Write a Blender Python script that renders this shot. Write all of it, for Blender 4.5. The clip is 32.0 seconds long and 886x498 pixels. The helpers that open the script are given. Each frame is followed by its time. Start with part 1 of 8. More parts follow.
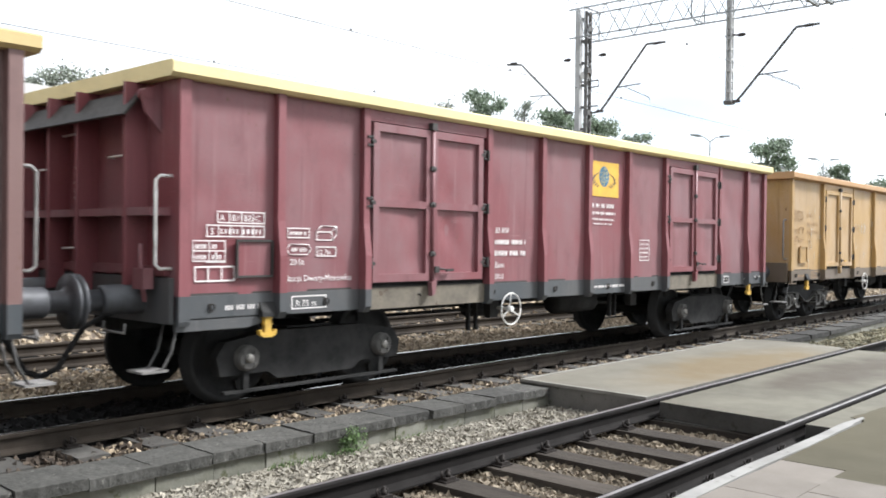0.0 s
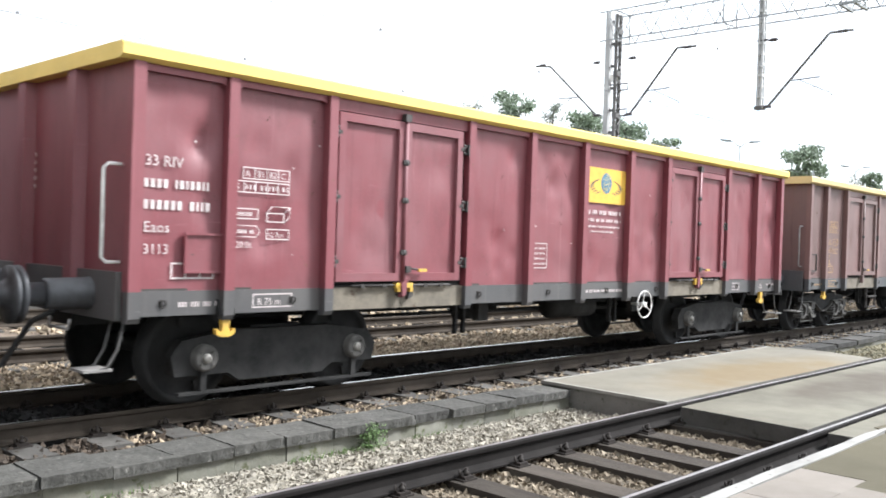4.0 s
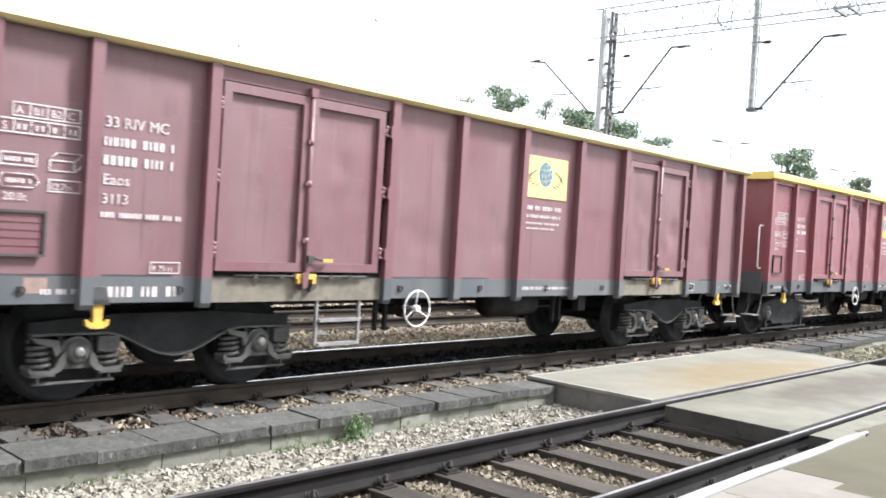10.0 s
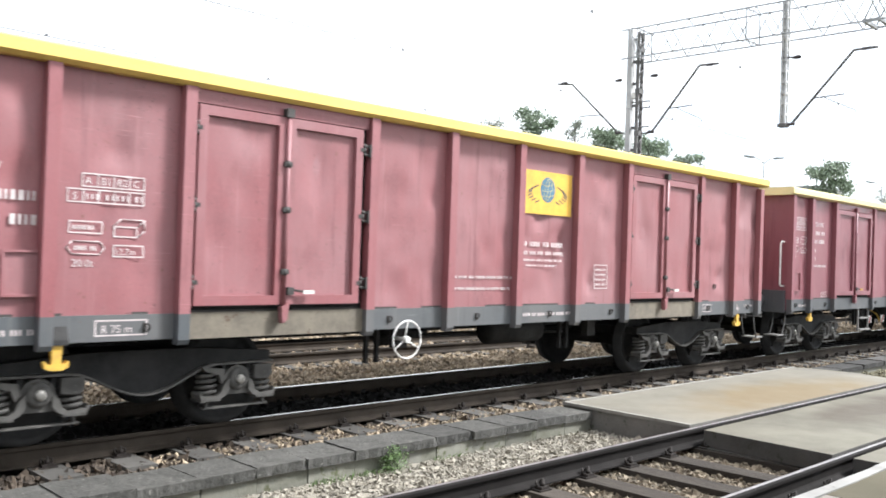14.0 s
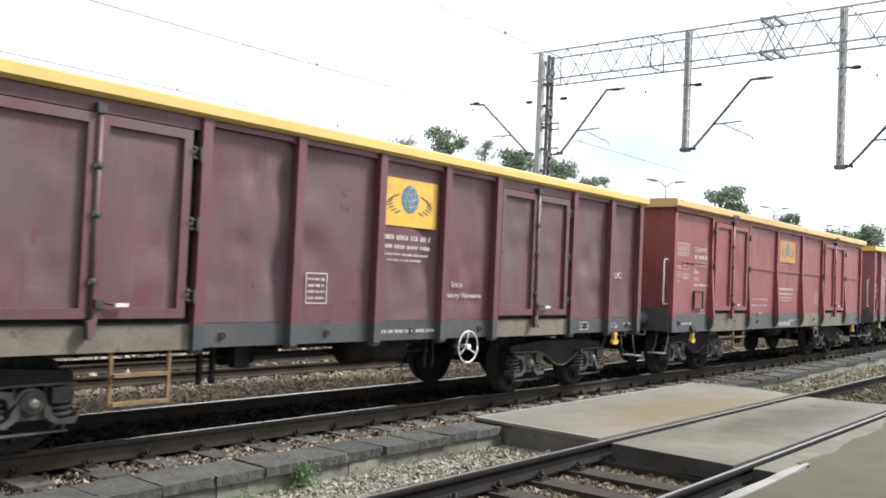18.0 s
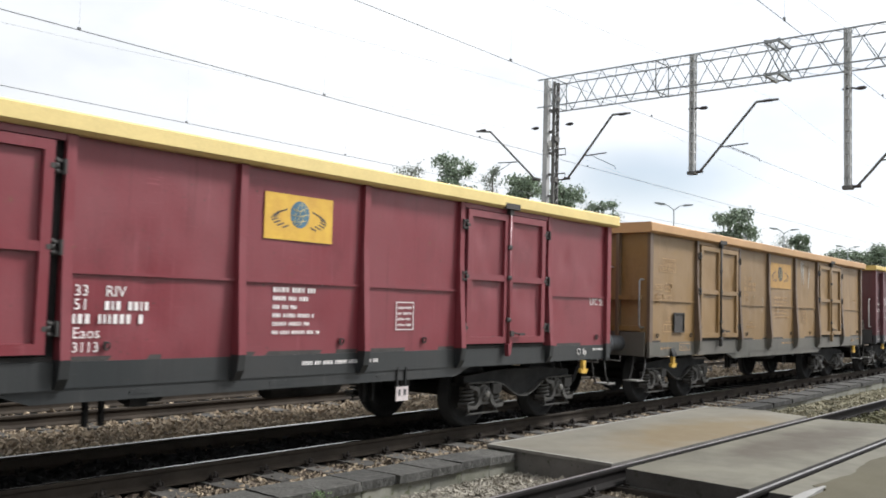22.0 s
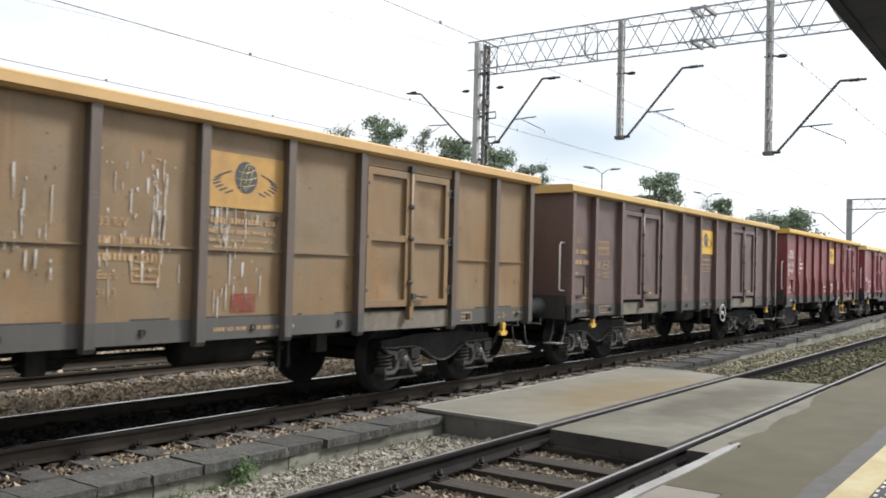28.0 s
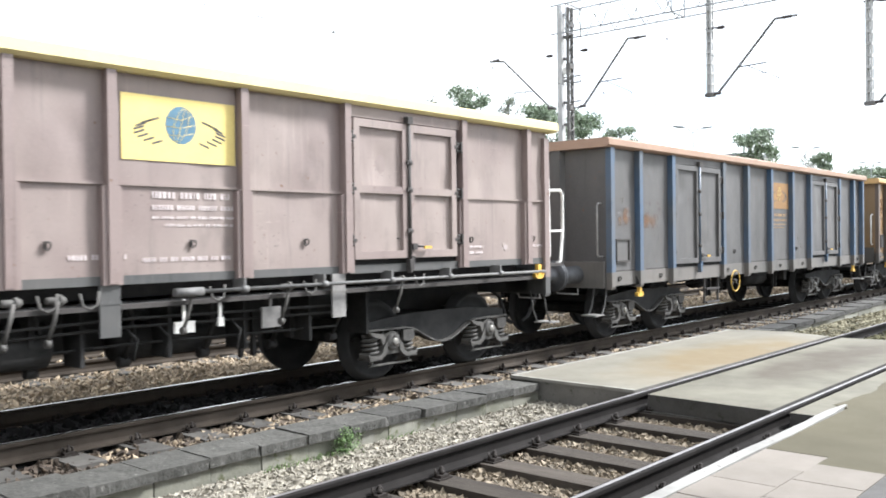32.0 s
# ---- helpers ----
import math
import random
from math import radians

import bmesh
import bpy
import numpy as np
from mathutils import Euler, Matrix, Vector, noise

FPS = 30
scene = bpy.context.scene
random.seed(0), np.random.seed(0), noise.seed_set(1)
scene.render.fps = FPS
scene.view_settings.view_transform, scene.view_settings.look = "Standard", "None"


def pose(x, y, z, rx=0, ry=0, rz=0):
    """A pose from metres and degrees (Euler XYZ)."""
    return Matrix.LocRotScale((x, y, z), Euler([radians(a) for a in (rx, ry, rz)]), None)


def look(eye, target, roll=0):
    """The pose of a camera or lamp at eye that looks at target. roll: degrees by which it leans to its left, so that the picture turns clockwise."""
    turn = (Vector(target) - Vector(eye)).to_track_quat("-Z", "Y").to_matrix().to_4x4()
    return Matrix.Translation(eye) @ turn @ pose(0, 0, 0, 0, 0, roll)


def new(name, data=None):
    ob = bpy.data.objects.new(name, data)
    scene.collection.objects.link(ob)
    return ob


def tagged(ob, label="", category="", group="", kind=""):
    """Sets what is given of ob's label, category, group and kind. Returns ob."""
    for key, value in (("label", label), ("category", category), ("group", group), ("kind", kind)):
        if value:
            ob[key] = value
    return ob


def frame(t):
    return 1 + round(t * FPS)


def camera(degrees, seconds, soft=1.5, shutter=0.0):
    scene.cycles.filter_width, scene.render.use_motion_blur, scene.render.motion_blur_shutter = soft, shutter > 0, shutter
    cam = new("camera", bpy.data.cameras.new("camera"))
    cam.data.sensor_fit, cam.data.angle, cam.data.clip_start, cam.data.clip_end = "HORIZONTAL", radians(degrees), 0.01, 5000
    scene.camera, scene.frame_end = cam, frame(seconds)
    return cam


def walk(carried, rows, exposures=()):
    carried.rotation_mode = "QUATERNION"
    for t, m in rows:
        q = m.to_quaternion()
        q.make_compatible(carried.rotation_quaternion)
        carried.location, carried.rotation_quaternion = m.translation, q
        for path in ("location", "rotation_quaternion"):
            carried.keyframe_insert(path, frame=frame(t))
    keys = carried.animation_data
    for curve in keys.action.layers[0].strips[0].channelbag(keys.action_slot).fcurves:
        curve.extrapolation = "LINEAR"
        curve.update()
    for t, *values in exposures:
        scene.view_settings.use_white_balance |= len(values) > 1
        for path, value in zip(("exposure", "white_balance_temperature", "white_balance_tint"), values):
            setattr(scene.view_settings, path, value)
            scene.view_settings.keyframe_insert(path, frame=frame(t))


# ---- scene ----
cam = camera(53.15, 32.0, soft=1.8, shutter=0.12)

# seconds, eye x y z, yaw, pitch, roll
PATH = [
    (0, 0.056, 0.042, 1.594, -48.16, -0.42, 0.67),
    (0.5, 0.073, 0.006, 1.594, -47.94, 0.15, -0.09),
    (1, 0.059, -0.002, 1.601, -46.94, 0.02, 0.13),
    (1.5, 0.069, -0.001, 1.599, -47.07, 0.35, 0.41),
    (2, 0.055, 0.017, 1.603, -45.88, 0.94, 0.35),
    (2.5, 0.049, 0.013, 1.603, -46.04, 0.11, 1.03),
    (3, 0.043, 0.003, 1.594, -45.67, -0.18, 0.27),
    (3.5, 0.039, -0.000, 1.589, -45.78, -0.57, 1.37),
    (5.5, 0.039, -0.005, 1.595, -48.00, -0.13, 2.04),
    (6, 0.039, -0.008, 1.597, -48.07, -0.93, 2.30),
    (6.5, 0.039, -0.009, 1.598, -47.84, -0.87, 2.34),
    (7, 0.033, -0.003, 1.592, -47.17, -0.98, 2.62),
    (7.5, 0.024, -0.011, 1.599, -47.11, -0.98, 2.49),
    (8, 0.022, -0.009, 1.601, -46.96, -0.20, 2.51),
    (8.5, 0.022, -0.012, 1.601, -47.14, -0.70, 2.28),
    (9, 0.023, -0.004, 1.605, -47.26, -1.35, 2.82),
    (9.5, 0.027, 0.005, 1.591, -46.95, -1.43, 2.86),
    (10, 0.023, -0.009, 1.597, -47.22, -0.88, 3.42),
    (10.5, 0.020, -0.023, 1.595, -46.41, 0.28, 0.44),
    (11, -0.011, -0.021, 1.593, -42.63, -0.88, 1.82),
    (11.5, -0.015, -0.012, 1.598, -41.62, -1.24, 0.88),
    (12, 0.006, -0.019, 1.582, -42.56, -0.83, 0.78),
    (12.5, 0.019, -0.020, 1.591, -43.10, -0.29, 1.36),
    (13, 0.019, -0.018, 1.573, -44.27, -0.22, 1.59),
    (13.5, 0.033, -0.025, 1.654, -44.35, 0.07, 1.88),
    (15.5, -0.036, -0.002, 1.618, -48.87, 1.96, 1.74),
    (16, -0.014, 0.001, 1.612, -49.72, 1.12, 1.97),
    (16.5, -0.017, 0.003, 1.614, -50.33, 1.11, 1.80),
    (17, -0.007, -0.005, 1.609, -50.40, 1.56, 2.20),
    (17.5, -0.016, 0.003, 1.617, -50.07, 2.33, 1.98),
    (18, -0.016, 0.009, 1.610, -50.85, 1.95, 2.46),
    (18.5, -0.012, 0.009, 1.608, -50.40, 1.73, 3.01),
    (19, -0.010, 0.007, 1.595, -50.45, 2.27, 3.11),
    (19.5, -0.016, 0.025, 1.607, -48.85, 0.93, 2.04),
    (20, -0.031, 0.008, 1.608, -49.78, 1.73, 1.76),
    (20.5, -0.023, 0.012, 1.599, -50.13, 1.86, 1.87),
    (21, -0.039, 0.006, 1.611, -49.55, 1.63, 1.00),
    (21.5, -0.030, 0.004, 1.607, -50.59, 1.78, 0.88),
    (22, -0.041, -0.000, 1.606, -50.23, 3.68, 1.56),
    (22.5, -0.043, -0.002, 1.622, -49.82, 2.73, 1.32),
    (23, -0.044, 0.021, 1.605, -50.98, 2.65, 2.18),
    (23.5, -0.035, 0.007, 1.614, -51.98, 2.29, 1.97),
    (24, -0.036, -0.011, 1.615, -52.70, 2.46, 1.52),
    (24.5, -0.008, 0.001, 1.616, -52.28, 2.07, 2.21),
    (25, 0.001, 0.027, 1.598, -51.71, 2.18, 1.48),
    (25.5, 0.017, 0.047, 1.599, -54.63, 2.05, 1.48),
    (27.5, -0.013, -0.022, 1.635, -54.70, 1.51, 1.71),
    (28, -0.009, -0.018, 1.629, -54.74, 1.37, 1.43),
    (28.5, 0.025, -0.027, 1.639, -53.36, 0.81, -0.88),
    (29, 0.005, -0.012, 1.626, -50.04, 0.09, -0.55),
    (29.5, -0.039, -0.031, 1.615, -46.32, -1.53, 0.28),
    (30, -0.064, -0.031, 1.617, -45.30, -1.68, 0.19),
    (30.5, -0.062, -0.033, 1.637, -46.25, -1.19, 0.86),
    (31, -0.060, -0.031, 1.621, -46.89, -0.17, 0.02),
    (31.5, -0.047, -0.029, 1.626, -47.95, -0.47, -0.51),
    (32, -0.041, -0.034, 1.636, -48.99, -0.65, -0.73),
]


def eye_pose(x, y, z, yaw, pitch, roll):
    return pose(x, y, z, 90 + pitch, 0, yaw) @ pose(0, 0, 0, 0, 0, roll)


EXPOSURES = [(0, 0.02, 6250, 10), (1, 0.22, 6250, 10), (2, -0.05, 6250, 10), (3, 0.42, 6200, 10), (6, 0.47, 6200, 10), (7, 0.62, 6150, 10), (8, 0.57, 6150, 10), (10, 0.67, 6150, 10), (12, 0.72, 6050, 9), (13, 0.72, 6050, 9), (13.5, 0.57, 6150, 10), (15.5, 0.10, 6350, 10), (17, 0.03, 6350, 10), (19, -0.24, 6300, 10), (22, -0.48, 6400, 10), (25, -0.68, 6450, 10), (28, -0.42, 6400, 10), (29, -0.22, 6350, 10), (30, 0.48, 6300, 10), (31, 0.66, 6250, 10), (32, 0.54, 6200, 10)]
walk(cam, [(t, eye_pose(*r)) for t, *r in PATH], EXPOSURES)

# ---------------------------------------------------------------- sky and sun
BREAK = (0.884, 0.446, 0.145)
SUN_EL, SUN_AZ = radians(44), radians(123)
world = bpy.data.worlds.new("overcast_sky")
scene.world = world
world.use_nodes = True
wn, wl = world.node_tree.nodes, world.node_tree.links
wn.clear()
w_out = wn.new("ShaderNodeOutputWorld")
w_bg = wn.new("ShaderNodeBackground")
w_bg.inputs["Strength"].default_value = 1.0
w_sky = wn.new("ShaderNodeTexSky")
w_sky.sky_type = "NISHITA"
w_sky.sun_disc = False
w_sky.sun_elevation, w_sky.sun_rotation = SUN_EL, SUN_AZ
w_dim = wn.new("ShaderNodeMix")
w_dim.data_type, w_dim.blend_type = "RGBA", "MULTIPLY"
w_dim.inputs["Factor"].default_value = 1.0
w_dim.inputs["B"].default_value = (0.15, 0.15, 0.15, 1)
w_co = wn.new("ShaderNodeTexCoord")
w_map = wn.new("ShaderNodeMapping")
w_map.inputs["Scale"].default_value = (1.3, 1.3, 2.6)
w_map.inputs["Location"].default_value = (2.1, 0.4, 1.3)
w_no = wn.new("ShaderNodeTexNoise")
w_no.inputs["Scale"].default_value = 1.9
w_no.inputs["Detail"].default_value = 6.0
w_no.inputs["Roughness"].default_value = 0.55
w_ramp = wn.new("ShaderNodeValToRGB")
w_ramp.color_ramp.elements[0].position = 0.33
w_ramp.color_ramp.elements[0].color = (0.7, 0.7, 0.7, 1)
w_ramp.color_ramp.elements[1].position = 0.55
w_ramp.color_ramp.elements[1].color = (1, 1, 1, 1)
w_mix = wn.new("ShaderNodeMix")
w_mix.data_type = "RGBA"
w_mix.inputs["B"].default_value = (1.52, 1.56, 1.6, 1)
wl.new(w_sky.outputs["Color"], w_dim.inputs["A"])
wl.new(w_co.outputs["Generated"], w_map.inputs["Vector"])
wl.new(w_map.outputs["Vector"], w_no.inputs["Vector"])
wl.new(w_no.outputs["Fac"], w_ramp.inputs["Fac"])
# a thin place in the cloud, low beyond the gantry
w_off = wn.new("ShaderNodeVectorMath")
w_off.operation = "SUBTRACT"
w_off.inputs[1].default_value = BREAK
w_len = wn.new("ShaderNodeVectorMath")
w_len.operation = "MULTIPLY"
w_len.inputs[1].default_value = (6.4, 6.4, 17.0)
w_far = wn.new("ShaderNodeVectorMath")
w_far.operation = "LENGTH"
w_gap = wn.new("ShaderNodeMapRange")
w_gap.interpolation_type = "SMOOTHSTEP"
for key, v in (("From Min", 0.1), ("From Max", 1.0), ("To Min", 0.45), ("To Max", 1.0)):
    w_gap.inputs[key].default_value = v
w_thin = wn.new("ShaderNodeMath")
w_thin.operation = "MULTIPLY"
wl.new(w_co.outputs["Generated"], w_off.inputs[0])
wl.new(w_off.outputs["Vector"], w_len.inputs[0])
wl.new(w_len.outputs["Vector"], w_far.inputs[0])
wl.new(w_far.outputs["Value"], w_gap.inputs["Value"])
wl.new(w_gap.outputs["Result"], w_thin.inputs[0])
wl.new(w_ramp.outputs["Color"], w_thin.inputs[1])
wl.new(w_thin.outputs["Value"], w_mix.inputs["Factor"])
wl.new(w_dim.outputs["Result"], w_mix.inputs["A"])
wl.new(w_mix.outputs["Result"], w_bg.inputs["Color"])
w_dot = wn.new("ShaderNodeVectorMath")
w_dot.operation = "DOT_PRODUCT"
w_dot.inputs[1].default_value = Vector((62, -40, 72)).normalized()
w_lift = wn.new("ShaderNodeMapRange")
for key, v in (("From Min", -1.0), ("From Max", 1.0), ("To Min", 0.5), ("To Max", 1.25)):
    w_lift.inputs[key].default_value = v
wl.new(w_co.outputs["Generated"], w_dot.inputs[0])
wl.new(w_dot.outputs["Value"], w_lift.inputs["Value"])
wl.new(w_lift.outputs["Result"], w_bg.inputs["Strength"])
wl.new(w_bg.outputs["Background"], w_out.inputs["Surface"])

sun_data = bpy.data.lights.new("sun", "SUN")
sun_data.energy, sun_data.angle, sun_data.color = 7.7, radians(11), (1.0, 0.985, 0.965)
sun = new("sun", sun_data)
sun.matrix_world = look((62, -40, 72), (0, 0, 0))


# ---------------------------------------------------------------- materials
def scattered(n, l, co):
    """Object space moved on by the object's own random number, so that like pieces show unlike marks."""
    info = n.new("ShaderNodeObjectInfo")
    far = n.new("ShaderNodeVectorMath")
    far.operation = "MULTIPLY_ADD"
    far.inputs[1].default_value = (61.0, 23.0, 37.0)
    l.new(info.outputs["Random"], far.inputs[0])
    l.new(co.outputs["Object"], far.inputs[2])
    return far.outputs["Vector"]


def material(name, colour, rough=0.6, metal=0.0, dark=None, scale=3.0, fine=60.0, bump=0.15, fine_bump=0.004,
             speck=None, speck_at=0.66, speck_scale=9.0, stretch=(1, 1, 1), random_by="", amount=0.5, seed=0.0, streak=None, streak_at=0.6, spec=0.5, spread=0.0):
    """A surface with two scales of variation: stains and grain, specks of a second colour, and fine relief."""
    m = bpy.data.materials.new(name)
    m.use_nodes = True
    n, l = m.node_tree.nodes, m.node_tree.links
    b = n["Principled BSDF"]
    co = n.new("ShaderNodeTexCoord")
    mp = n.new("ShaderNodeMapping")
    mp.inputs["Location"].default_value = (seed * 3.7, seed * 1.9, seed * 2.3)
    mp.inputs["Scale"].default_value = stretch
    if random_by == "object":
        l.new(scattered(n, l, co), mp.inputs["Vector"])
    else:
        l.new(co.outputs["Object"], mp.inputs["Vector"])

    def noise_of(s, detail=4.0, vec=mp.outputs["Vector"], roughness=0.6):
        t = n.new("ShaderNodeTexNoise")
        t.inputs["Scale"].default_value, t.inputs["Detail"].default_value, t.inputs["Roughness"].default_value = s, detail, roughness
        l.new(vec, t.inputs["Vector"])
        return t.outputs["Fac"]

    def ramp_of(fac, lo, hi):
        r = n.new("ShaderNodeMapRange")
        r.inputs["From Min"].default_value, r.inputs["From Max"].default_value = lo, hi
        l.new(fac, r.inputs["Value"])
        return r.outputs["Result"]

    def mixed(fac, a, bcol):
        x = n.new("ShaderNodeMix")
        x.data_type = "RGBA"
        l.new(fac, x.inputs["Factor"])
        for key, v in (("A", a), ("B", bcol)):
            if isinstance(v, tuple):
                x.inputs[key].default_value = (*v, 1)
            else:
                l.new(v, x.inputs[key])
        return x.outputs["Result"]

    dark = dark or tuple(c * 0.62 for c in colour)
    col = mixed(ramp_of(noise_of(scale), 0.36, 0.68), colour, dark)
    g1 = tuple(min(1, c * (1 + 0.45 * amount)) for c in colour)
    grain = n.new("ShaderNodeMath")
    grain.operation = "MULTIPLY"
    grain.inputs[1].default_value = 0.55 * amount
    l.new(ramp_of(noise_of(fine, 3.0), 0.4, 0.75), grain.inputs[0])
    col = mixed(grain.outputs["Value"], col, g1)
    if streak:
        ms = n.new("ShaderNodeMapping")
        ms.inputs["Scale"].default_value = (7.0, 7.0, 0.55)
        ms.inputs["Location"].default_value = (seed * 2.1, 0, seed)
        l.new(co.outputs["Object"], ms.inputs["Vector"])
        col = mixed(ramp_of(noise_of(1.0, 5.0, ms.outputs["Vector"]), streak_at, streak_at + 0.14), col, streak)
    if speck:
        col = mixed(ramp_of(noise_of(speck_scale, 6.0, roughness=0.7), speck_at, speck_at + 0.05), col, speck)
    if random_by:
        src = n.new("ShaderNodeObjectInfo" if random_by == "object" else "ShaderNodeNewGeometry")
        val = src.outputs["Random" if random_by == "object" else "Random Per Island"]
        hs = n.new("ShaderNodeHueSaturation")
        l.new(col, hs.inputs["Color"])
        l.new(ramp_of(val, -spread, 1.0) if spread else ramp_of(val, -0.55, 1.0) if random_by == "object" else ramp_of(val, -0.4, 0.75), hs.inputs["Value"])
        if random_by == "object":
            hs.inputs["Saturation"].default_value = 1.0
        col = hs.outputs["Color"]
    l.new(col, b.inputs["Base Color"])
    rr = n.new("ShaderNodeMapRange")
    rr.inputs["To Min"].default_value, rr.inputs["To Max"].default_value = max(0.05, rough - 0.12), min(1, rough + 0.12)
    l.new(noise_of(scale * 4, 3.0), rr.inputs["Value"])
    l.new(rr.outputs["Result"], b.inputs["Roughness"])
    b.inputs["Metallic"].default_value = metal
    b.inputs["Specular IOR Level"].default_value = spec
    bp = n.new("ShaderNodeBump")
    bp.inputs["Strength"].default_value, bp.inputs["Distance"].default_value = bump, fine_bump
    l.new(noise_of(fine * 0.7, 4.0), bp.inputs["Height"])
    l.new(bp.outputs["Normal"], b.inputs["Normal"])
    return m


def paint(name, colour, seed, dust=0.5, rust=0.67, streak_at=0.60, rough=0.46, fade=None):
    """Old wagon paint: a dust film in broad clouds, soot, drips and washed runs, scratches, rust freckles."""
    if colour[0] > 2.2 * colour[1]:
        colour = (colour[0] * 0.99, colour[1] * 1.03, colour[2] * 1.05)
        tint = (1.08, 0.94, 0.97)
    else:
        tint = (1.12, 0.96, 0.84)
    film = tuple(min(1, sum(colour) * 0.58 * d) for d in tint)
    fade = fade or tuple(c * (1 - 0.85 * dust) + d * 0.85 * dust for c, d in zip(colour, film))
    m = bpy.data.materials.new(name)
    m.use_nodes = True
    n, l = m.node_tree.nodes, m.node_tree.links
    b = n["Principled BSDF"]
    co = n.new("ShaderNodeTexCoord")
    place = scattered(n, l, co)

    def field(scale, detail=4.0, shift=0.0):
        mp, t = n.new("ShaderNodeMapping"), n.new("ShaderNodeTexNoise")
        mp.inputs["Scale"].default_value = scale
        mp.inputs["Location"].default_value = (seed * 1.7 + shift, seed + shift, seed * 0.6)
        t.inputs["Scale"].default_value, t.inputs["Detail"].default_value, t.inputs["Roughness"].default_value = 1.0, detail, 0.62
        l.new(place, mp.inputs["Vector"])
        l.new(mp.outputs["Vector"], t.inputs["Vector"])
        return t.outputs["Fac"]

    def mask(fac, lo, hi, most=1.0):
        r = n.new("ShaderNodeMapRange")
        for key, v in (("From Min", lo), ("From Max", hi), ("To Max", most)):
            r.inputs[key].default_value = v
        l.new(fac, r.inputs["Value"])
        return r.outputs["Result"]

    def both(u, v):
        x = n.new("ShaderNodeMath")
        x.operation = "MULTIPLY"
        l.new(u, x.inputs[0])
        l.new(v, x.inputs[1])
        return x.outputs["Value"]

    def over(under, top, fac):
        x = n.new("ShaderNodeMix")
        x.data_type = "RGBA"
        l.new(fac, x.inputs["Factor"])
        for key, v in (("A", under), ("B", top)):
            if isinstance(v, tuple):
                x.inputs[key].default_value = (*v, 1)
            else:
                l.new(v, x.inputs[key])
        return x.outputs["Result"]

    clouds = field((0.95, 0.95, 0.55), 5.0)
    col = over(tuple(c * 0.94 for c in colour), fade, mask(clouds, 0.36, 0.64))
    col = over(col, tuple(c * 0.5 for c in colour), mask(field((2.4, 2.4, 1.2), 5.0, 9.0), 0.56, 0.80, 0.65))
    col = over(col, tuple(c * 0.5 for c in colour), mask(field((8.0, 8.0, 0.42), 4.0, 3.0), streak_at, streak_at + 0.16, 0.7))
    col = over(col, tuple(min(1, c * 1.35 + 0.02) for c in fade), mask(field((15.0, 15.0, 0.6), 3.0, 5.0), 0.60, 0.78, 0.45))
    patchy = mask(field((1.1, 1.1, 1.4), 3.0, 17.0), 0.48, 0.62)
    col = over(col, tuple(min(1, c * 1.5 + 0.03) for c in fade), both(mask(field((2.6, 2.6, 75.0), 3.0, 7.0), 0.66, 0.70, 0.6), patchy))
    col = over(col, (0.12, 0.058, 0.03), mask(field((16.0, 16.0, 13.0), 5.0, 11.0), rust, rust + 0.04, 0.9))
    col = over(col, (0.05, 0.035, 0.028), both(mask(field((34.0, 34.0, 30.0), 3.0, 13.0), rust - 0.01, rust + 0.03), patchy))
    col = over(col, tuple(min(1, c * 1.3) for c in colour), mask(field((45.0, 45.0, 45.0), 3.0), 0.45, 0.8, 0.35))
    l.new(col, b.inputs["Base Color"])
    l.new(mask(clouds, 0.3, 0.7, 1.0), b.inputs["Roughness"])
    rr = b.inputs["Roughness"].links[0].from_node
    rr.inputs["To Min"].default_value, rr.inputs["To Max"].default_value = max(0.05, rough - 0.1), min(1, rough + 0.16)
    bp = n.new("ShaderNodeBump")
    bp.inputs["Strength"].default_value, bp.inputs["Distance"].default_value = 0.3, 0.004
    l.new(field((27.0, 27.0, 27.0), 5.0), bp.inputs["Height"])
    l.new(bp.outputs["Normal"], b.inputs["Normal"])
    return m


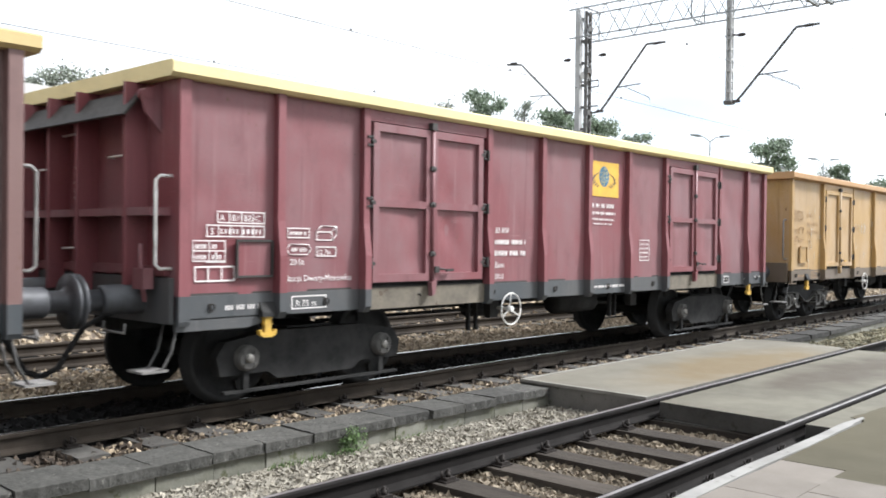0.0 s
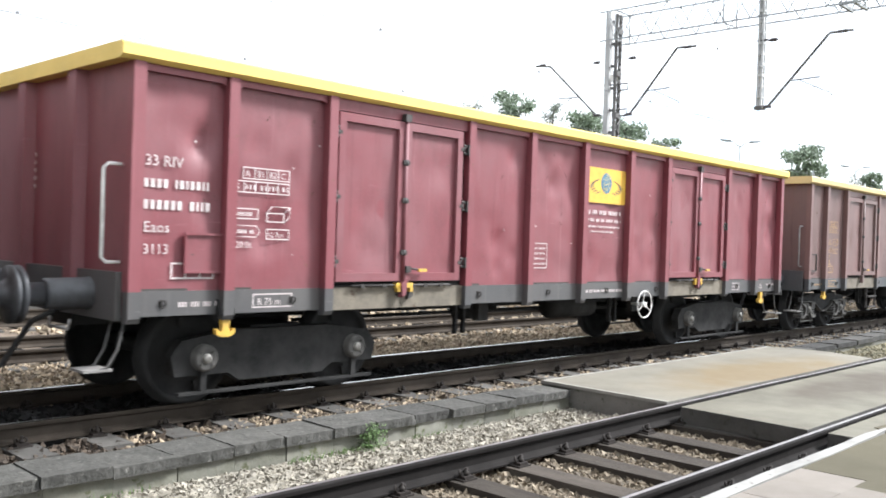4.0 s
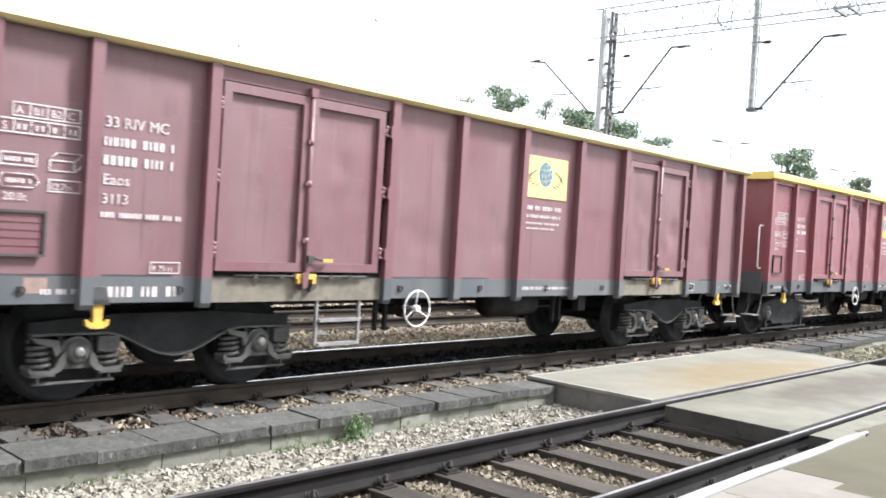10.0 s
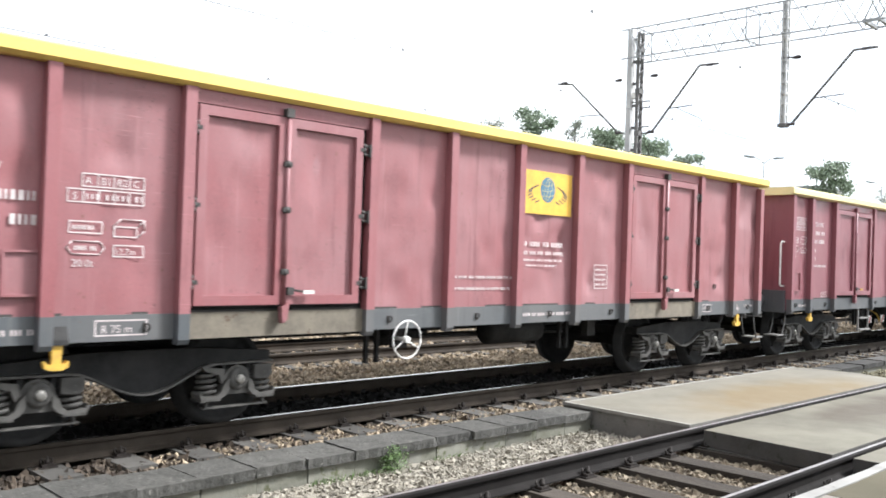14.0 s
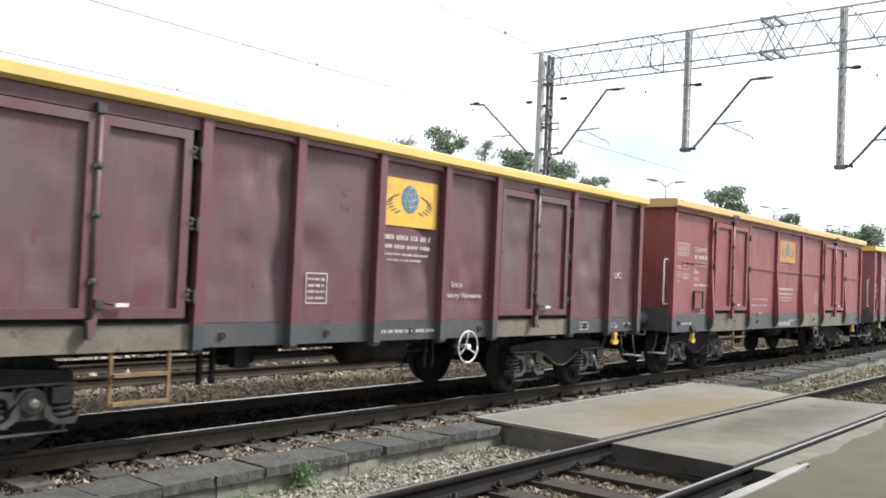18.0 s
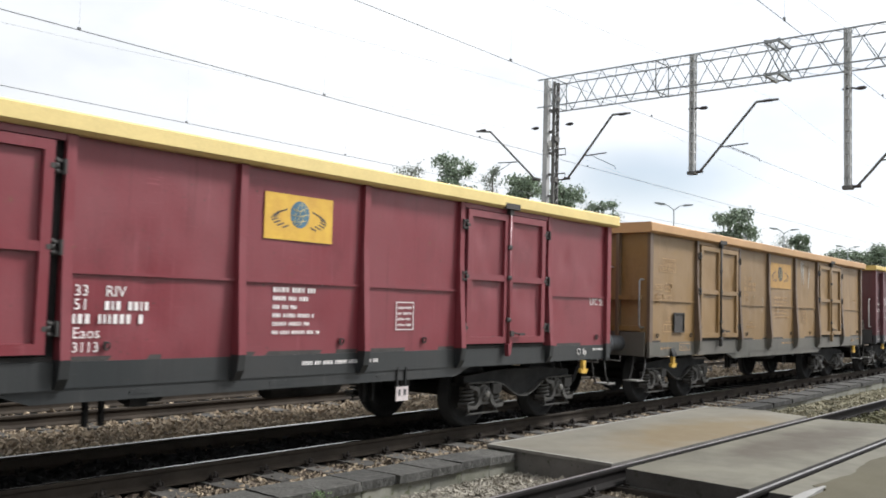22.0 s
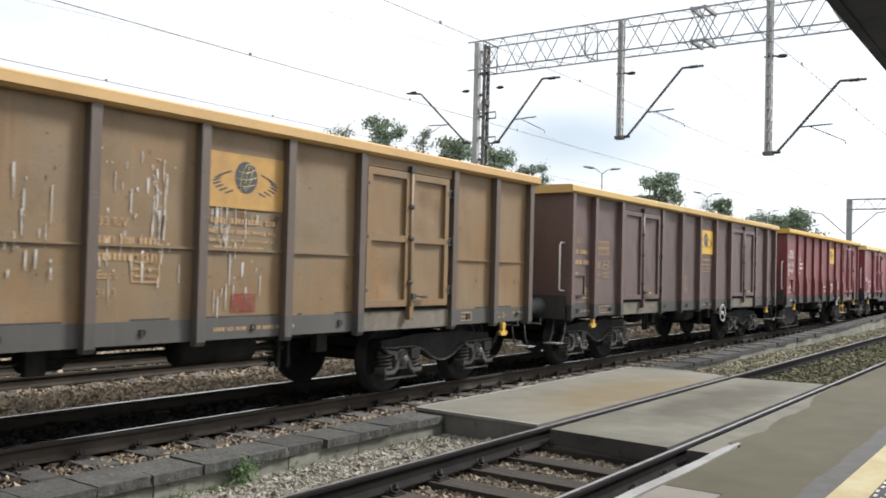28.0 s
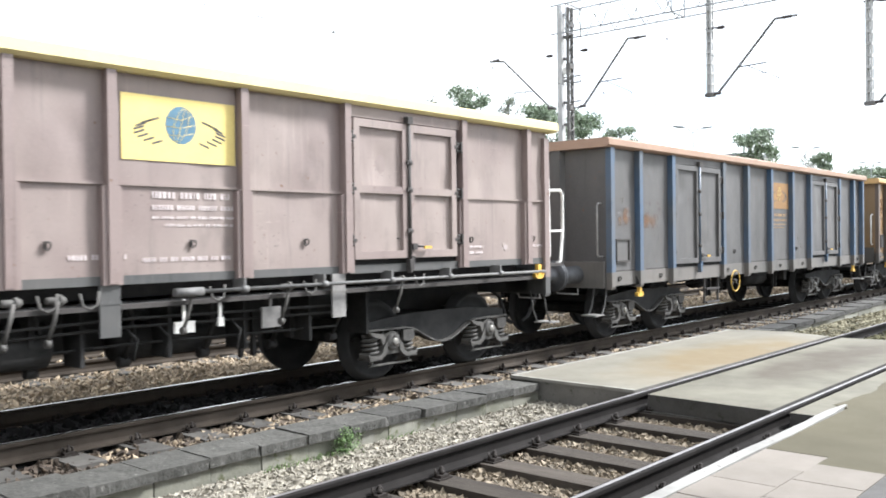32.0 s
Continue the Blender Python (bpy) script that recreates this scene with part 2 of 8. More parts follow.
def crossing_paint(name, colour, dark, stain, centre, reach, seed):
    """Trodden concrete: fine grain, broad grey blotches and one brown stain round a spot of the slab."""
    m = material(name, colour, 0.82, scale=0.9, fine=55, amount=0.6, dark=dark, speck=tuple(c * 0.7 for c in colour), speck_at=0.68, speck_scale=4, bump=0.3, seed=seed)
    n, l = m.node_tree.nodes, m.node_tree.links
    b = n["Principled BSDF"]
    col = b.inputs["Base Color"].links[0].from_socket
    co, mp, ball = n.new("ShaderNodeTexCoord"), n.new("ShaderNodeMapping"), n.new("ShaderNodeTexGradient")
    ball.gradient_type = "SPHERICAL"
    mp.inputs["Scale"].default_value = (1 / reach[0], 1 / reach[1], 0.2)
    mp.inputs["Location"].default_value = (-centre[0] / reach[0], -centre[1] / reach[1], 0)
    l.new(co.outputs["Object"], mp.inputs["Vector"])
    l.new(mp.outputs["Vector"], ball.inputs["Vector"])
    t, r, k, x = n.new("ShaderNodeTexNoise"), n.new("ShaderNodeMapRange"), n.new("ShaderNodeMath"), n.new("ShaderNodeMix")
    t.inputs["Scale"].default_value, t.inputs["Detail"].default_value = 1.6, 6.0
    l.new(co.outputs["Object"], t.inputs["Vector"])
    k.operation = "MULTIPLY"
    l.new(t.outputs["Fac"], k.inputs[0])
    l.new(ball.outputs["Fac"], k.inputs[1])
    r.inputs["From Min"].default_value, r.inputs["From Max"].default_value, r.inputs["To Max"].default_value = 0.08, 0.32, 0.9
    l.new(k.outputs["Value"], r.inputs["Value"])
    x.data_type = "RGBA"
    x.inputs["B"].default_value = (*stain, 1)
    l.new(col, x.inputs["A"])
    l.new(r.outputs["Result"], x.inputs["Factor"])
    l.new(x.outputs["Result"], b.inputs["Base Color"])
    return m


def worn_mark(name, colour, cover):
    """A coat that has mostly flaked away: patches of colour over the paint below."""
    m = material(name, colour, 0.7, scale=5, fine=50, bump=0.05)
    n, l = m.node_tree.nodes, m.node_tree.links
    co, t, r, clear, mix = n.new("ShaderNodeTexCoord"), n.new("ShaderNodeTexNoise"), n.new("ShaderNodeMapRange"), n.new("ShaderNodeBsdfTransparent"), n.new("ShaderNodeMixShader")
    t.inputs["Scale"].default_value, t.inputs["Detail"].default_value = 4.5, 7.0
    r.inputs["From Min"].default_value, r.inputs["From Max"].default_value, r.inputs["To Max"].default_value = 0.62 - cover * 0.4, 0.86 - cover * 0.3, 0.6
    l.new(co.outputs["Object"], t.inputs["Vector"])
    l.new(t.outputs["Fac"], r.inputs["Value"])
    l.new(r.outputs["Result"], mix.inputs["Fac"])
    l.new(clear.outputs["BSDF"], mix.inputs[1])
    l.new(n["Principled BSDF"].outputs["BSDF"], mix.inputs[2])
    l.new(mix.outputs["Shader"], n["Material Output"].inputs["Surface"])
    return m


M = {}
M["ballast"] = material("ballast_stone", (0.238, 0.195, 0.139), 0.9, scale=6, fine=70, dark=(0.128, 0.0986, 0.066), random_by="island", bump=0.5)
M["ballast_pale"] = material("pale_ballast_stone", (0.315, 0.29, 0.237), 0.9, scale=6, fine=70, dark=(0.245, 0.219, 0.17), random_by="island", bump=0.5, spread=0.8)
M["ballast_rust"] = material("rusty_ballast_stone", (0.0966, 0.0721, 0.051), 0.9, scale=6, fine=70, dark=(0.0481, 0.0347, 0.025), random_by="island", bump=0.5)
M["ballast_tan"] = material("tan_ballast_stone", (0.419, 0.34, 0.239), 0.9, scale=6, fine=70, dark=(0.239, 0.181, 0.119), random_by="island", bump=0.5)
M["ballast_green"] = material("mossy_ballast_stone", (0.26, 0.235, 0.158), 0.95, scale=3, fine=70, dark=(0.17, 0.157, 0.096), random_by="island", bump=0.5)
# stones under the train: oil and the wagons' shade both put into this black
M["ballast_oily_shaded"] = material("oily_shaded_ballast_stone", (0.024, 0.0234, 0.0228), 0.85, scale=1.2, fine=70, random_by="island", bump=0.4, spec=0.15)
M["bed"] = material("ballast_bed", (0.16, 0.13, 0.1), 0.95, scale=1.0, fine=25, dark=(0.09, 0.07, 0.055), bump=0.9, fine_bump=0.03, spec=0.1)
# same mix for the bed: oil plus the train's shade as colour
M["bed_oily_shaded"] = material("oily_shaded_track_bed", (0.0204, 0.0198, 0.0192), 0.85, scale=1.5, fine=25, bump=0.9, fine_bump=0.03, spec=0.1)
M["ground"] = material("bare_ground", (0.16, 0.15, 0.10), 0.95, scale=0.15, fine=8, dark=(0.07, 0.10, 0.04), bump=0.6, fine_bump=0.03)
M["concrete"] = crossing_paint("crossing_concrete", (0.152, 0.141, 0.111), (0.104, 0.096, 0.074), (0.127, 0.092, 0.043), (11.6, 5.0), (3.6, 1.15), 2.0)
M["concrete_mid"] = crossing_paint("middle_crossing_concrete", (0.117, 0.109, 0.081), (0.064, 0.058, 0.041), (0.05, 0.039, 0.025), (11.9, 3.75), (3.4, 0.8), 5.0)
M["concrete_dark"] = material("weathered_concrete", (0.15, 0.141, 0.128), 0.85, scale=1.1, fine=40, dark=(0.0748, 0.0722, 0.0616), speck=(0.0616, 0.066, 0.044), speck_at=0.6, random_by="object", bump=0.5, fine_bump=0.008)
M["kerb_block"] = material("kerb_block_concrete", (0.216, 0.212, 0.178), 0.85, scale=3.5, fine=50, dark=(0.139, 0.138, 0.101), speck=(0.0906, 0.0977, 0.0488), speck_at=0.58, random_by="object", bump=0.7, fine_bump=0.006, speck_scale=5, spread=1.8)
M["kerb_cap"] = material("kerb_cap_concrete", (0.068, 0.0656, 0.0584), 0.9, scale=5, fine=30, dark=(0.032, 0.0312, 0.0264), speck=(0.16, 0.156, 0.138), speck_at=0.6, speck_scale=24, random_by="object", bump=0.9, fine_bump=0.016, spread=1.5)
M["kerb_sooty"] = material("sooty_kerb_concrete", (0.05, 0.047, 0.041), 0.9, scale=3, fine=30, dark=(0.026, 0.025, 0.021), speck=(0.1, 0.096, 0.08), speck_at=0.64, speck_scale=14, random_by="object", bump=0.7, fine_bump=0.01, spread=1.0)
M["ballast_moss"] = material("overgrown_ballast_stone", (0.135, 0.125, 0.062), 0.95, scale=3, fine=70, dark=(0.08, 0.078, 0.035), random_by="island", bump=0.5)
M["asphalt"] = material("platform_asphalt", (0.0739, 0.0647, 0.0392), 0.9, scale=0.5, fine=120, dark=(0.0571, 0.0504, 0.031), speck=(0.0924, 0.0815, 0.0503), speck_at=0.66, speck_scale=3, bump=0.35, fine_bump=0.004, spec=0.3)
M["asphalt_grey"] = material("grey_asphalt_strip", (0.0843, 0.0808, 0.0774), 0.9, scale=2.5, fine=90, dark=(0.0636, 0.0611, 0.0576), speck=(0.12, 0.117, 0.112), speck_at=0.66, speck_scale=5, bump=0.35, spec=0.3)
M["paver"] = material("platform_paver", (0.172, 0.151, 0.128), 0.85, scale=1.2, fine=70, dark=(0.141, 0.124, 0.104), random_by="object", bump=0.2, spread=5.0)
M["white_line"] = material("worn_white_paint", (0.248, 0.243, 0.228), 0.75, scale=2.5, fine=40, dark=(0.167, 0.162, 0.151), speck=(0.105, 0.0992, 0.0899), speck_at=0.62, speck_scale=7, bump=0.3)
M["yellow_line"] = material("worn_yellow_paint", (0.33, 0.284, 0.155), 0.7, scale=2.0, fine=40, dark=(0.277, 0.211, 0.0858), speck=(0.178, 0.152, 0.099), speck_at=0.68, speck_scale=6, bump=0.2)
M["stud"] = material("white_stud_rubber", (0.5, 0.49, 0.47), 0.7, scale=9, fine=50, dark=(0.36, 0.35, 0.33))
M["tactile"] = material("dark_tactile_paving", (0.06, 0.06, 0.06), 0.8, scale=2.0, fine=50, spec=0.2)
M["rail_side"] = material("rusty_rail_steel", (0.02, 0.0182, 0.0172), 0.8, scale=2.0, fine=60, dark=(0.013, 0.0118, 0.0112), bump=0.25, spec=0.06)
M["rail_rust"] = material("brown_rail_steel", (0.0508, 0.041, 0.032), 0.8, scale=2.0, fine=60, dark=(0.0262, 0.0213, 0.0172), bump=0.25, spec=0.15)
M["rail_top"] = material("polished_rail_steel", (0.4, 0.385, 0.385), 0.5, metal=1.0, scale=3.0, fine=20, bump=0.0)
M["rail_dull"] = material("rolled_rail_steel", (0.5, 0.49, 0.475), 0.2, metal=1.0, scale=3.0, fine=20, dark=(0.36, 0.35, 0.33), stretch=(0.3, 4, 1), bump=0.0)
M["sleeper"] = material("dark_timber_sleeper", (0.0697, 0.0592, 0.0488), 0.85, scale=3.0, fine=30, dark=(0.0384, 0.0321, 0.0265), stretch=(5.58, 0.697, 5.58), random_by="object", bump=0.6, fine_bump=0.008, spec=0.2, spread=1.4)
M["sleeper_pale"] = material("concrete_sleeper", (0.105, 0.0986, 0.0889), 0.85, scale=3.0, fine=40, dark=(0.0583, 0.0539, 0.0478), random_by="object", bump=0.4, spread=1.5)
M["clip"] = material("rail_fastening_steel", (0.028, 0.023, 0.02), 0.7, scale=5, fine=60, bump=0.3, spec=0.2)
M["black"] = material("sooty_steel", (0.036, 0.0356, 0.035), 0.75, scale=2.0, fine=40, dark=(0.016, 0.016, 0.016), bump=0.3, spec=0.12)
M["running_gear"] = material("dusty_running_gear", (0.038, 0.037, 0.036), 0.75, scale=3.0, fine=40, dark=(0.0152, 0.0152, 0.01482), bump=0.3, spec=0.15)
M["axlebox"] = material("dusty_and_lit_edge_steel", (0.105, 0.1, 0.092), 0.7, scale=5.0, fine=40, dark=(0.045, 0.043, 0.04), bump=0.3, spec=0.3)
M["cap_steel"] = material("scuffed_end_cap", (0.34, 0.33, 0.3), 0.45, scale=14, fine=50, dark=(0.12, 0.11, 0.1), metal=0.3, bump=0.2)
M["buffer"] = material("greasy_buffer_steel", (0.075, 0.078, 0.084), 0.5, metal=0.25, scale=4.0, fine=40, dark=(0.03, 0.03, 0.033), bump=0.2)
M["white_rod"] = material("white_painted_rod", (0.70, 0.69, 0.66), 0.55, scale=6, fine=50, dark=(0.5, 0.48, 0.45), bump=0.1)
M["grey_rod"] = material("grimy_grey_rod", (0.22, 0.21, 0.20), 0.6, scale=6, fine=50, bump=0.1)
M["yellow_hook"] = material("yellow_painted_steel", (0.58, 0.36, 0.05), 0.55, scale=14, fine=50, dark=(0.4, 0.25, 0.06), speck=(0.12, 0.07, 0.03), speck_at=0.66, bump=0.1)
M["ochre_step"] = material("ochre_painted_step", (0.22, 0.145, 0.065), 0.75, scale=6, fine=50, dark=(0.11, 0.075, 0.04), speck=(0.07, 0.04, 0.025), speck_at=0.6, bump=0.2)
M["mark_white"] = material("faded_white_marking", (0.56, 0.5, 0.49), 0.7, scale=9, fine=70, dark=(0.38, 0.32, 0.31), bump=0.05)
M["mark_ochre"] = material("faded_ochre_marking", (0.44, 0.29, 0.145), 0.7, scale=9, fine=70, dark=(0.28, 0.17, 0.09), bump=0.05)
M["mark_faint"] = material("worn_ochre_marking", (0.24, 0.17, 0.115), 0.7, scale=9, fine=70, dark=(0.15, 0.12, 0.10), bump=0.05)
M["logo_yellow"] = material("yellow_marking_panel", (0.62, 0.38, 0.045), 0.6, scale=4, fine=60, dark=(0.5, 0.28, 0.04), bump=0.05)
M["logo_pale"] = material("pale_yellow_marking_panel", (0.62, 0.50, 0.17), 0.6, scale=4, fine=60, dark=(0.55, 0.42, 0.15), bump=0.05)
M["logo_old"] = material("dull_orange_marking_panel", (0.42, 0.24, 0.06), 0.65, scale=4, fine=60, dark=(0.3, 0.17, 0.06), bump=0.05)
M["logo_rust"] = material("rusty_orange_marking_panel", (0.27, 0.145, 0.05), 0.7, scale=4, fine=60, dark=(0.2, 0.115, 0.05), bump=0.05)
M["logo_faded"] = material("faded_yellow_marking_panel", (0.44, 0.29, 0.075), 0.7, scale=3, fine=60, dark=(0.33, 0.21, 0.07), speck=(0.16, 0.08, 0.05), speck_at=0.66, bump=0.05)
M["logo_blue"] = material("blue_grey_marking", (0.07, 0.16, 0.23), 0.6, scale=5, fine=60, bump=0.05)
M["logo_dark"] = material("dark_marking", (0.05, 0.05, 0.055), 0.6, scale=5, fine=60, bump=0.05)
M["tan"] = material("worn_tan_sill", (0.165, 0.142, 0.107), 0.75, scale=3, fine=40, dark=(0.085, 0.073, 0.057), speck=(0.075, 0.048, 0.03), speck_at=0.62, streak=(0.235, 0.205, 0.15), streak_at=0.64, bump=0.3)
M["grime"] = material("grimy_latch_steel", (0.055, 0.05, 0.047), 0.65, scale=6, fine=50, bump=0.2, spec=0.3)
M["dropping"] = material("white_lime_spill", (0.6, 0.585, 0.55), 0.85, scale=8, fine=50, dark=(0.33, 0.31, 0.28), bump=0.2)
M["mast_grey"] = material("grey_mast_steel", (0.46, 0.46, 0.455), 0.6, scale=2, fine=40, dark=(0.33, 0.33, 0.33), bump=0.1)
M["mast_dark"] = material("dark_lattice_steel", (0.14, 0.135, 0.13), 0.65, scale=3, fine=40, dark=(0.05, 0.048, 0.045), bump=0.1)
M["truss"] = material("galvanised_truss_steel", (0.33, 0.345, 0.355), 0.55, scale=3, fine=40, dark=(0.2, 0.21, 0.215), bump=0.1)
M["insulator"] = material("brown_insulator", (0.05, 0.04, 0.04), 0.3, scale=6, fine=40)
M["wire"] = material("copper_wire", (0.12, 0.125, 0.13), 0.5, scale=3, fine=30, bump=0.05)
M["canopy"] = material("dark_canopy_metal", (0.022, 0.026, 0.04), 0.5, scale=1.5, fine=30, bump=0.1, spec=0.15)
M["bark"] = material("tree_bark", (0.22, 0.2, 0.18), 0.9, scale=3, fine=20, bump=0.6, fine_bump=0.02)
M["leaf"] = material("tree_leaves", (0.286, 0.355, 0.249), 0.7, scale=0.6, fine=8, dark=(0.191, 0.249, 0.17), random_by="island", bump=0.1)
M["leaf_dry"] = material("sparse_tree_leaves", (0.36, 0.395, 0.33), 0.7, scale=0.6, fine=8, dark=(0.26, 0.29, 0.24), random_by="island", bump=0.1)
M["grass"] = material("green_weed_leaves", (0.167, 0.268, 0.087), 0.7, scale=6, fine=30, dark=(0.087, 0.152, 0.0508), random_by="island", bump=0.1)
M["shelter_dark"] = material("dark_shelter_boarding", (0.05, 0.053, 0.058), 0.7, scale=0.8, fine=20, dark=(0.032, 0.034, 0.038))
M["step_steel"] = material("dull_step_steel", (0.055, 0.053, 0.05), 0.6, scale=5, fine=50, dark=(0.03, 0.028, 0.026))
M["red_patch"] = worn_mark("faded_red_patch", (0.27, 0.06, 0.04), 0.9)
M["primer"] = material("salmon_primer", (0.25, 0.165, 0.135), 0.75, scale=9, fine=50, dark=(0.17, 0.12, 0.105))
M["plate_red"] = material("red_plate_paint", (0.42, 0.05, 0.04), 0.6, scale=7, fine=50, dark=(0.3, 0.05, 0.04))
M["tan_rust"] = material("rusty_scuff", (0.055, 0.026, 0.017), 0.85, scale=9, fine=50, dark=(0.03, 0.018, 0.013))
M["mark_fresh"] = material("fresh_white_marking", (0.76, 0.73, 0.71), 0.6, scale=9, fine=70, dark=(0.6, 0.56, 0.54), bump=0.05)
M["mark_ghost"] = worn_mark("nearly_gone_marking", (0.22, 0.13, 0.075), 0.15)
M["ghost_orange"] = worn_mark("flaked_orange_coat", (0.29, 0.145, 0.052), 0.42)
M["ghost_rust"] = worn_mark("flaked_rusty_coat", (0.2, 0.1, 0.045), 0.3)
M["slab_rim"] = material("worn_slab_rim", (0.225, 0.216, 0.192), 0.78, scale=2.5, fine=40, dark=(0.149, 0.14, 0.117), speck=(0.108, 0.099, 0.081), speck_at=0.62, speck_scale=9, bump=0.3)
M["rod_steel"] = material("weathered_rod_steel", (0.125, 0.122, 0.118), 0.65, scale=6, fine=50, dark=(0.06, 0.058, 0.055), bump=0.2)
M["facade"] = material("pale_facade", (0.55, 0.54, 0.52), 0.8, scale=0.4, fine=10, dark=(0.48, 0.47, 0.45))
M["roof_grey"] = material("grey_roof_sheet", (0.20, 0.215, 0.225), 0.6, scale=0.6, fine=12)
M["window"] = material("dark_window_glass", (0.03, 0.035, 0.04), 0.12, scale=2, fine=20, bump=0.0)


# ---------------------------------------------------------------- mesh helpers
def box(bm, x0, x1, y0, y1, z0, z1, mi=0):
    v = [bm.verts.new(p) for p in ((x0, y0, z0), (x1, y0, z0), (x1, y1, z0), (x0, y1, z0), (x0, y0, z1), (x1, y0, z1), (x1, y1, z1), (x0, y1, z1))]
    for q in ((0, 3, 2, 1), (4, 5, 6, 7), (0, 1, 5, 4), (1, 2, 6, 5), (2, 3, 7, 6), (3, 0, 4, 7)):
        bm.faces.new([v[i] for i in q]).material_index = mi
    return v


def solid(bm, poly, axis, a, b, mi=0):
    """A flat outline pushed along an axis from a to b. The outline's two numbers are the other two axes in order."""
    put = {"x": lambda p, s: (s, p[0], p[1]), "y": lambda p, s: (p[0], s, p[1]), "z": lambda p, s: (p[0], p[1], s)}[axis]
    lo, hi = [bm.verts.new(put(p, a)) for p in poly], [bm.verts.new(put(p, b)) for p in poly]
    n = len(poly)
    fs = [bm.faces.new(lo[::-1]), bm.faces.new(hi)] + [bm.faces.new((lo[i], lo[(i + 1) % n], hi[(i + 1) % n], hi[i])) for i in range(n)]
    for f in fs:
        f.material_index = mi
    return fs


def tube(bm, points, r, sides=8, mi=0):
    """A round bar through the points."""
    pts = [Vector(p) for p in points]
    rings = []
    for i, p in enumerate(pts):
        d = (pts[min(i + 1, len(pts) - 1)] - pts[max(i - 1, 0)]).normalized()
        a = d.orthogonal().normalized() if i == 0 else (rings_a - d * rings_a.dot(d)).normalized()
        rings_a = a
        b = d.cross(a)
        rings.append([bm.verts.new(p + a * (r * math.cos(k * 2 * math.pi / sides)) + b * (r * math.sin(k * 2 * math.pi / sides))) for k in range(sides)])
    for s, e in zip(rings, rings[1:]):
        for k in range(sides):
            f = bm.faces.new((s[k], s[(k + 1) % sides], e[(k + 1) % sides], e[k]))
            f.material_index, f.smooth = mi, True
    bm.faces.new(rings[0][::-1]).material_index = mi
    bm.faces.new(rings[-1]).material_index = mi


def lathe(bm, profile, axis, at, sides=16, mi=0):
    """A turned body: profile of (along, radius) round an axis through the point at."""
    ax = {"x": 0, "y": 1, "z": 2}[axis]
    o = [i for i in range(3) if i != ax]
    rings = []
    for s, r in profile:
        ring = []
        for k in range(sides):
            p = list(at)
            p[ax] += s
            p[o[0]] += r * math.cos(k * 2 * math.pi / sides)
            p[o[1]] += r * math.sin(k * 2 * math.pi / sides)
            ring.append(bm.verts.new(p))
        rings.append(ring)
    for s, e in zip(rings, rings[1:]):
        for k in range(sides):
            f = bm.faces.new((s[k], s[(k + 1) % sides], e[(k + 1) % sides], e[k]))
            f.material_index, f.smooth = mi, True
    bm.faces.new(rings[0][::-1]).material_index = mi
    bm.faces.new(rings[-1]).material_index = mi


def soften(bm, w=0.006, seg=1):
    bmesh.ops.bevel(bm, geom=[e for e in bm.edges if len(e.link_faces) == 2 and e.calc_face_angle(0) > 0.6], offset=w, segments=seg, affect="EDGES", clamp_overlap=True)


def mesh_of(name, bm, mats):
    bmesh.ops.recalc_face_normals(bm, faces=bm.faces)
    me = bpy.data.meshes.new(name)
    bm.to_mesh(me)
    bm.free()
    for m in mats if isinstance(mats, (list, tuple)) else [mats]:
        me.materials.append(m)
    return me


def part(name, bm, mats, parent=None, label="", at=None):
    """ONE mesh object under a thing or a part; bm may be a bmesh or a mesh to share."""
    me = bm if isinstance(bm, bpy.types.Mesh) else mesh_of(name, bm, mats)
    ob = new(name, me)
    if parent is not None:
        ob.parent = parent
    if at is not None:
        ob.location = at
    return tagged(ob, label) if label else ob


def thing(name, label, category, group="", kind="", at=(0, 0, 0)):
    ob = new(name)
    ob.empty_display_size = 0.2
    ob.location = at
    return tagged(ob, label, category, group, kind)


TEXTS = {}


def text_mesh(body, size, mat):
    """Built-in lettering as a mesh that stands upright and faces -y."""
    key = (body, size, mat.name)
    if key not in TEXTS:
        cu = bpy.data.curves.new("lettering", "FONT")
        cu.body, cu.size, cu.extrude, cu.resolution_u = body, size, 0.0006, 2
        ob = bpy.data.objects.new("lettering", cu)
        me = bpy.data.meshes.new_from_object(ob)
        me.transform(Matrix.Rotation(radians(90), 4, "X"))
        me.materials.clear()
        me.materials.append(mat)
        bpy.data.objects.remove(ob)
        TEXTS[key] = me
    return TEXTS[key]


# ---------------------------------------------------------------- ground, tracks, platform
RAILS = {"near": (3.0, 4.507), "middle": (7.475, 8.982), "far": (11.95, 13.457), "fourth": (16.45, 17.957)}


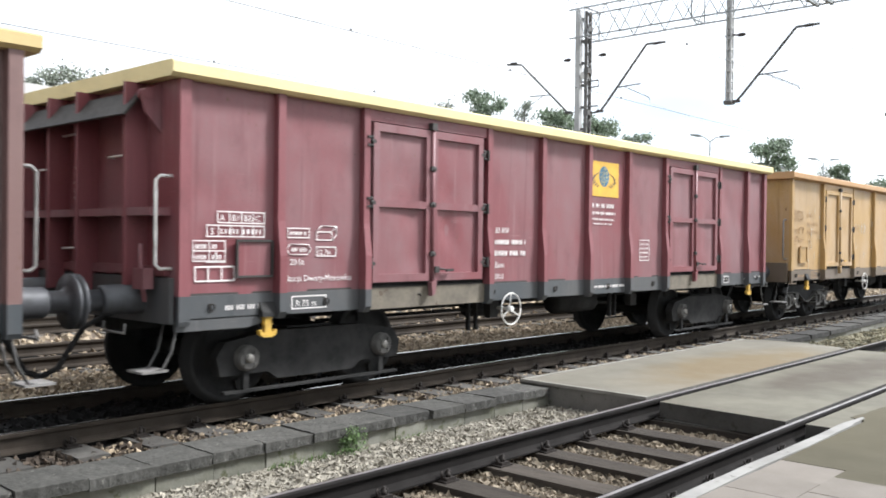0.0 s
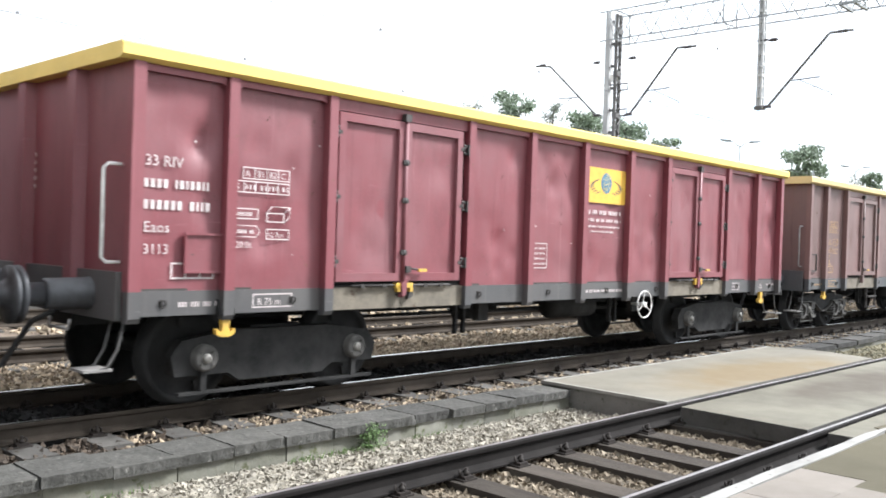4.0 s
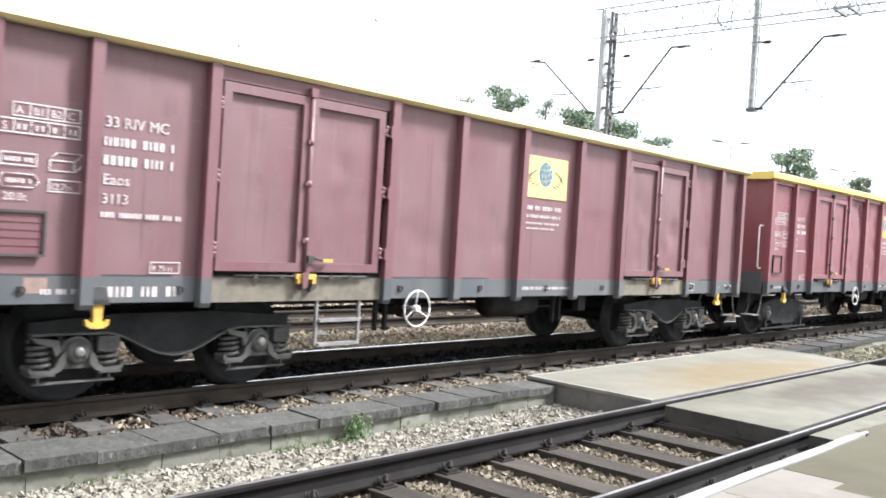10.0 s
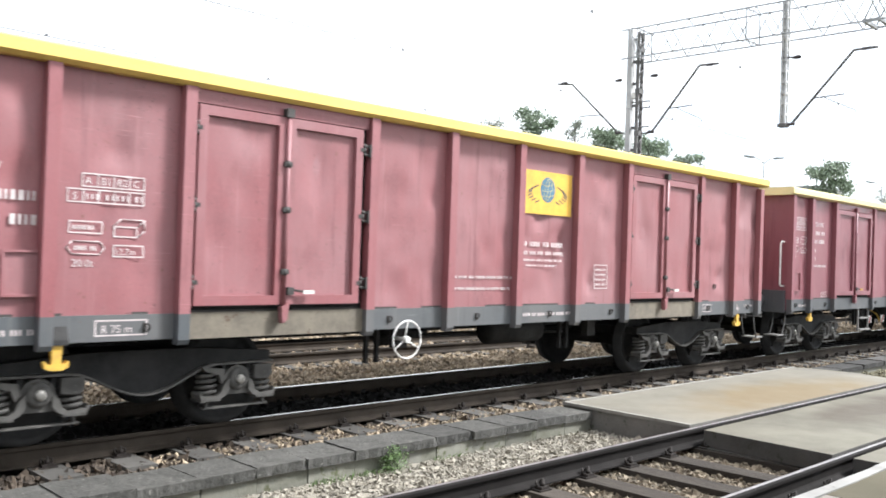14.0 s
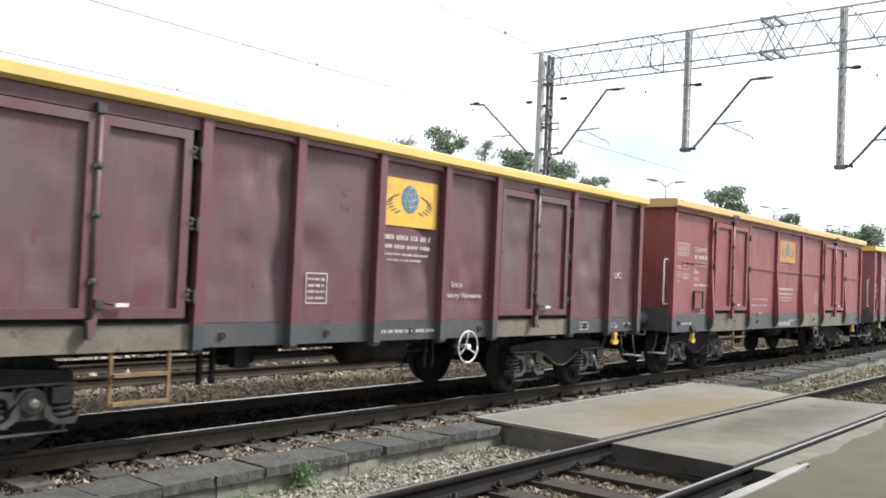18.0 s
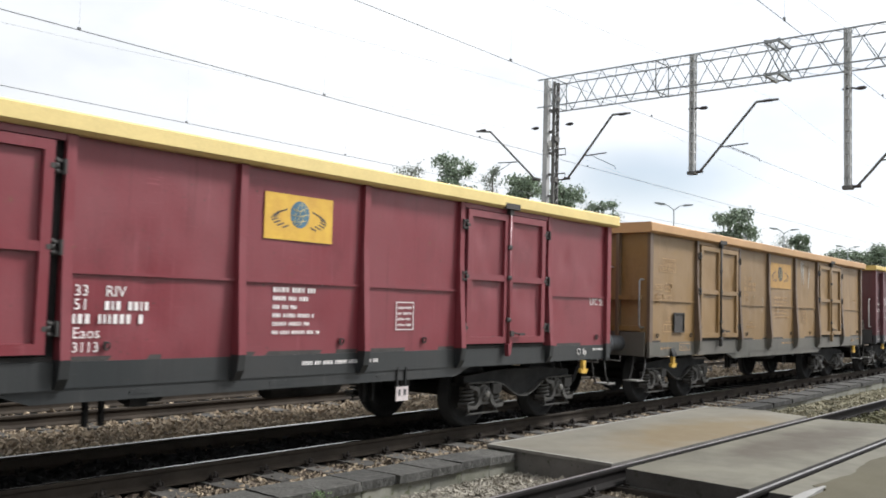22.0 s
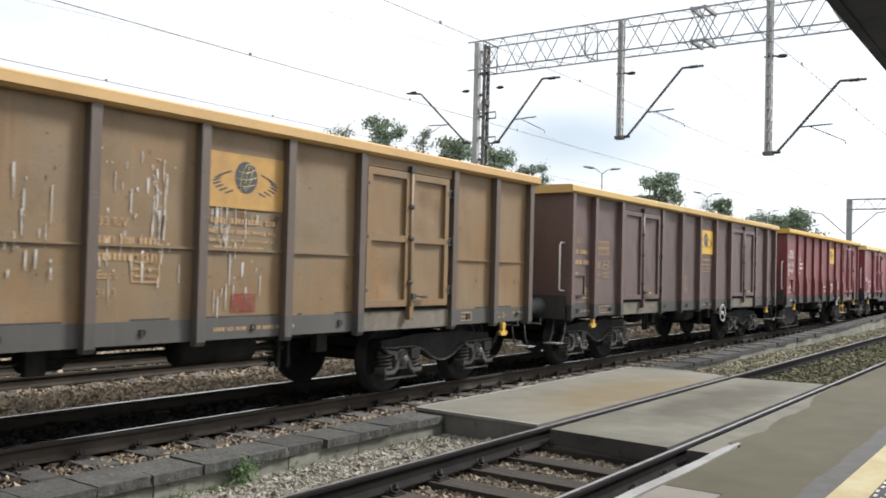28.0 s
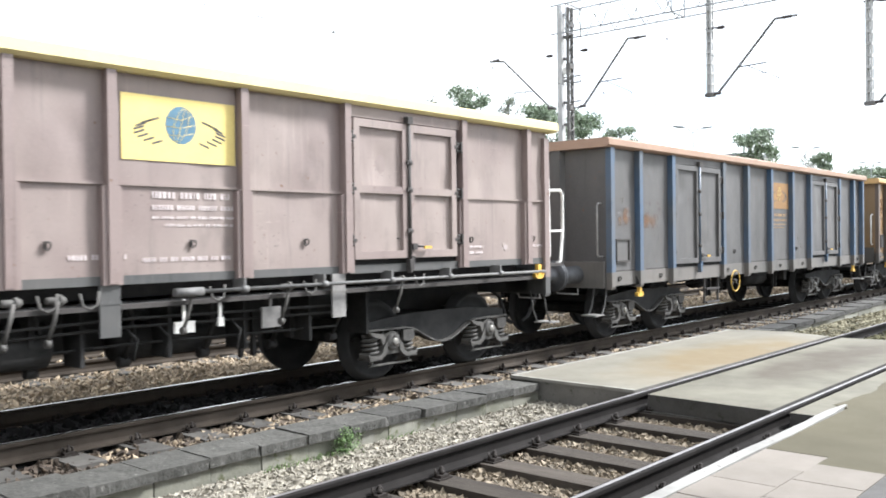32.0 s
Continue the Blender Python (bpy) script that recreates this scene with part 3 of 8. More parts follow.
def build_ground():
    bm = bmesh.new()
    box(bm, -300, 1500, -500, 900, -0.9, -0.62)
    tagged(part("ground", bm, M["ground"]), "dull green and brown open ground round the station", "ground", kind="structure")
    bm = bmesh.new()
    prof = [(2.70, -0.6), (2.70, -0.27), (4.9, -0.28), (5.9, -0.315), (6.35, -0.24), (7.2, -0.235), (9.3, -0.2), (10.4, -0.26), (11.4, -0.22), (18.6, -0.22), (19.6, -0.6)]
    xs = [-40 + 4 * i for i in range(60)]
    rows = [[bm.verts.new((x, y, z)) for y, z in prof] for x in xs]
    for a, b in zip(rows, rows[1:]):
        for i in range(len(prof) - 1):
            f = bm.faces.new((a[i], b[i], b[i + 1], a[i + 1]))
            # between these rails the bed's black holds oil and the train's shade
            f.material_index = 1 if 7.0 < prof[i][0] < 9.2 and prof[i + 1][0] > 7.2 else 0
    tagged(part("track_bed", bm, [M["bed"], M["bed_oily_shaded"]]), "brown stone track bed, black with oil and painted-in shade under the train", "track bed", kind="structure")


def build_rails():
    for name, pair in RAILS.items():
        for y in pair:
            bm = bmesh.new()
            half = [(0.070, -0.172), (0.070, -0.160), (0.020, -0.142), (0.0085, -0.128), (0.0085, -0.052), (0.034, -0.038), (0.036, -0.012), (0.030, -0.003), (0.016, 0.0)]
            pr = [(y - a, z) for a, z in half] + [(y + a, z) for a, z in reversed(half)]
            x1 = 190
            fs = solid(bm, pr, "x", -40, x1)
            for f in fs:
                if f.normal.length == 0:
                    f.normal_update()
                c = f.calc_center_median()
                if c.z > (-0.002 if name == "middle" else -0.0008):
                    f.material_index = 1
            label = {"near": "dark steel rail with a worn bright top", "middle": "brown steel rail under the freight train"}.get(name, "rusty steel rail of a further track")
            tagged(part("rail", bm, [M["rail_side"] if name == "near" else M["rail_rust"], M["rail_dull"] if name == "middle" else M["rail_top"] if name == "near" else M["rail_side"]]), label, "rail", "rails", "structure")


def sleeper_mesh(name, length, width, height, mat, chamfer, oily=False):
    bm = bmesh.new()
    box(bm, -width / 2, width / 2, -length / 2, length / 2, -height, 0)
    soften(bm, chamfer)
    # the middle takes the bed's black: oil and painted shade of the train
    if oily:
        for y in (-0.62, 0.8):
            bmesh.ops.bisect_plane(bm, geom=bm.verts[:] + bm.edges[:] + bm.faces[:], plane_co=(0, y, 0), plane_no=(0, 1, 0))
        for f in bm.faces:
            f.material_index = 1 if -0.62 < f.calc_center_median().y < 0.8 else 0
    return mesh_of(name, bm, mat)


def clip_mesh():
    bm = bmesh.new()
    box(bm, -0.075, 0.075, -0.16, 0.16, -0.012, 0.0)
    for s in (-1, 1):
        box(bm, -0.05, 0.05, s * 0.115 - 0.035, s * 0.115 + 0.035, 0.0, 0.022)
        lathe(bm, [(0, 0.021), (0.03, 0.021), (0.032, 0.012), (0.062, 0.012)], "z", (0.0, s * 0.115, 0.02), 6)
        tube(bm, [(-0.045, s * 0.10, 0.015), (-0.05, s * 0.09, 0.05), (-0.03, s * 0.075, 0.058), (-0.015, s * 0.07, 0.03)], 0.009, 5)
        tube(bm, [(0.045, s * 0.10, 0.015), (0.05, s * 0.09, 0.05), (0.03, s * 0.075, 0.058), (0.015, s * 0.07, 0.03)], 0.009, 5)
    return mesh_of("rail_fastening", bm, M["clip"])


def build_sleepers():
    timber = sleeper_mesh("sleeper", 2.5, 0.25, 0.15, M["sleeper"], 0.012)
    pale = sleeper_mesh("sleeper", 2.5, 0.27, 0.18, M["sleeper_pale"], 0.02)
    stained_shaded = sleeper_mesh("sleeper", 2.5, 0.27, 0.18, [M["sleeper_pale"], M["bed_oily_shaded"]], 0.02, True)
    clip = clip_mesh()
    near = thing("near_track_sleepers", "dark timber sleepers with steel fastenings in stone ballast", "sleepers", kind="structure")
    yc = 3.754
    x, rnd = 8.27 - 0.656 * 18, random.Random(4)
    while x < 62:
        if not 8.45 < x < 14.6:
            s = part("sleeper", timber, None, near, at=(x + rnd.uniform(-0.015, 0.015), yc + rnd.uniform(-0.03, 0.03), -0.185))
            s.rotation_euler = (0, 0, rnd.uniform(-0.012, 0.012))
            if -2 < x < 40:
                for dy in (-0.754, 0.753):
                    part("rail_fastening", clip, None, s, at=(0, dy, 0.012))
        x += 0.656
    mid = thing("train_track_sleepers", "grey concrete sleepers of the track that carries the train", "sleepers", kind="structure")
    x = 2.92 - 0.614 * 10
    while x < 60:
        s = part("sleeper", stained_shaded, None, mid, at=(x + rnd.uniform(-0.02, 0.02), 8.2 + rnd.uniform(-0.03, 0.03), -0.182))
        if x < 40:
            for dy in (-0.725, 0.782):
                part("rail_fastening", clip, None, s, at=(0, dy, 0.011))
        x += 0.614
    far = thing("far_track_sleepers", "weathered sleepers of the further tracks", "sleepers", kind="structure")
    for yc in (12.70, 17.20):
        for i in range(60):
            part("sleeper", pale, None, far, at=(-2 + 0.65 * i, yc, -0.19))


def stones(name, label, mat, count, spots, size, seed, flat=False):
    """Loose ballast: many small broken stones in one mesh. spots: boxes of x0, x1, y0, y1, z."""
    rng = np.random.default_rng(seed)
    base = np.array([(x, y, z) for x in (-1, 1) for y in (-1, 1) for z in (-1, 1)]) * 0.62
    tri = np.array([(0, 1, 3), (0, 3, 2), (4, 6, 7), (4, 7, 5), (0, 4, 5), (0, 5, 1), (2, 3, 7), (2, 7, 6), (0, 2, 6), (0, 6, 4), (1, 5, 7), (1, 7, 3)])
    area = np.array([(b[1] - b[0]) * (b[3] - b[2]) for b in spots])
    which = rng.choice(len(spots), count, p=area / area.sum())
    bx = np.array(spots)[which]
    u = rng.random((count, 3))
    c = np.stack([bx[:, 0] + (bx[:, 1] - bx[:, 0]) * u[:, 0], bx[:, 2] + (bx[:, 3] - bx[:, 2]) * u[:, 1], bx[:, 4] + 0.03 * (u[:, 2] - 0.3)], 1)
    r = size * (0.45 + 1.5 * rng.random(count) ** 2.2)
    q = rng.normal(size=(count, 4))
    if flat:
        # stones come to rest on their broad sides
        q[:, 1:3] *= 0.22
    q /= np.linalg.norm(q, axis=1, keepdims=True)
    w, x, y, z = q.T
    rot = np.stack([1 - 2 * (y * y + z * z), 2 * (x * y - z * w), 2 * (x * z + y * w), 2 * (x * y + z * w), 1 - 2 * (x * x + z * z), 2 * (y * z - x * w),
                    2 * (x * z - y * w), 2 * (y * z + x * w), 1 - 2 * (x * x + y * y)], 1).reshape(-1, 3, 3)
    shape = (base[None] * rng.uniform(0.55, 1.3, (count, 8, 1)) + rng.normal(0, 0.16, (count, 8, 3))) * rng.uniform(0.45, 1.25, (count, 1, 3)) * ((1.1, 1.1, 0.6) if flat else (1, 1, 1))
    v = np.einsum("nij,nkj->nki", rot, shape) * r[:, None, None] + c[:, None]
    f = (tri[None] + 8 * np.arange(count)[:, None, None]).reshape(-1, 3)
    me = bpy.data.meshes.new(name)
    me.vertices.add(count * 8)
    me.vertices.foreach_set("co", v.astype(np.float32).ravel())
    me.loops.add(len(f) * 3)
    me.loops.foreach_set("vertex_index", f.astype(np.int32).ravel())
    me.polygons.add(len(f))
    me.polygons.foreach_set("loop_start", np.arange(0, len(f) * 3, 3, dtype=np.int32))
    me.update(calc_edges=True)
    me.shade_flat()
    me.materials.append(mat)
    tagged(new(name, me), label, "gravel", kind="stuff")


def build_ballast():
    stones("pale_gravel", "pale grey broken stones between kerb and rail", M["ballast_pale"], 46000, [(1.2, 8.4, 4.72, 5.25, -0.258), (1.2, 8.4, 5.2, 5.88, -0.28)], 0.0205, 1, flat=True)
    stones("mixed_gravel", "brown stones strewn among the pale ones", M["ballast"], 8500, [(1.2, 8.4, 4.6, 4.86, -0.245), (1.2, 8.4, 4.7, 5.12, -0.246)], 0.021, 12)
    stones("track_gravel", "brown and grey broken stones between the timber sleepers", M["ballast"], 34000, [(2.4, 8.15, 3.05, 4.45, -0.262), (1.2, 8.1, 4.4, 4.72, -0.255)], 0.0205, 2)
    stones("rusty_gravel", "rust-brown stones beside the train's rail", M["ballast_rust"], 18000, [(0.5, 24, 6.42, 7.40, -0.225)], 0.024, 3)
    stones("shoulder_gravel", "tan stones strewn between the sleeper ends along the kerb", M["ballast_tan"], 11000, [(4.9, 24, 6.42, 7.28, -0.213), (3.6, 9, 6.42, 7.28, -0.218)], 0.019, 8)
    stones("platform_side_gravel", "mixed pale and brown stones along the platform track", M["ballast"], 14000, [(-9, 1.3, 4.6, 5.86, -0.27), (-9, 2.5, 3.05, 4.45, -0.262)], 0.026, 21)
    stones("trackside_gravel", "brown stones beside the train's rail", M["ballast_rust"], 6000, [(-9, 0.6, 6.42, 7.4, -0.225), (-9, 1.1, 7.5, 8.95, -0.2), (-9, 2.6, 9.05, 11.9, -0.21)], 0.032, 22)
    # black of these stones is part oil, part train shade in the colour
    stones("oily_gravel", "black stones between the rails, coloured for oil and the train's shade", M["ballast_oily_shaded"], 5000, [(1.0, 20, 7.5, 8.95, -0.19)], 0.036, 4)
    stones("far_gravel", "tan broken stones beyond the train", M["ballast_tan"], 30000, [(2.5, 26, 9.05, 11.9, -0.215), (2.5, 16, 9.05, 10.4, -0.2)], 0.029, 5)
    stones("distant_gravel", "pale brown and green-tinged stones along the track into the distance", M["ballast_green"], 22000, [(14.8, 45, 4.6, 5.9, -0.21), (14.8, 24, 4.6, 5.9, -0.215)], 0.03, 6, flat=True)
    stones("mossy_gravel", "dark overgrown stones between the platform track's rails", M["ballast_moss"], 16000, [(14.8, 45, 3.05, 4.45, -0.168), (14.8, 24, 3.05, 4.45, -0.17)], 0.03, 16, flat=True)
    stones("distant_far_gravel", "tan stones along the further tracks", M["ballast_tan"], 8000, [(24, 60, 9.05, 11.9, -0.2), (6, 40, 12.0, 16.4, -0.2)], 0.055, 7)


def build_kerb():
    kerb = thing("platform_kerb", "low grey concrete kerb wall with worn cap slabs between the tracks", "kerb", kind="structure")
    rnd = random.Random(11)
    capm, wallm = [], []
    for k in range(5):
        bm = bmesh.new()
        box(bm, -0.246, 0.246, 0, 0.47, -0.082, 0)
        soften(bm, 0.008)
        bmesh.ops.subdivide_edges(bm, edges=[e for e in bm.edges if e.calc_length() > 0.2], cuts=9, use_grid_fill=True)
        for v in bm.verts:
            p = v.co
            rim = max(0, 1 - p.y / 0.06) * (0.5 + 0.5 * (p.z > -0.03))
            a = noise.noise((p.x * 14 + k * 9, p.y * 14, p.z * 20 + 5))
            b = noise.noise((p.x * 40 + k * 9, p.y * 40, p.z * 40))
            side = max(0, 1 - (0.243 - abs(p.x)) / 0.04)
            v.co = p + Vector((-math.copysign(1, p.x) * side * max(0, a) * 0.010, rim * (max(0, a) * 0.038 + 0.007 * b) + 0.002 * b, (-rim * max(0, a) * 0.024 + 0.004 * b + 0.003 * a) * (1 if p.z > -0.04 else 0.6)))
        capm.append(mesh_of("cap_slab", bm, M["kerb_cap"]))
        bm = bmesh.new()
        box(bm, -0.243, 0.243, 0, 0.2, -0.30, 0)
        soften(bm, 0.01)
        for v in bm.verts:
            v.co += Vector((rnd.uniform(-1, 1), rnd.uniform(-1, 1), rnd.uniform(-1, 1))) * 0.004
        wallm.append(mesh_of("wall_block", bm, M["kerb_block"]))
    x = 2.95 - 0.495 * 24
    while x < 8.15:
        cx = x + 0.2475
        d = part("cap_slab", capm[rnd.randrange(5)], None, kerb, at=(cx, 5.85 + rnd.uniform(-0.016, 0.014), -0.04 + rnd.uniform(-0.014, 0.006)))
        d.rotation_euler = (rnd.uniform(-0.018, 0.018), rnd.uniform(-0.012, 0.012), rnd.uniform(-0.014, 0.014))
        part("wall_block", wallm[rnd.randrange(5)], None, kerb, at=(cx + 0.03, 5.893 + rnd.uniform(-0.008, 0.008), -0.122))
        x += 0.495
    x = 15.3
    while x < 60:
        z = -0.05 + max(0, x - 16) * 0.0135
        d = part("cap_slab", capm[rnd.randrange(5)], None, kerb, at=(x, 5.85 + rnd.uniform(-0.02, 0.02), z))
        d.scale = (2.0, 0.86, 1)
        d.material_slots[0].link = "OBJECT"
        d.material_slots[0].material = M["kerb_sooty"]
        w = part("wall_block", wallm[rnd.randrange(5)], None, kerb, at=(x, 5.885, z - 0.09))
        w.scale = (2.0, 1, 1.7)
        x += 0.99
    bm = bmesh.new()
    solid(bm, [(5.93, -0.6), (5.93, -0.135), (6.34, -0.135), (6.36, -0.6)], "x", -9.0, 8.4)
    solid(bm, [(14.8, -0.6), (14.8, -0.14), (16, -0.14), (60, 0.45), (60, -0.6)], "y", 6.09, 6.42)
    part("kerb_core", bm, M["concrete_dark"], kerb)
    # leafy weed at the kerb's foot
    bm = bmesh.new()
    for i in range(900):
        u = rnd.random()
        px, py = 5.33 + rnd.gauss(0, 0.085) * (1.1 - 0.5 * u), 5.87 - abs(rnd.gauss(0, 0.075)) * (1.15 - 0.6 * u)
        pz = -0.27 + 0.25 * u * rnd.uniform(0.6, 1)
        if pz > -0.13:
            py -= 0.05
        w, l, a, tilt = rnd.uniform(0.004, 0.009), rnd.uniform(0.012, 0.034), rnd.uniform(0, 6.28), rnd.uniform(-0.3, 1.0)
        ca, sa = math.cos(a), math.sin(a)
        v = [bm.verts.new(p) for p in ((px, py, pz), (px + ca * l * 0.5 - sa * w, py + sa * l * 0.5 + ca * w, pz + tilt * l * 0.5), (px + ca * l, py + sa * l, pz + tilt * l), (px + ca * l * 0.5 + sa * w, py + sa * l * 0.5 - ca * w, pz + tilt * l * 0.5))]
        bm.faces.new(v)
    tagged(part("leafy_weed", bm, M["grass"]), "small bushy green weed at the foot of the kerb", "weed", kind="stuff")
    bm = bmesh.new()
    for i in range(150):
        px, py = rnd.choice(((3.0, 5.82), (4.55, 5.8), (4.75, 5.78), (6.1, 5.83), (5.1, 5.8)))
        px, py = px + rnd.gauss(0, 0.12), py + rnd.gauss(0, 0.025)
        h, dx = rnd.uniform(0.01, 0.05), rnd.uniform(-0.03, 0.03)
        v = [bm.verts.new(p) for p in ((px - 0.006, py, -0.25), (px + 0.006, py, -0.25), (px + dx, py - 0.02, -0.23 + h))]
        bm.faces.new(v)
    tagged(part("moss_strip", bm, M["grass"]), "thin green weeds along the kerb's foot", "weeds", kind="stuff")


def slab(name, label, mat, outline, z0, z1, side):
    bm = bmesh.new()
    solid(bm, outline, "z", z0, z1)
    soften(bm, 0.012)
    for f in bm.faces:
        f.normal_update()
        f.material_index = 0 if f.normal.z > 0.5 else 1
    return tagged(part(name, bm, [mat, side]), label, "crossing slab", "crossing slabs", "structure")


def build_crossing():
    slab("crossing_slab", "pale concrete crossing slab with brown stains beside the rail", M["concrete"], [(8.38, 4.615), (14.72, 4.615), (15.0, 5.4), (14.9, 6.12), (14.75, 6.32), (8.45, 6.30), (8.43, 5.7)], -0.30, 0.0, M["concrete_dark"])
    slab("crossing_slab", "grey concrete crossing slab between the rails", M["concrete_mid"], [(8.17, 3.085), (14.78, 3.085), (14.62, 4.40), (8.27, 4.40)], -0.17, -0.004, M["concrete_dark"])
    for outline in ([(8.45, 6.235), (14.74, 6.255), (14.75, 6.325), (8.45, 6.305)], [(8.372, 4.62), (8.42, 4.62), (8.47, 6.225), (8.425, 6.3)]):
        bm = bmesh.new()
        solid(bm, outline, "z", -0.03, 0.004)
        tagged(part("slab_rim", bm, M["slab_rim"]), "pale worn rim along the crossing slab's edge", "rim", kind="structure")
    bm = bmesh.new()
    box(bm, 8.22, 8.30, 3.07, 4.45, -0.30, -0.172)
    tagged(part("crossing_beam", bm, M["concrete_dark"]), "dark concrete beam under the crossing's edge", "beam", kind="structure")
    slab("crossing_slab", "grey concrete strip between the rail and the platform", M["concrete_mid"], [(8.20, 2.672), (8.84, 2.672), (8.86, 2.50), (14.75, 2.50), (14.75, 2.915), (8.20, 2.915)], -0.25, -0.008, M["concrete_dark"])


CANOPY_END = 7.6


def build_platform():
    bm = bmesh.new()
    box(bm, -40, 120, -9, 2.60, -0.7, -0.045)
    tagged(part("platform_base", bm, M["concrete_dark"]), "grey concrete platform body", "platform", kind="structure")
    bm = bmesh.new()
    box(bm, 6.70, 120, 1.63, 2.56, -0.045, -0.002)
    box(bm, 6.443, 6.70, 1.645, 2.098, -0.045, -0.0022)
    # ragged outer edge over the concrete strip, closing up to the rail past the crossing
    rough = lambda x: 0.022 * math.sin(x * 3.1) + 0.011 * math.sin(x * 8.7 + 1) + 0.006 * math.sin(x * 23 + 2)
    lip_of = lambda x: 2.70 + rough(x) - 0.05 * math.exp(-(x - 9.9) ** 2 / 0.3) + 0.2 * max(0, min(1, (x - 12.2) / 1.2))
    solid(bm, [(8.72, 2.56), (120, 2.56), (120, 2.905)] + [(float(x), min(2.905, lip_of(float(x)))) for x in np.arange(13.8, 8.8, -0.06)], "z", -0.045, -0.0025)
    tagged(part("platform_asphalt", bm, M["asphalt"]), "grey-brown worn asphalt platform surface", "platform surface", kind="structure")
    bm = bmesh.new()
    solid(bm, [(6.70, 1.455), (120, 1.455), (120, 1.64)] + [(float(x), 1.652 + 0.012 * math.sin(x * 4.3) + 0.007 * math.sin(x * 13 + 1) + 0.004 * math.sin(x * 31)) for x in np.arange(30, 6.69, -0.07)], "z", -0.04, -0.0012)
    tagged(part("grey_strip", bm, M["asphalt_grey"]), "lighter grey asphalt strip beside the yellow line", "platform surface", kind="structure")
    bm = bmesh.new()
    box(bm, -40, 120, 1.20, 1.455, -0.045, 0.0015)
    tagged(part("yellow_line", bm, M["yellow_line"]), "worn yellow safety line along the platform", "safety line", kind="structure")
    bm = bmesh.new()
    box(bm, -40, 120, -9, 1.20, -0.045, -0.003)
    tagged(part("inner_platform_surface", bm, M["asphalt_grey"]), "grey inner platform surface", "platform surface", kind="structure")
    tact = thing("tactile_strip", "dark tactile strip with pale studs beside the yellow line", "tactile paving", kind="structure")
    bm = bmesh.new()
    box(bm, -30, 60, 0.92, 1.192, -0.002, 0.003)
    part("base_strip", bm, M["tactile"], tact)
    bm = bmesh.new()
    for i in range(200):
        for j in range(4):
            x, y = -12.0 + i * 0.17 + (j % 2) * 0.085, 1.155 - j * 0.065 + (0.012 if i % 2 else 0)
            box(bm, x, x + 0.075, y, y + 0.022, 0.0025, 0.008)
    st = part("studs", bm, M["stud"], tact, "pale raised studs")
    tagged(st, kind="stuff")
    bm = bmesh.new()
    pts = [(x, 2.665 + 0.006 * math.sin(x * 2.3) + 0.004 * math.sin(x * 7.1)) for x in np.arange(-6, 8.7, 0.3)]
    edge = pts + [(8.85, 2.63), (8.83, 2.60), (8.45, 2.585)] + [(x, 2.565 + 0.008 * math.sin(x * 3.1 + 1)) for x in np.arange(8.4, -6.1, -0.3)]
    solid(bm, edge, "z", -0.26, 0.006)
    tagged(part("platform_edge", bm, M["white_line"]), "white-painted worn concrete platform edge", "platform edge", kind="structure")
    pav = thing("paving", "pale brown concrete paving slabs on the platform", "paving", kind="structure")
    pm = []
    rnd = random.Random(5)
    for k in range(3):
        bm = bmesh.new()
        box(bm, -0.248, 0.248, -0.228, 0.228, -0.044, 0)
        soften(bm, 0.006)
        pm.append(mesh_of("paver", bm, M["paver"]))
    for j, y in enumerate((2.33, 1.87)):
        x = 6.44 - (0.25 if j else 0)
        while x > -12:
            part("paver", pm[rnd.randrange(3)], None, pav, at=(x, y, -0.001 + rnd.uniform(-0.004, 0.002)))
            x -= 0.502
    bm = bmesh.new()
    box(bm, -12, 6.69, 1.455, 1.638, -0.045, -0.003)
    part("narrow_strip", bm, M["asphalt_grey"], pav)
    bm = bmesh.new()
    # station canopy over the platform, dark from below
    solid(bm, [(0.87, 2.92), (0.87, 3.06), (-2.2, 3.5), (-5.2, 3.06), (-5.2, 2.92), (-2.2, 3.3)], "x", -14, CANOPY_END)
    can = thing("platform_canopy", "dark station canopy over the platform", "canopy", kind="structure")
    part("roof", bm, M["canopy"], can)
    bm = bmesh.new()
    solid(bm, [(0.85, 2.91), (0.90, 2.91), (0.90, 3.07), (0.85, 3.07)], "x", -14.05, CANOPY_END + 0.05)
    part("edge_beam", bm, M["canopy"], can)
    for x in (-8, -1.5, 5):
        bm = bmesh.new()
        lathe(bm, [(0, 0.13), (0.05, 0.13), (0.06, 0.09), (3.36, 0.08)], "z", (x, -2.2, -0.003), 12)
        part("post", bm, M["canopy"], can)


# ---------------------------------------------------------------- overhead line
GX = 24.0


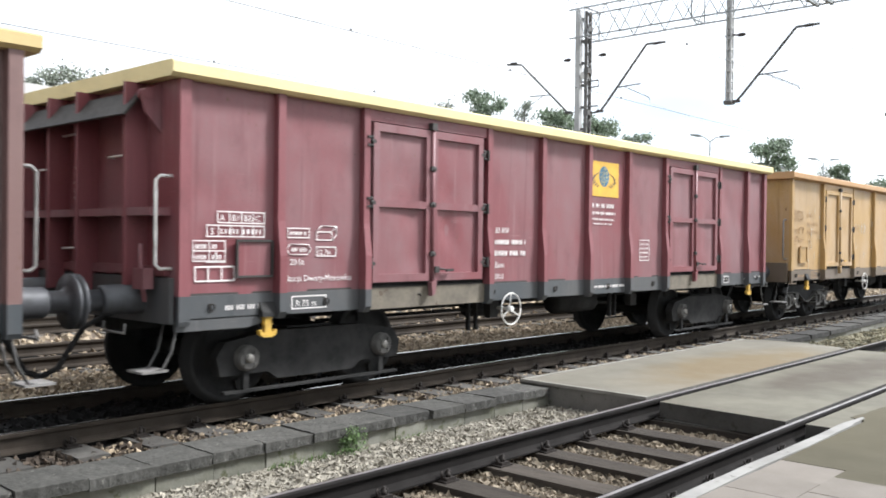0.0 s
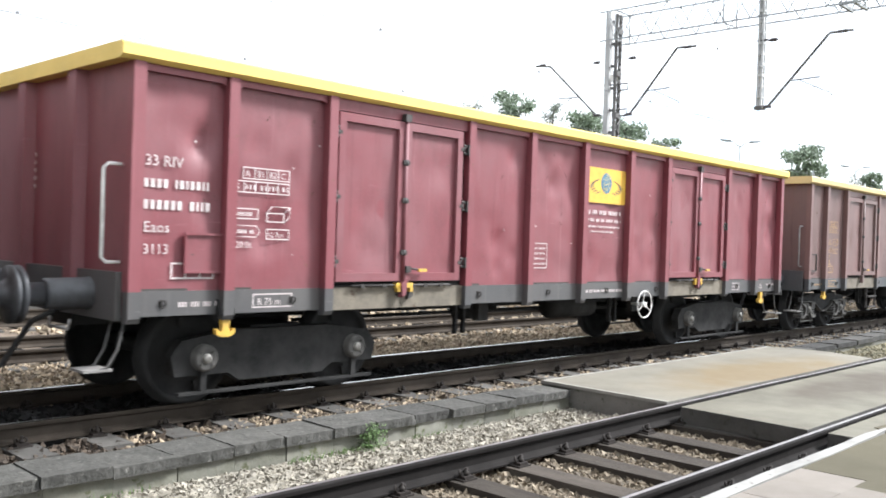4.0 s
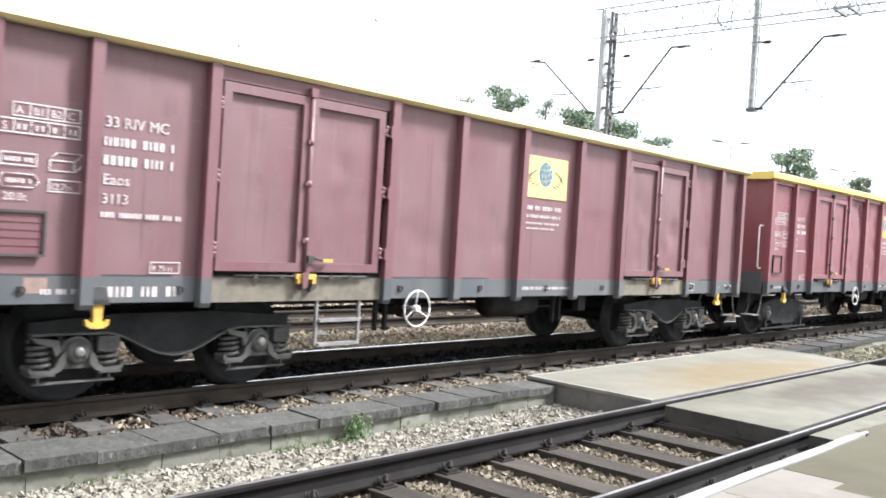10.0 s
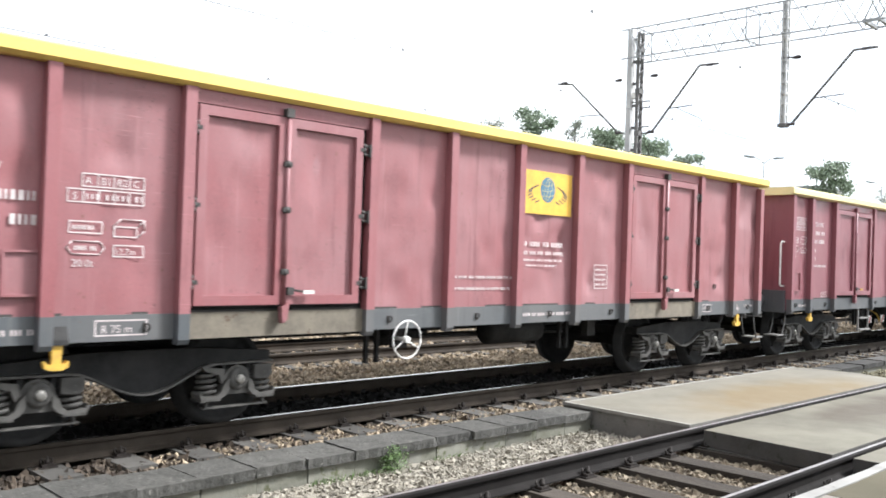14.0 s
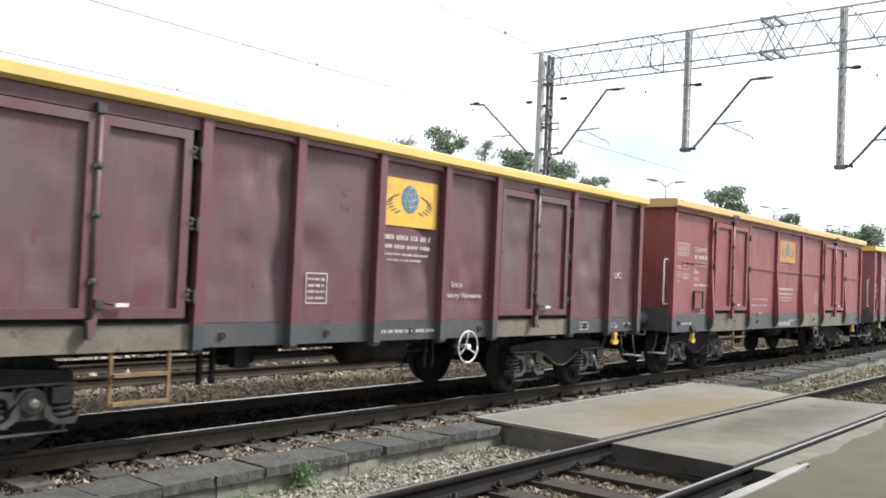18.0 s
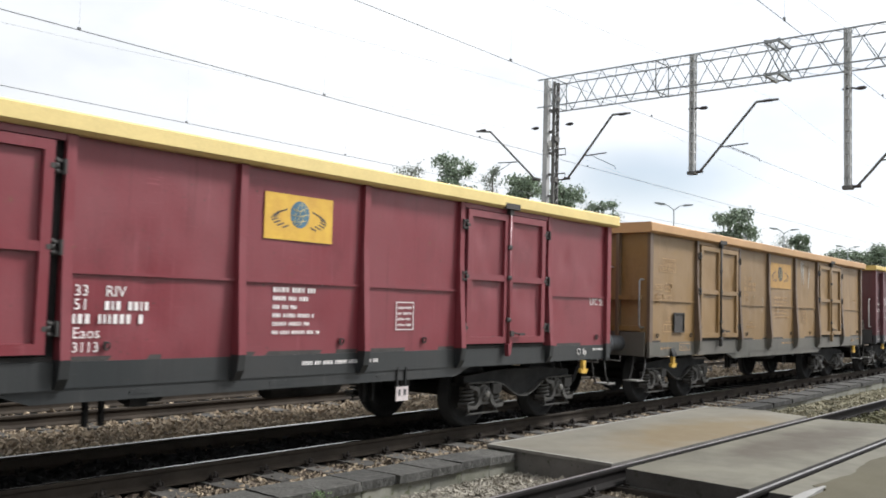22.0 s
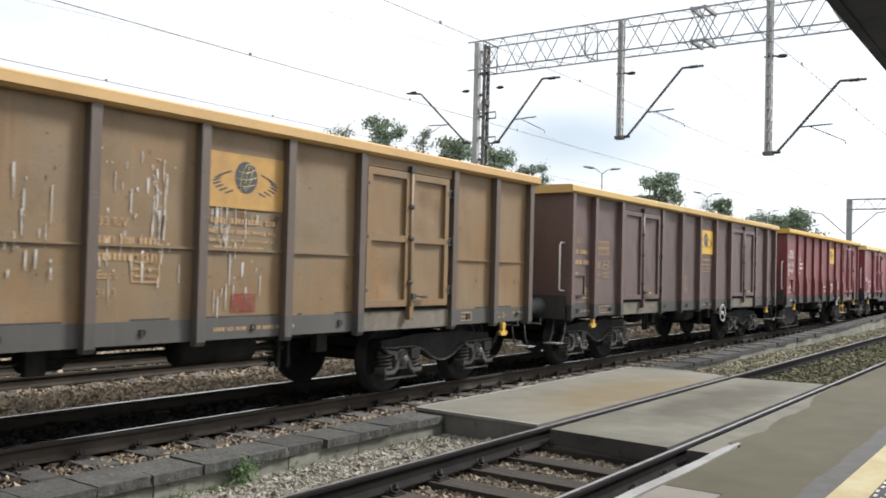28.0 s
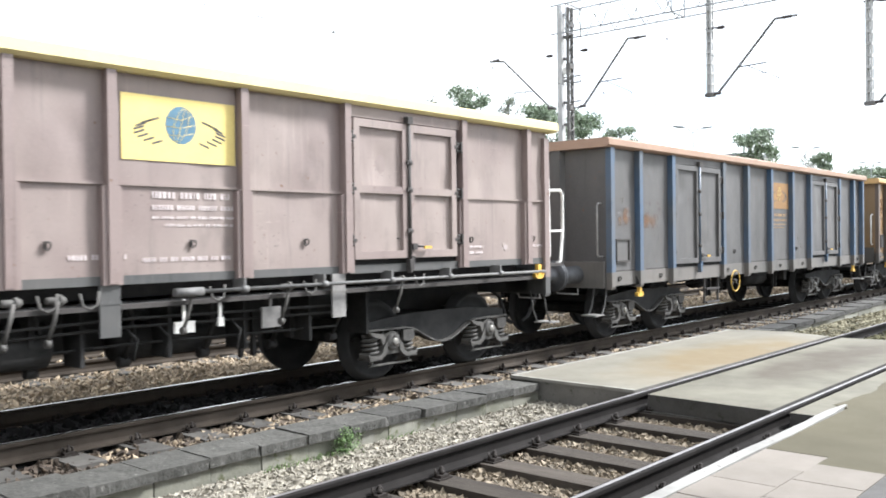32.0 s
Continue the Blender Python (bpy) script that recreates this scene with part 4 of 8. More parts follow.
def build_gantry():
    g = thing("overhead_line_gantry", "grey steel lattice gantry across the tracks", "gantry")
    # lattice masts with two unlike legs
    for y in (15.75, 0.3):
        bm = bmesh.new()
        box(bm, GX - 0.09, GX + 0.09, y - 0.085, y + 0.085, -0.6, 9.05)
        soften(bm, 0.015)
        part("mast_leg", bm, M["mast_grey"], g)
        bm = bmesh.new()
        y2 = y - 0.34
        for dx in (-0.115, 0.115):
            box(bm, GX + dx - 0.028, GX + dx + 0.028, y2 - 0.05, y2 + 0.05, -0.6, 8.95)
        for i in range(20):
            tube(bm, [(GX - 0.11, y2 - 0.06, 0.1 + i * 0.44), (GX + 0.11, y2 - 0.06, 0.32 + i * 0.44)], 0.02, 5)
            tube(bm, [(GX + 0.11, y2 - 0.06, 0.32 + i * 0.44), (GX - 0.11, y2 - 0.06, 0.54 + i * 0.44)], 0.02, 5)
            if i % 3 == 0:
                box(bm, GX - 0.13, GX + 0.13, y2 - 0.08, y2 + 0.08, 0.4 + i * 0.44, 0.56 + i * 0.44)
        part("mast_leg", bm, M["mast_dark"], g, "dark laced mast leg")
        for i in range(13):
            bm = bmesh.new()
            box(bm, GX - 0.05, GX + 0.05, y2 + 0.07, y - 0.11, 0.3 + i * 0.7, 0.38 + i * 0.7)
            part("mast_tie", bm, M["mast_dark"], g)
    for z in (5.95, 6.75):
        bm = bmesh.new()
        tube(bm, [(GX, 15.9, z), (GX, 15.02, z), (GX, 15.02, z - 0.2), (GX, 15.3, z - 0.2)], 0.025, 6)
        part("mast_bracket", bm, M["mast_dark"], g)
    bm = bmesh.new()
    box(bm, GX - 0.1, GX + 0.1, 15.42, 15.62, 6.85, 7.05)
    part("sign_box", bm, M["white_rod"], g, "small pale box on the mast")
    # truss chords
    xs = (GX - 0.42, GX + 0.42)
    for x in xs:
        for z in (8.08, 8.98):
            bm = bmesh.new()
            box(bm, x - 0.019, x + 0.019, 0.3, 15.85, z - 0.019, z + 0.019)
            part("truss_chord", bm, M["truss"], g)
    y, k = 0.5, 0
    while y < 15.2:
        bm = bmesh.new()
        for x in xs:
            up = (k % 2 == 0)
            tube(bm, [(x, y, 8.08 if up else 8.98), (x, y + 0.52, 8.98 if up else 8.08)], 0.015, 5)
        for z in (8.08, 8.98):
            tube(bm, [(xs[k % 2], y, z), (xs[1 - k % 2], y + 0.52, z)], 0.009, 5)
        part("truss_brace", bm, M["truss"], g)
        y, k = y + 0.52, k + 1
    # the truss's end frame at the mast and a stiffener beside the drop post
    for yj in (15.28, 11.7, 3.1):
        bm = bmesh.new()
        for x in xs:
            tube(bm, [(x, yj, 8.05), (x, yj, 9.0)], 0.02, 6)
        for z in (8.08, 8.98):
            tube(bm, [(xs[0], yj, z), (xs[1], yj, z)], 0.02, 6)
        tube(bm, [(xs[0], yj, 8.08), (xs[1], yj, 8.98)], 0.012, 5)
        tube(bm, [(xs[0], yj + 0.3, 8.98), (xs[0], yj, 8.08)], 0.012, 5)
        part("truss_frame", bm, M["truss"], g)
    yj = 8.3
    bm = bmesh.new()
    for z in (8.08, 8.98):
        box(bm, GX - 0.47, GX + 0.47, yj - 0.22, yj - 0.14, z - 0.05, z + 0.05)
        box(bm, GX - 0.47, GX + 0.47, yj + 0.14, yj + 0.22, z - 0.05, z + 0.05)
        box(bm, GX - 0.44, GX - 0.40, yj - 0.14, yj + 0.14, z - 0.04, z + 0.04)
    for x in xs:
        tube(bm, [(x, yj - 0.2, 8.1), (x, yj + 0.2, 8.95)], 0.02, 5)
        tube(bm, [(x, yj + 0.2, 8.1), (x, yj - 0.2, 8.95)], 0.02, 5)
    part("truss_joint", bm, M["truss"], g)

    def arm(y0, z0, ym, zm, ye, ze):
        """A bent support tube from a post foot at (y0, z0) up to (ym, zm) and along to (ye, ze)."""
        s = 1 if ye > y0 else -1
        bm = bmesh.new()
        tube(bm, [(GX, y0, z0), (GX, y0 + s * 0.22, z0 + 0.03), (GX, y0 + s * 0.38, z0 + 0.2), (GX, ym - s * 0.05, zm - 0.05), (GX, ym, zm), (GX, ye, ze)], 0.036, 8)
        a = part("support_arm", bm, M["mast_dark"], g)
        bm = bmesh.new()
        yk, zk = y0 + (ym - y0) * 0.42, z0 + (zm - z0) * 0.37
        tube(bm, [(GX, yk, zk), (GX, yk + s * 0.85, zk + 0.03)], 0.02, 6)
        tube(bm, [(GX, yk + s * 0.3, zk), (GX, yk + s * 1.15, zk - 0.42), (GX, yk + s * 1.17, zk - 0.5)], 0.013, 5)
        part("steady_arm", bm, M["wire"], a)
        for yy, zz in ((y0 + s * 0.2, z0 + 0.03), (ye - s * 0.28, ze)):
            bm = bmesh.new()
            lathe(bm, [(-0.12, 0.03), (-0.09, 0.055), (-0.06, 0.03), (-0.03, 0.055), (0.0, 0.03), (0.03, 0.055), (0.06, 0.03), (0.09, 0.055), (0.12, 0.03)], "y", (GX, yy, zz), 10)
            part("insulator", bm, M["insulator"], a)

    def drop(y, zb):
        bm = bmesh.new()
        for dx, dy in ((-0.07, 0.06), (0.07, 0.06), (-0.07, -0.06), (0.07, -0.06)):
            box(bm, GX + dx - 0.02, GX + dx + 0.02, y + dy - 0.02, y + dy + 0.02, zb, 9.1)
        box(bm, GX - 0.03, GX + 0.03, y - 0.006, y + 0.075, zb, 9.1)
        for i in range(int((9.1 - zb) / 0.3)):
            box(bm, GX - 0.085, GX + 0.085, y - 0.075, y + 0.075, zb + i * 0.3, zb + i * 0.3 + 0.07)
        part("drop_post", bm, M["mast_grey"], g)
        bm = bmesh.new()
        box(bm, GX - 0.12, GX + 0.12, y - 0.12, y + 0.12, zb - 0.02, zb + 0.07)
        part("post_shoe", bm, M["mast_dark"], g)
        bm = bmesh.new()
        box(bm, GX - 0.03, GX + 0.03, y - 0.18, y + 0.14, 7.49, 7.53)
        lathe(bm, [(0, 0.015), (0.05, 0.05), (0.12, 0.055), (0.2, 0.05), (0.3, 0.015)], "y", (GX, y - 0.46, 7.49), 10)
        part("insulator", bm, M["insulator"], g)

    drop(10.73, 5.60)
    drop(6.50, 4.90)
    arm(10.73, 5.62, 8.88, 7.47, 8.28, 7.47)
    arm(6.50, 4.92, 4.75, 6.68, 4.13, 6.67)
    arm(15.15, 5.74, 13.34, 7.64, 12.73, 7.62)
    arm(15.95, 5.80, 18.03, 7.60, 18.64, 7.68)
    for yy in (15.1, 16.05):
        bm = bmesh.new()
        lathe(bm, [(0, 0.015), (0.05, 0.05), (0.12, 0.055), (0.2, 0.05), (0.3, 0.015)], "y", (GX, yy - 0.36 if yy < 15.5 else yy, 7.52), 10)
        part("insulator", bm, M["insulator"], g)
    # a like gantry far down the line, in simple form
    g2 = thing("distant_gantry", "distant grey overhead line mast with a cross beam", "gantry", at=(82, 0, 0))
    bm = bmesh.new()
    box(bm, -0.15, 0.15, 15.15, 15.6, -0.6, 8.6)
    part("mast_leg", bm, M["truss"], g2)
    bm = bmesh.new()
    for z in (7.7, 8.55):
        box(bm, -0.2, 0.2, 0.5, 15.6, z - 0.05, z + 0.05)
    for i in range(22):
        tube(bm, [(0, 0.8 + i * 0.66, 7.7 if i % 2 else 8.55), (0, 1.46 + i * 0.66, 8.55 if i % 2 else 7.7)], 0.03, 4)
    part("cross_beam", bm, M["truss"], g2)
    for y0, s in ((15.1, -1), (15.7, 1)):
        bm = bmesh.new()
        tube(bm, [(0, y0, 5.6), (0, y0 + s * 1.9, 7.4), (0, y0 + s * 2.5, 7.45)], 0.05, 5)
        part("support_arm", bm, M["truss"], g2)


def build_wires():
    for y, mz, cz in ((3.9, 6.65, 5.45), (8.28, 7.45, 5.6), (12.72, 7.6, 5.62), (17.3, 7.65, 5.6)):
        w = thing("overhead_wire", "thin grey contact wire with its carrying cable", "overhead wire", "overhead wires")
        bm = bmesh.new()
        tube(bm, [(-40, y, cz), (GX, y, cz), (82, y, cz), (160, y, cz)], 0.007 if y > 10 else 0.005, 6)
        part("contact_wire", bm, M["wire"], w)
        bm = bmesh.new()
        pts = []
        for a, b in ((-36, GX), (GX, 82), (82, 150)):
            for i in range(13):
                s = i / 12
                pts.append((a + (b - a) * s, y, mz - 4 * 1.05 * s * (1 - s)))
        tube(bm, pts, 0.0025, 5)
        part("carrying_cable", bm, M["wire"], w)
        # droppers between the two, with their clips
        for i in range(12):
            s = (i + 0.5) / 12
            x, zc = -36 + (GX + 36) * s, mz - 4 * 1.05 * s * (1 - s)
            bm = bmesh.new()
            tube(bm, [(x, y, cz), (x, y, zc)], 0.0008, 4)
            box(bm, x - 0.025, x + 0.025, y - 0.01, y + 0.01, cz, cz + 0.045)
            part("dropper", bm, M["wire"], w)


# ---------------------------------------------------------------- distance
def build_tree(at, top, radius, seed, dry=False, count=2600):
    """A tapered trunk with limbs and a crown of many small leaves in uneven clumps."""
    rnd = random.Random(seed)
    t = thing("tree", "tall sparse grey-green tree far behind the train" if dry else "green leafy tree far behind the train", "tree", "background trees", at=(at[0], at[1], -0.6))
    h = top + 0.6
    bm = bmesh.new()
    r0 = 0.02 * h + 0.05
    trunk = [(0, 0, 0), (0.1, 0.05, h * 0.25), (-0.1, 0.1, h * 0.5), (0.05, 0, h * 0.75), (0.0, 0.0, h * 0.93)]
    rings = []
    for i, p in enumerate(trunk):
        rr = r0 * (1 - 0.85 * i / 4)
        rings.append([bm.verts.new((p[0] + rr * math.cos(a), p[1] + rr * math.sin(a), p[2])) for a in [k * math.pi / 4 for k in range(8)]])
    for a, b in zip(rings, rings[1:]):
        for k in range(8):
            bm.faces.new((a[k], a[(k + 1) % 8], b[(k + 1) % 8], b[k]))
    part("trunk", bm, M["bark"], t)
    clumps = []
    n = 38
    for i in range(n):
        a = rnd.uniform(0, 6.28)
        zz = h * (1 - rnd.random() ** 1.3 * 0.62) - 0.25 * radius
        reach = radius * (0.1 + 0.95 * rnd.random() ** 0.7) * (1.15 - 0.55 * max(0, (zz - h * 0.7) / (h * 0.3)))
        end = (reach * math.cos(a), reach * math.sin(a), zz)
        bm = bmesh.new()
        tube(bm, [(0, 0, zz - 0.35 * radius - 0.4), (end[0] * 0.55, end[1] * 0.55, zz - 0.12 * radius), end], 0.03 + 0.004 * radius, 4)
        part("limb", bm, M["bark"], t)
        clumps.append(end)
    rng = np.random.default_rng(seed)
    c = np.array(clumps)[rng.integers(0, n, count)]
    p = c + rng.normal(0, (0.2 if dry else 0.17) * radius, (count, 3)) * (1, 1, 0.75)
    s = (0.075 if dry else 0.115) * (0.5 + 1.1 * rng.random((count, 1))) * max(1.0, radius * 0.42)
    u, v = rng.normal(size=(count, 3)), rng.normal(size=(count, 3))
    u /= np.linalg.norm(u, axis=1, keepdims=True)
    v -= u * (u * v).sum(1, keepdims=True)
    v /= np.linalg.norm(v, axis=1, keepdims=True)
    q = np.stack([p - u * s, p + v * s * 0.6, p + u * s, p - v * s * 0.6], 1).reshape(-1, 3)
    me = bpy.data.meshes.new("crown")
    me.from_pydata(q.tolist(), [], [(4 * i, 4 * i + 1, 4 * i + 2, 4 * i + 3) for i in range(count)])
    me.materials.append(M["leaf_dry" if dry else "leaf"])
    part("crown", me, None, t)


def build_distance():
    for i, (x, y, top, r, dry) in enumerate(((69.7, 56.9, 17.2, 2.3, False), (72.2, 53.8, 16.3, 1.2, True), (70.0, 48.2, 14.4, 2.2, False), (80.6, 50.4, 15.2, 2.4, False), (86, 49, 14.0, 2.0, False),
                                             (83.6, 33.5, 11.9, 2.2, False), (114.3, 36.7, 12.0, 1.5, False), (145.8, 35.4, 12.7, 3.4, False), (123.4, 40.8, 13.2, 2.4, True), (160, 44, 13.2, 3.4, False),
                                             (26.0, 54.1, 12.3, 1.7, True), (23.6, 55.4, 11.6, 1.1, True), (24.6, 54.6, 12.2, 1.5, True), (64, 58, 15.5, 2.0, True))):
        build_tree((x, y), top, r, 30 + i, dry, 9000 if not dry else 3000)
    for x, y in ((63.0, 29.6), (85.8, 29.0), (109.6, 29.7), (140.2, 31.6)):
        lamp = thing("street_lamp", "grey double-armed street lamp beyond the tracks", "street lamp", "street lamps", at=(x, y, -0.6))
        bm = bmesh.new()
        lathe(bm, [(0, 0.12), (1.2, 0.1), (1.25, 0.075), (10.0, 0.05)], "z", (0, 0, 0), 8)
        part("pole", bm, M["truss"], lamp)
        for s in (-1, 1):
            bm = bmesh.new()
            tube(bm, [(0, 0, 10.0), (s * 0.4, -s * 0.3, 10.35), (s * 0.7, -s * 0.5, 10.4)], 0.04, 6)
            a = part("arm", bm, M["truss"], lamp)
            bm = bmesh.new()
            solid(bm, [(0.0, -0.05), (0.25, -0.09), (0.85, -0.05), (0.85, 0.03), (0.1, 0.07)], "y", -0.13, 0.13)
            head = part("lamp_head", bm, M["roof_grey"], a)
            head.location, head.rotation_euler = (s * 0.6, -s * 0.43, 10.4), (0, radians(-6), radians(-36 if s > 0 else 144))
    # a white flat-roofed building far off
    hall = thing("flat_roofed_building", "distant white flat-roofed building", "building", at=(112, 47.5, -0.6))
    bm = bmesh.new()
    box(bm, -3.4, 3.4, -4, 4, 0, 12.2)
    part("wall", bm, M["facade"], hall)
    bm = bmesh.new()
    box(bm, -3.6, 3.6, -4.2, 4.2, 12.2, 12.55)
    part("roof", bm, M["roof_grey"], hall)
    for j in range(4):
        for i in range(4):
            bm = bmesh.new()
            box(bm, -2.9 + i * 1.6, -1.9 + i * 1.6, -4.04, -3.98, 1.2 + j * 2.8, 2.7 + j * 2.8)
            part("window", bm, M["window"], hall)
    # station shelter beyond the fourth track
    sh = thing("station_shelter", "dark open station shelter with a pale roof edge beyond the tracks", "shelter")
    bm = bmesh.new()
    solid(bm, [(20.35, 4.84), (20.35, 5.0), (22.8, 5.3), (25.6, 5.0), (25.6, 4.84), (22.8, 5.1)], "x", -24, 16)
    part("roof", bm, M["roof_grey"], sh)
    bm = bmesh.new()
    box(bm, -24.05, 16.05, 20.2, 20.35, 4.78, 5.05)
    part("fascia", bm, M["facade"], sh, "pale roof edge")
    bm = bmesh.new()
    box(bm, -24, 15.8, 25.2, 25.4, 0.2, 4.9)
    part("back_wall", bm, M["shelter_dark"], sh)
    for x in (-20, -15, -10, -5, 0, 5, 9.9, 14.8):
        bm = bmesh.new()
        box(bm, x - 0.09, x + 0.09, 22.7, 22.9, 0.2, 5.15)
        soften(bm, 0.015)
        part("post", bm, M["truss"], sh)
    for x in (-16.5, -12.5, -7.0, -2.2, 2.8, 7.0, 12.2):
        bm = bmesh.new()
        box(bm, x - 0.75, x + 0.75, 25.08, 25.2, 1.3, 3.2)
        pn = part("notice_board", bm, M["truss"], sh)
        for q in (-0.36, 0.36):
            bm = bmesh.new()
            box(bm, x + q - 0.3, x + q + 0.3, 25.05, 25.08, 1.45, 3.05)
            part("pane", bm, M["facade"], pn)
    kiosk = thing("ticket_kiosk", "pale grey panelled kiosk on the far platform", "kiosk", at=(8.35, 23.2, 0.25))
    bm = bmesh.new()
    box(bm, -0.85, 0.85, -0.6, 0.6, 2.35, 3.75)
    soften(bm, 0.05)
    part("cabinet", bm, M["facade"], kiosk)
    for q in (-0.55, 0.0, 0.55):
        bm = bmesh.new()
        box(bm, q - 0.24, q + 0.24, -0.63, -0.595, 2.45, 3.15)
        part("panel", bm, M["truss"], kiosk)
    bm = bmesh.new()
    box(bm, -0.8, 0.8, -0.55, 0.55, 0.0, 2.35)
    part("base", bm, M["shelter_dark"], kiosk, "dark glazed kiosk front")
    # pale rail along the far platform
    rl = thing("platform_rail", "low white double rail along the far platform", "rail", at=(0, 21.6, 0.25))
    for z in (0.55, 0.95):
        bm = bmesh.new()
        tube(bm, [(-20, 0, z), (15, 0, z)], 0.03, 6)
        part("rail_bar", bm, M["white_rod"], rl)
    for x in range(-20, 16, 5):
        bm = bmesh.new()
        tube(bm, [(x, 0, 0), (x, 0, 0.96)], 0.03, 6)
        part("rail_post", bm, M["white_rod"], rl)
    bm = bmesh.new()
    box(bm, -30, 40, 20.0, 27, -0.62, 0.25)
    tagged(part("far_platform", bm, M["concrete_dark"]), "grey concrete platform beyond the further tracks", "platform", kind="structure")


build_ground()
build_rails()
build_platform()
build_crossing()
build_gantry()
build_wires()
build_distance()


# ---------------------------------------------------------------- freight wagons
# In a wagon's own space x runs forward from the rear end wall, y from the centre line (the platform side is negative), z from the rail top.
YC = 8.228
PLATE, SOLE_T, SIDE_T = 1.385, 1.10, 2.98


def rib_mesh(profile, width, mats):
    """An upright rib: depth by height, pushed along the wagon; painted as the sole bar below its top edge."""
    bm = bmesh.new()
    for (za, da), (zb, db) in zip(profile, profile[1:]):
        mi = 1 if (za + zb) / 2 < SOLE_T else 0
        a = [(-width / 2, 0, za), (width / 2, 0, za), (width / 2, -da, za), (-width / 2, -da, za)]
        b = [(-width / 2, 0, zb), (width / 2, 0, zb), (width / 2, -db, zb), (-width / 2, -db, zb)]
        va, vb = [bm.verts.new(p) for p in a], [bm.verts.new(p) for p in b]
        for k in range(4):
            bm.faces.new((va[k], va[(k + 1) % 4], vb[(k + 1) % 4], vb[k])).material_index = mi
        bm.faces.new(va[::-1]).material_index = mi
        bm.faces.new(vb).material_index = mi
    bmesh.ops.remove_doubles(bm, verts=bm.verts, dist=0.0004)
    return mesh_of("rib", bm, mats)


RIBS = {
    "plain": [(0.84, 0.075), (0.88, 0.095), (SOLE_T, 0.095), (SIDE_T, 0.095)],
    "step": [(0.86, 0.07), (0.92, 0.11), (SOLE_T, 0.11), (1.45, 0.11), (1.78, 0.07), (SIDE_T, 0.07)],
    "tall": [(1.30, 0.09), (1.40, 0.095), (SIDE_T + 0.08, 0.095)],
    "flare": [(0.86, 0.04), (0.95, 0.10), (SOLE_T, 0.12), (1.7, 0.08), (2.2, 0.055), (SIDE_T, 0.055)],
    "gusset": [(0.90, 0.015), (1.02, 0.13), (SOLE_T, 0.13), (2.05, 0.012), (2.70, 0.012), (2.86, 0.09), (SIDE_T, 0.11)],
}


def panel_mesh(w, z0, z1, mat, seed, dent=0.006, seam=None):
    """A pressed side sheet of width w with bulges and a few knocked hollows, and an optional welded seam."""
    rnd = random.Random(seed)
    bm = bmesh.new()
    nx, nz = max(2, int(w / 0.07)), max(2, int((z1 - z0) / 0.07))
    off = rnd.uniform(0, 60)
    hits = [(rnd.uniform(0.1, 0.9) * w, rnd.uniform(z0 + 0.2, z1 - 0.15), rnd.uniform(0.07, 0.17), rnd.uniform(-0.5, 1.0) * dent * 2.2) for _ in range(int(4 + w * 6))]

    def depth(x, z):
        d = dent * (1.5 * noise.noise((x * 1.5 + off, off, z * 1.3)) + 0.5 * noise.noise((x * 5 + off, 3, z * 5)))
        for hx, hz, hr, hd in hits:
            q = ((x - hx) ** 2 + (z - hz) ** 2 * 0.6) / (hr * hr)
            if q < 6:
                d += hd * math.exp(-q)
        fade = min(1, x / 0.12, (w - x) / 0.12, (z - z0) / 0.12, (z1 - z) / 0.12)
        return max(d, -0.003) * fade

    grid = [[bm.verts.new((w * i / nx, depth(w * i / nx, z0 + (z1 - z0) * j / nz), z0 + (z1 - z0) * j / nz)) for i in range(nx + 1)] for j in range(nz + 1)]
    for j in range(nz):
        for i in range(nx):
            bm.faces.new((grid[j][i], grid[j][i + 1], grid[j + 1][i + 1], grid[j + 1][i])).smooth = True
    back = [bm.verts.new(p) for p in ((0, 0.06, z0), (w, 0.06, z0), (w, 0.06, z1), (0, 0.06, z1))]
    bm.faces.new(back[::-1])
    if seam:
        box(bm, 0.03, w - 0.03, -0.024, 0.0, seam - 0.012, seam + 0.012)
    return mesh_of("side_panel", bm, mat)


def door_leaf(w, z0, z1, mat, seed, crossbar):
    bm = bmesh.new()
    box(bm, 0, w, 0.022, 0.05, z0, z1)
    leaf = mesh_of("door", bm, mat)
    bm = bmesh.new()
    f = 0.085
    box(bm, 0, f, -0.045, 0.0, z0, z1)
    box(bm, w - f, w, -0.045, 0.0, z0, z1)
    box(bm, f, w - f, -0.045, 0.0, z0, z0 + f)
    box(bm, f, w - f, -0.045, 0.0, z1 - f, z1)
    if crossbar:
        zc = z0 + (z1 - z0) * 0.5
        box(bm, f, w - f, -0.042, 0.0, zc - 0.04, zc + 0.04)
    soften(bm, 0.007)
    fr = mesh_of("door_frame", bm, mat)
    return leaf, panel_mesh(w - 2 * f, z0 + f, z1 - f, mat, seed, 0.01), fr


def hinge_mesh(mat):
    """Two forked lugs on an upright pin, the leaf's arm between them."""
    bm = bmesh.new()
    lathe(bm, [(-0.085, 0.014), (0.085, 0.014)], "z", (0, 0, 0), 8)
    for z in (-0.055, 0.055):
        lathe(bm, [(-0.018, 0.027), (0.018, 0.027)], "z", (0, 0, z), 10)
        box(bm, -0.085, 0.0, -0.014, 0.014, z - 0.015, z + 0.015)
    lathe(bm, [(-0.03, 0.025), (0.03, 0.025)], "z", (0, 0, 0), 10)
    box(bm, 0.0, 0.075, -0.012, 0.016, -0.026, 0.026)
    box(bm, -0.1, -0.07, 0.0, 0.04, -0.08, 0.08)
    bmesh.ops.scale(bm, vec=(0.72, 0.85, 0.78), verts=bm.verts)
    return mesh_of("hinge", bm, mat)


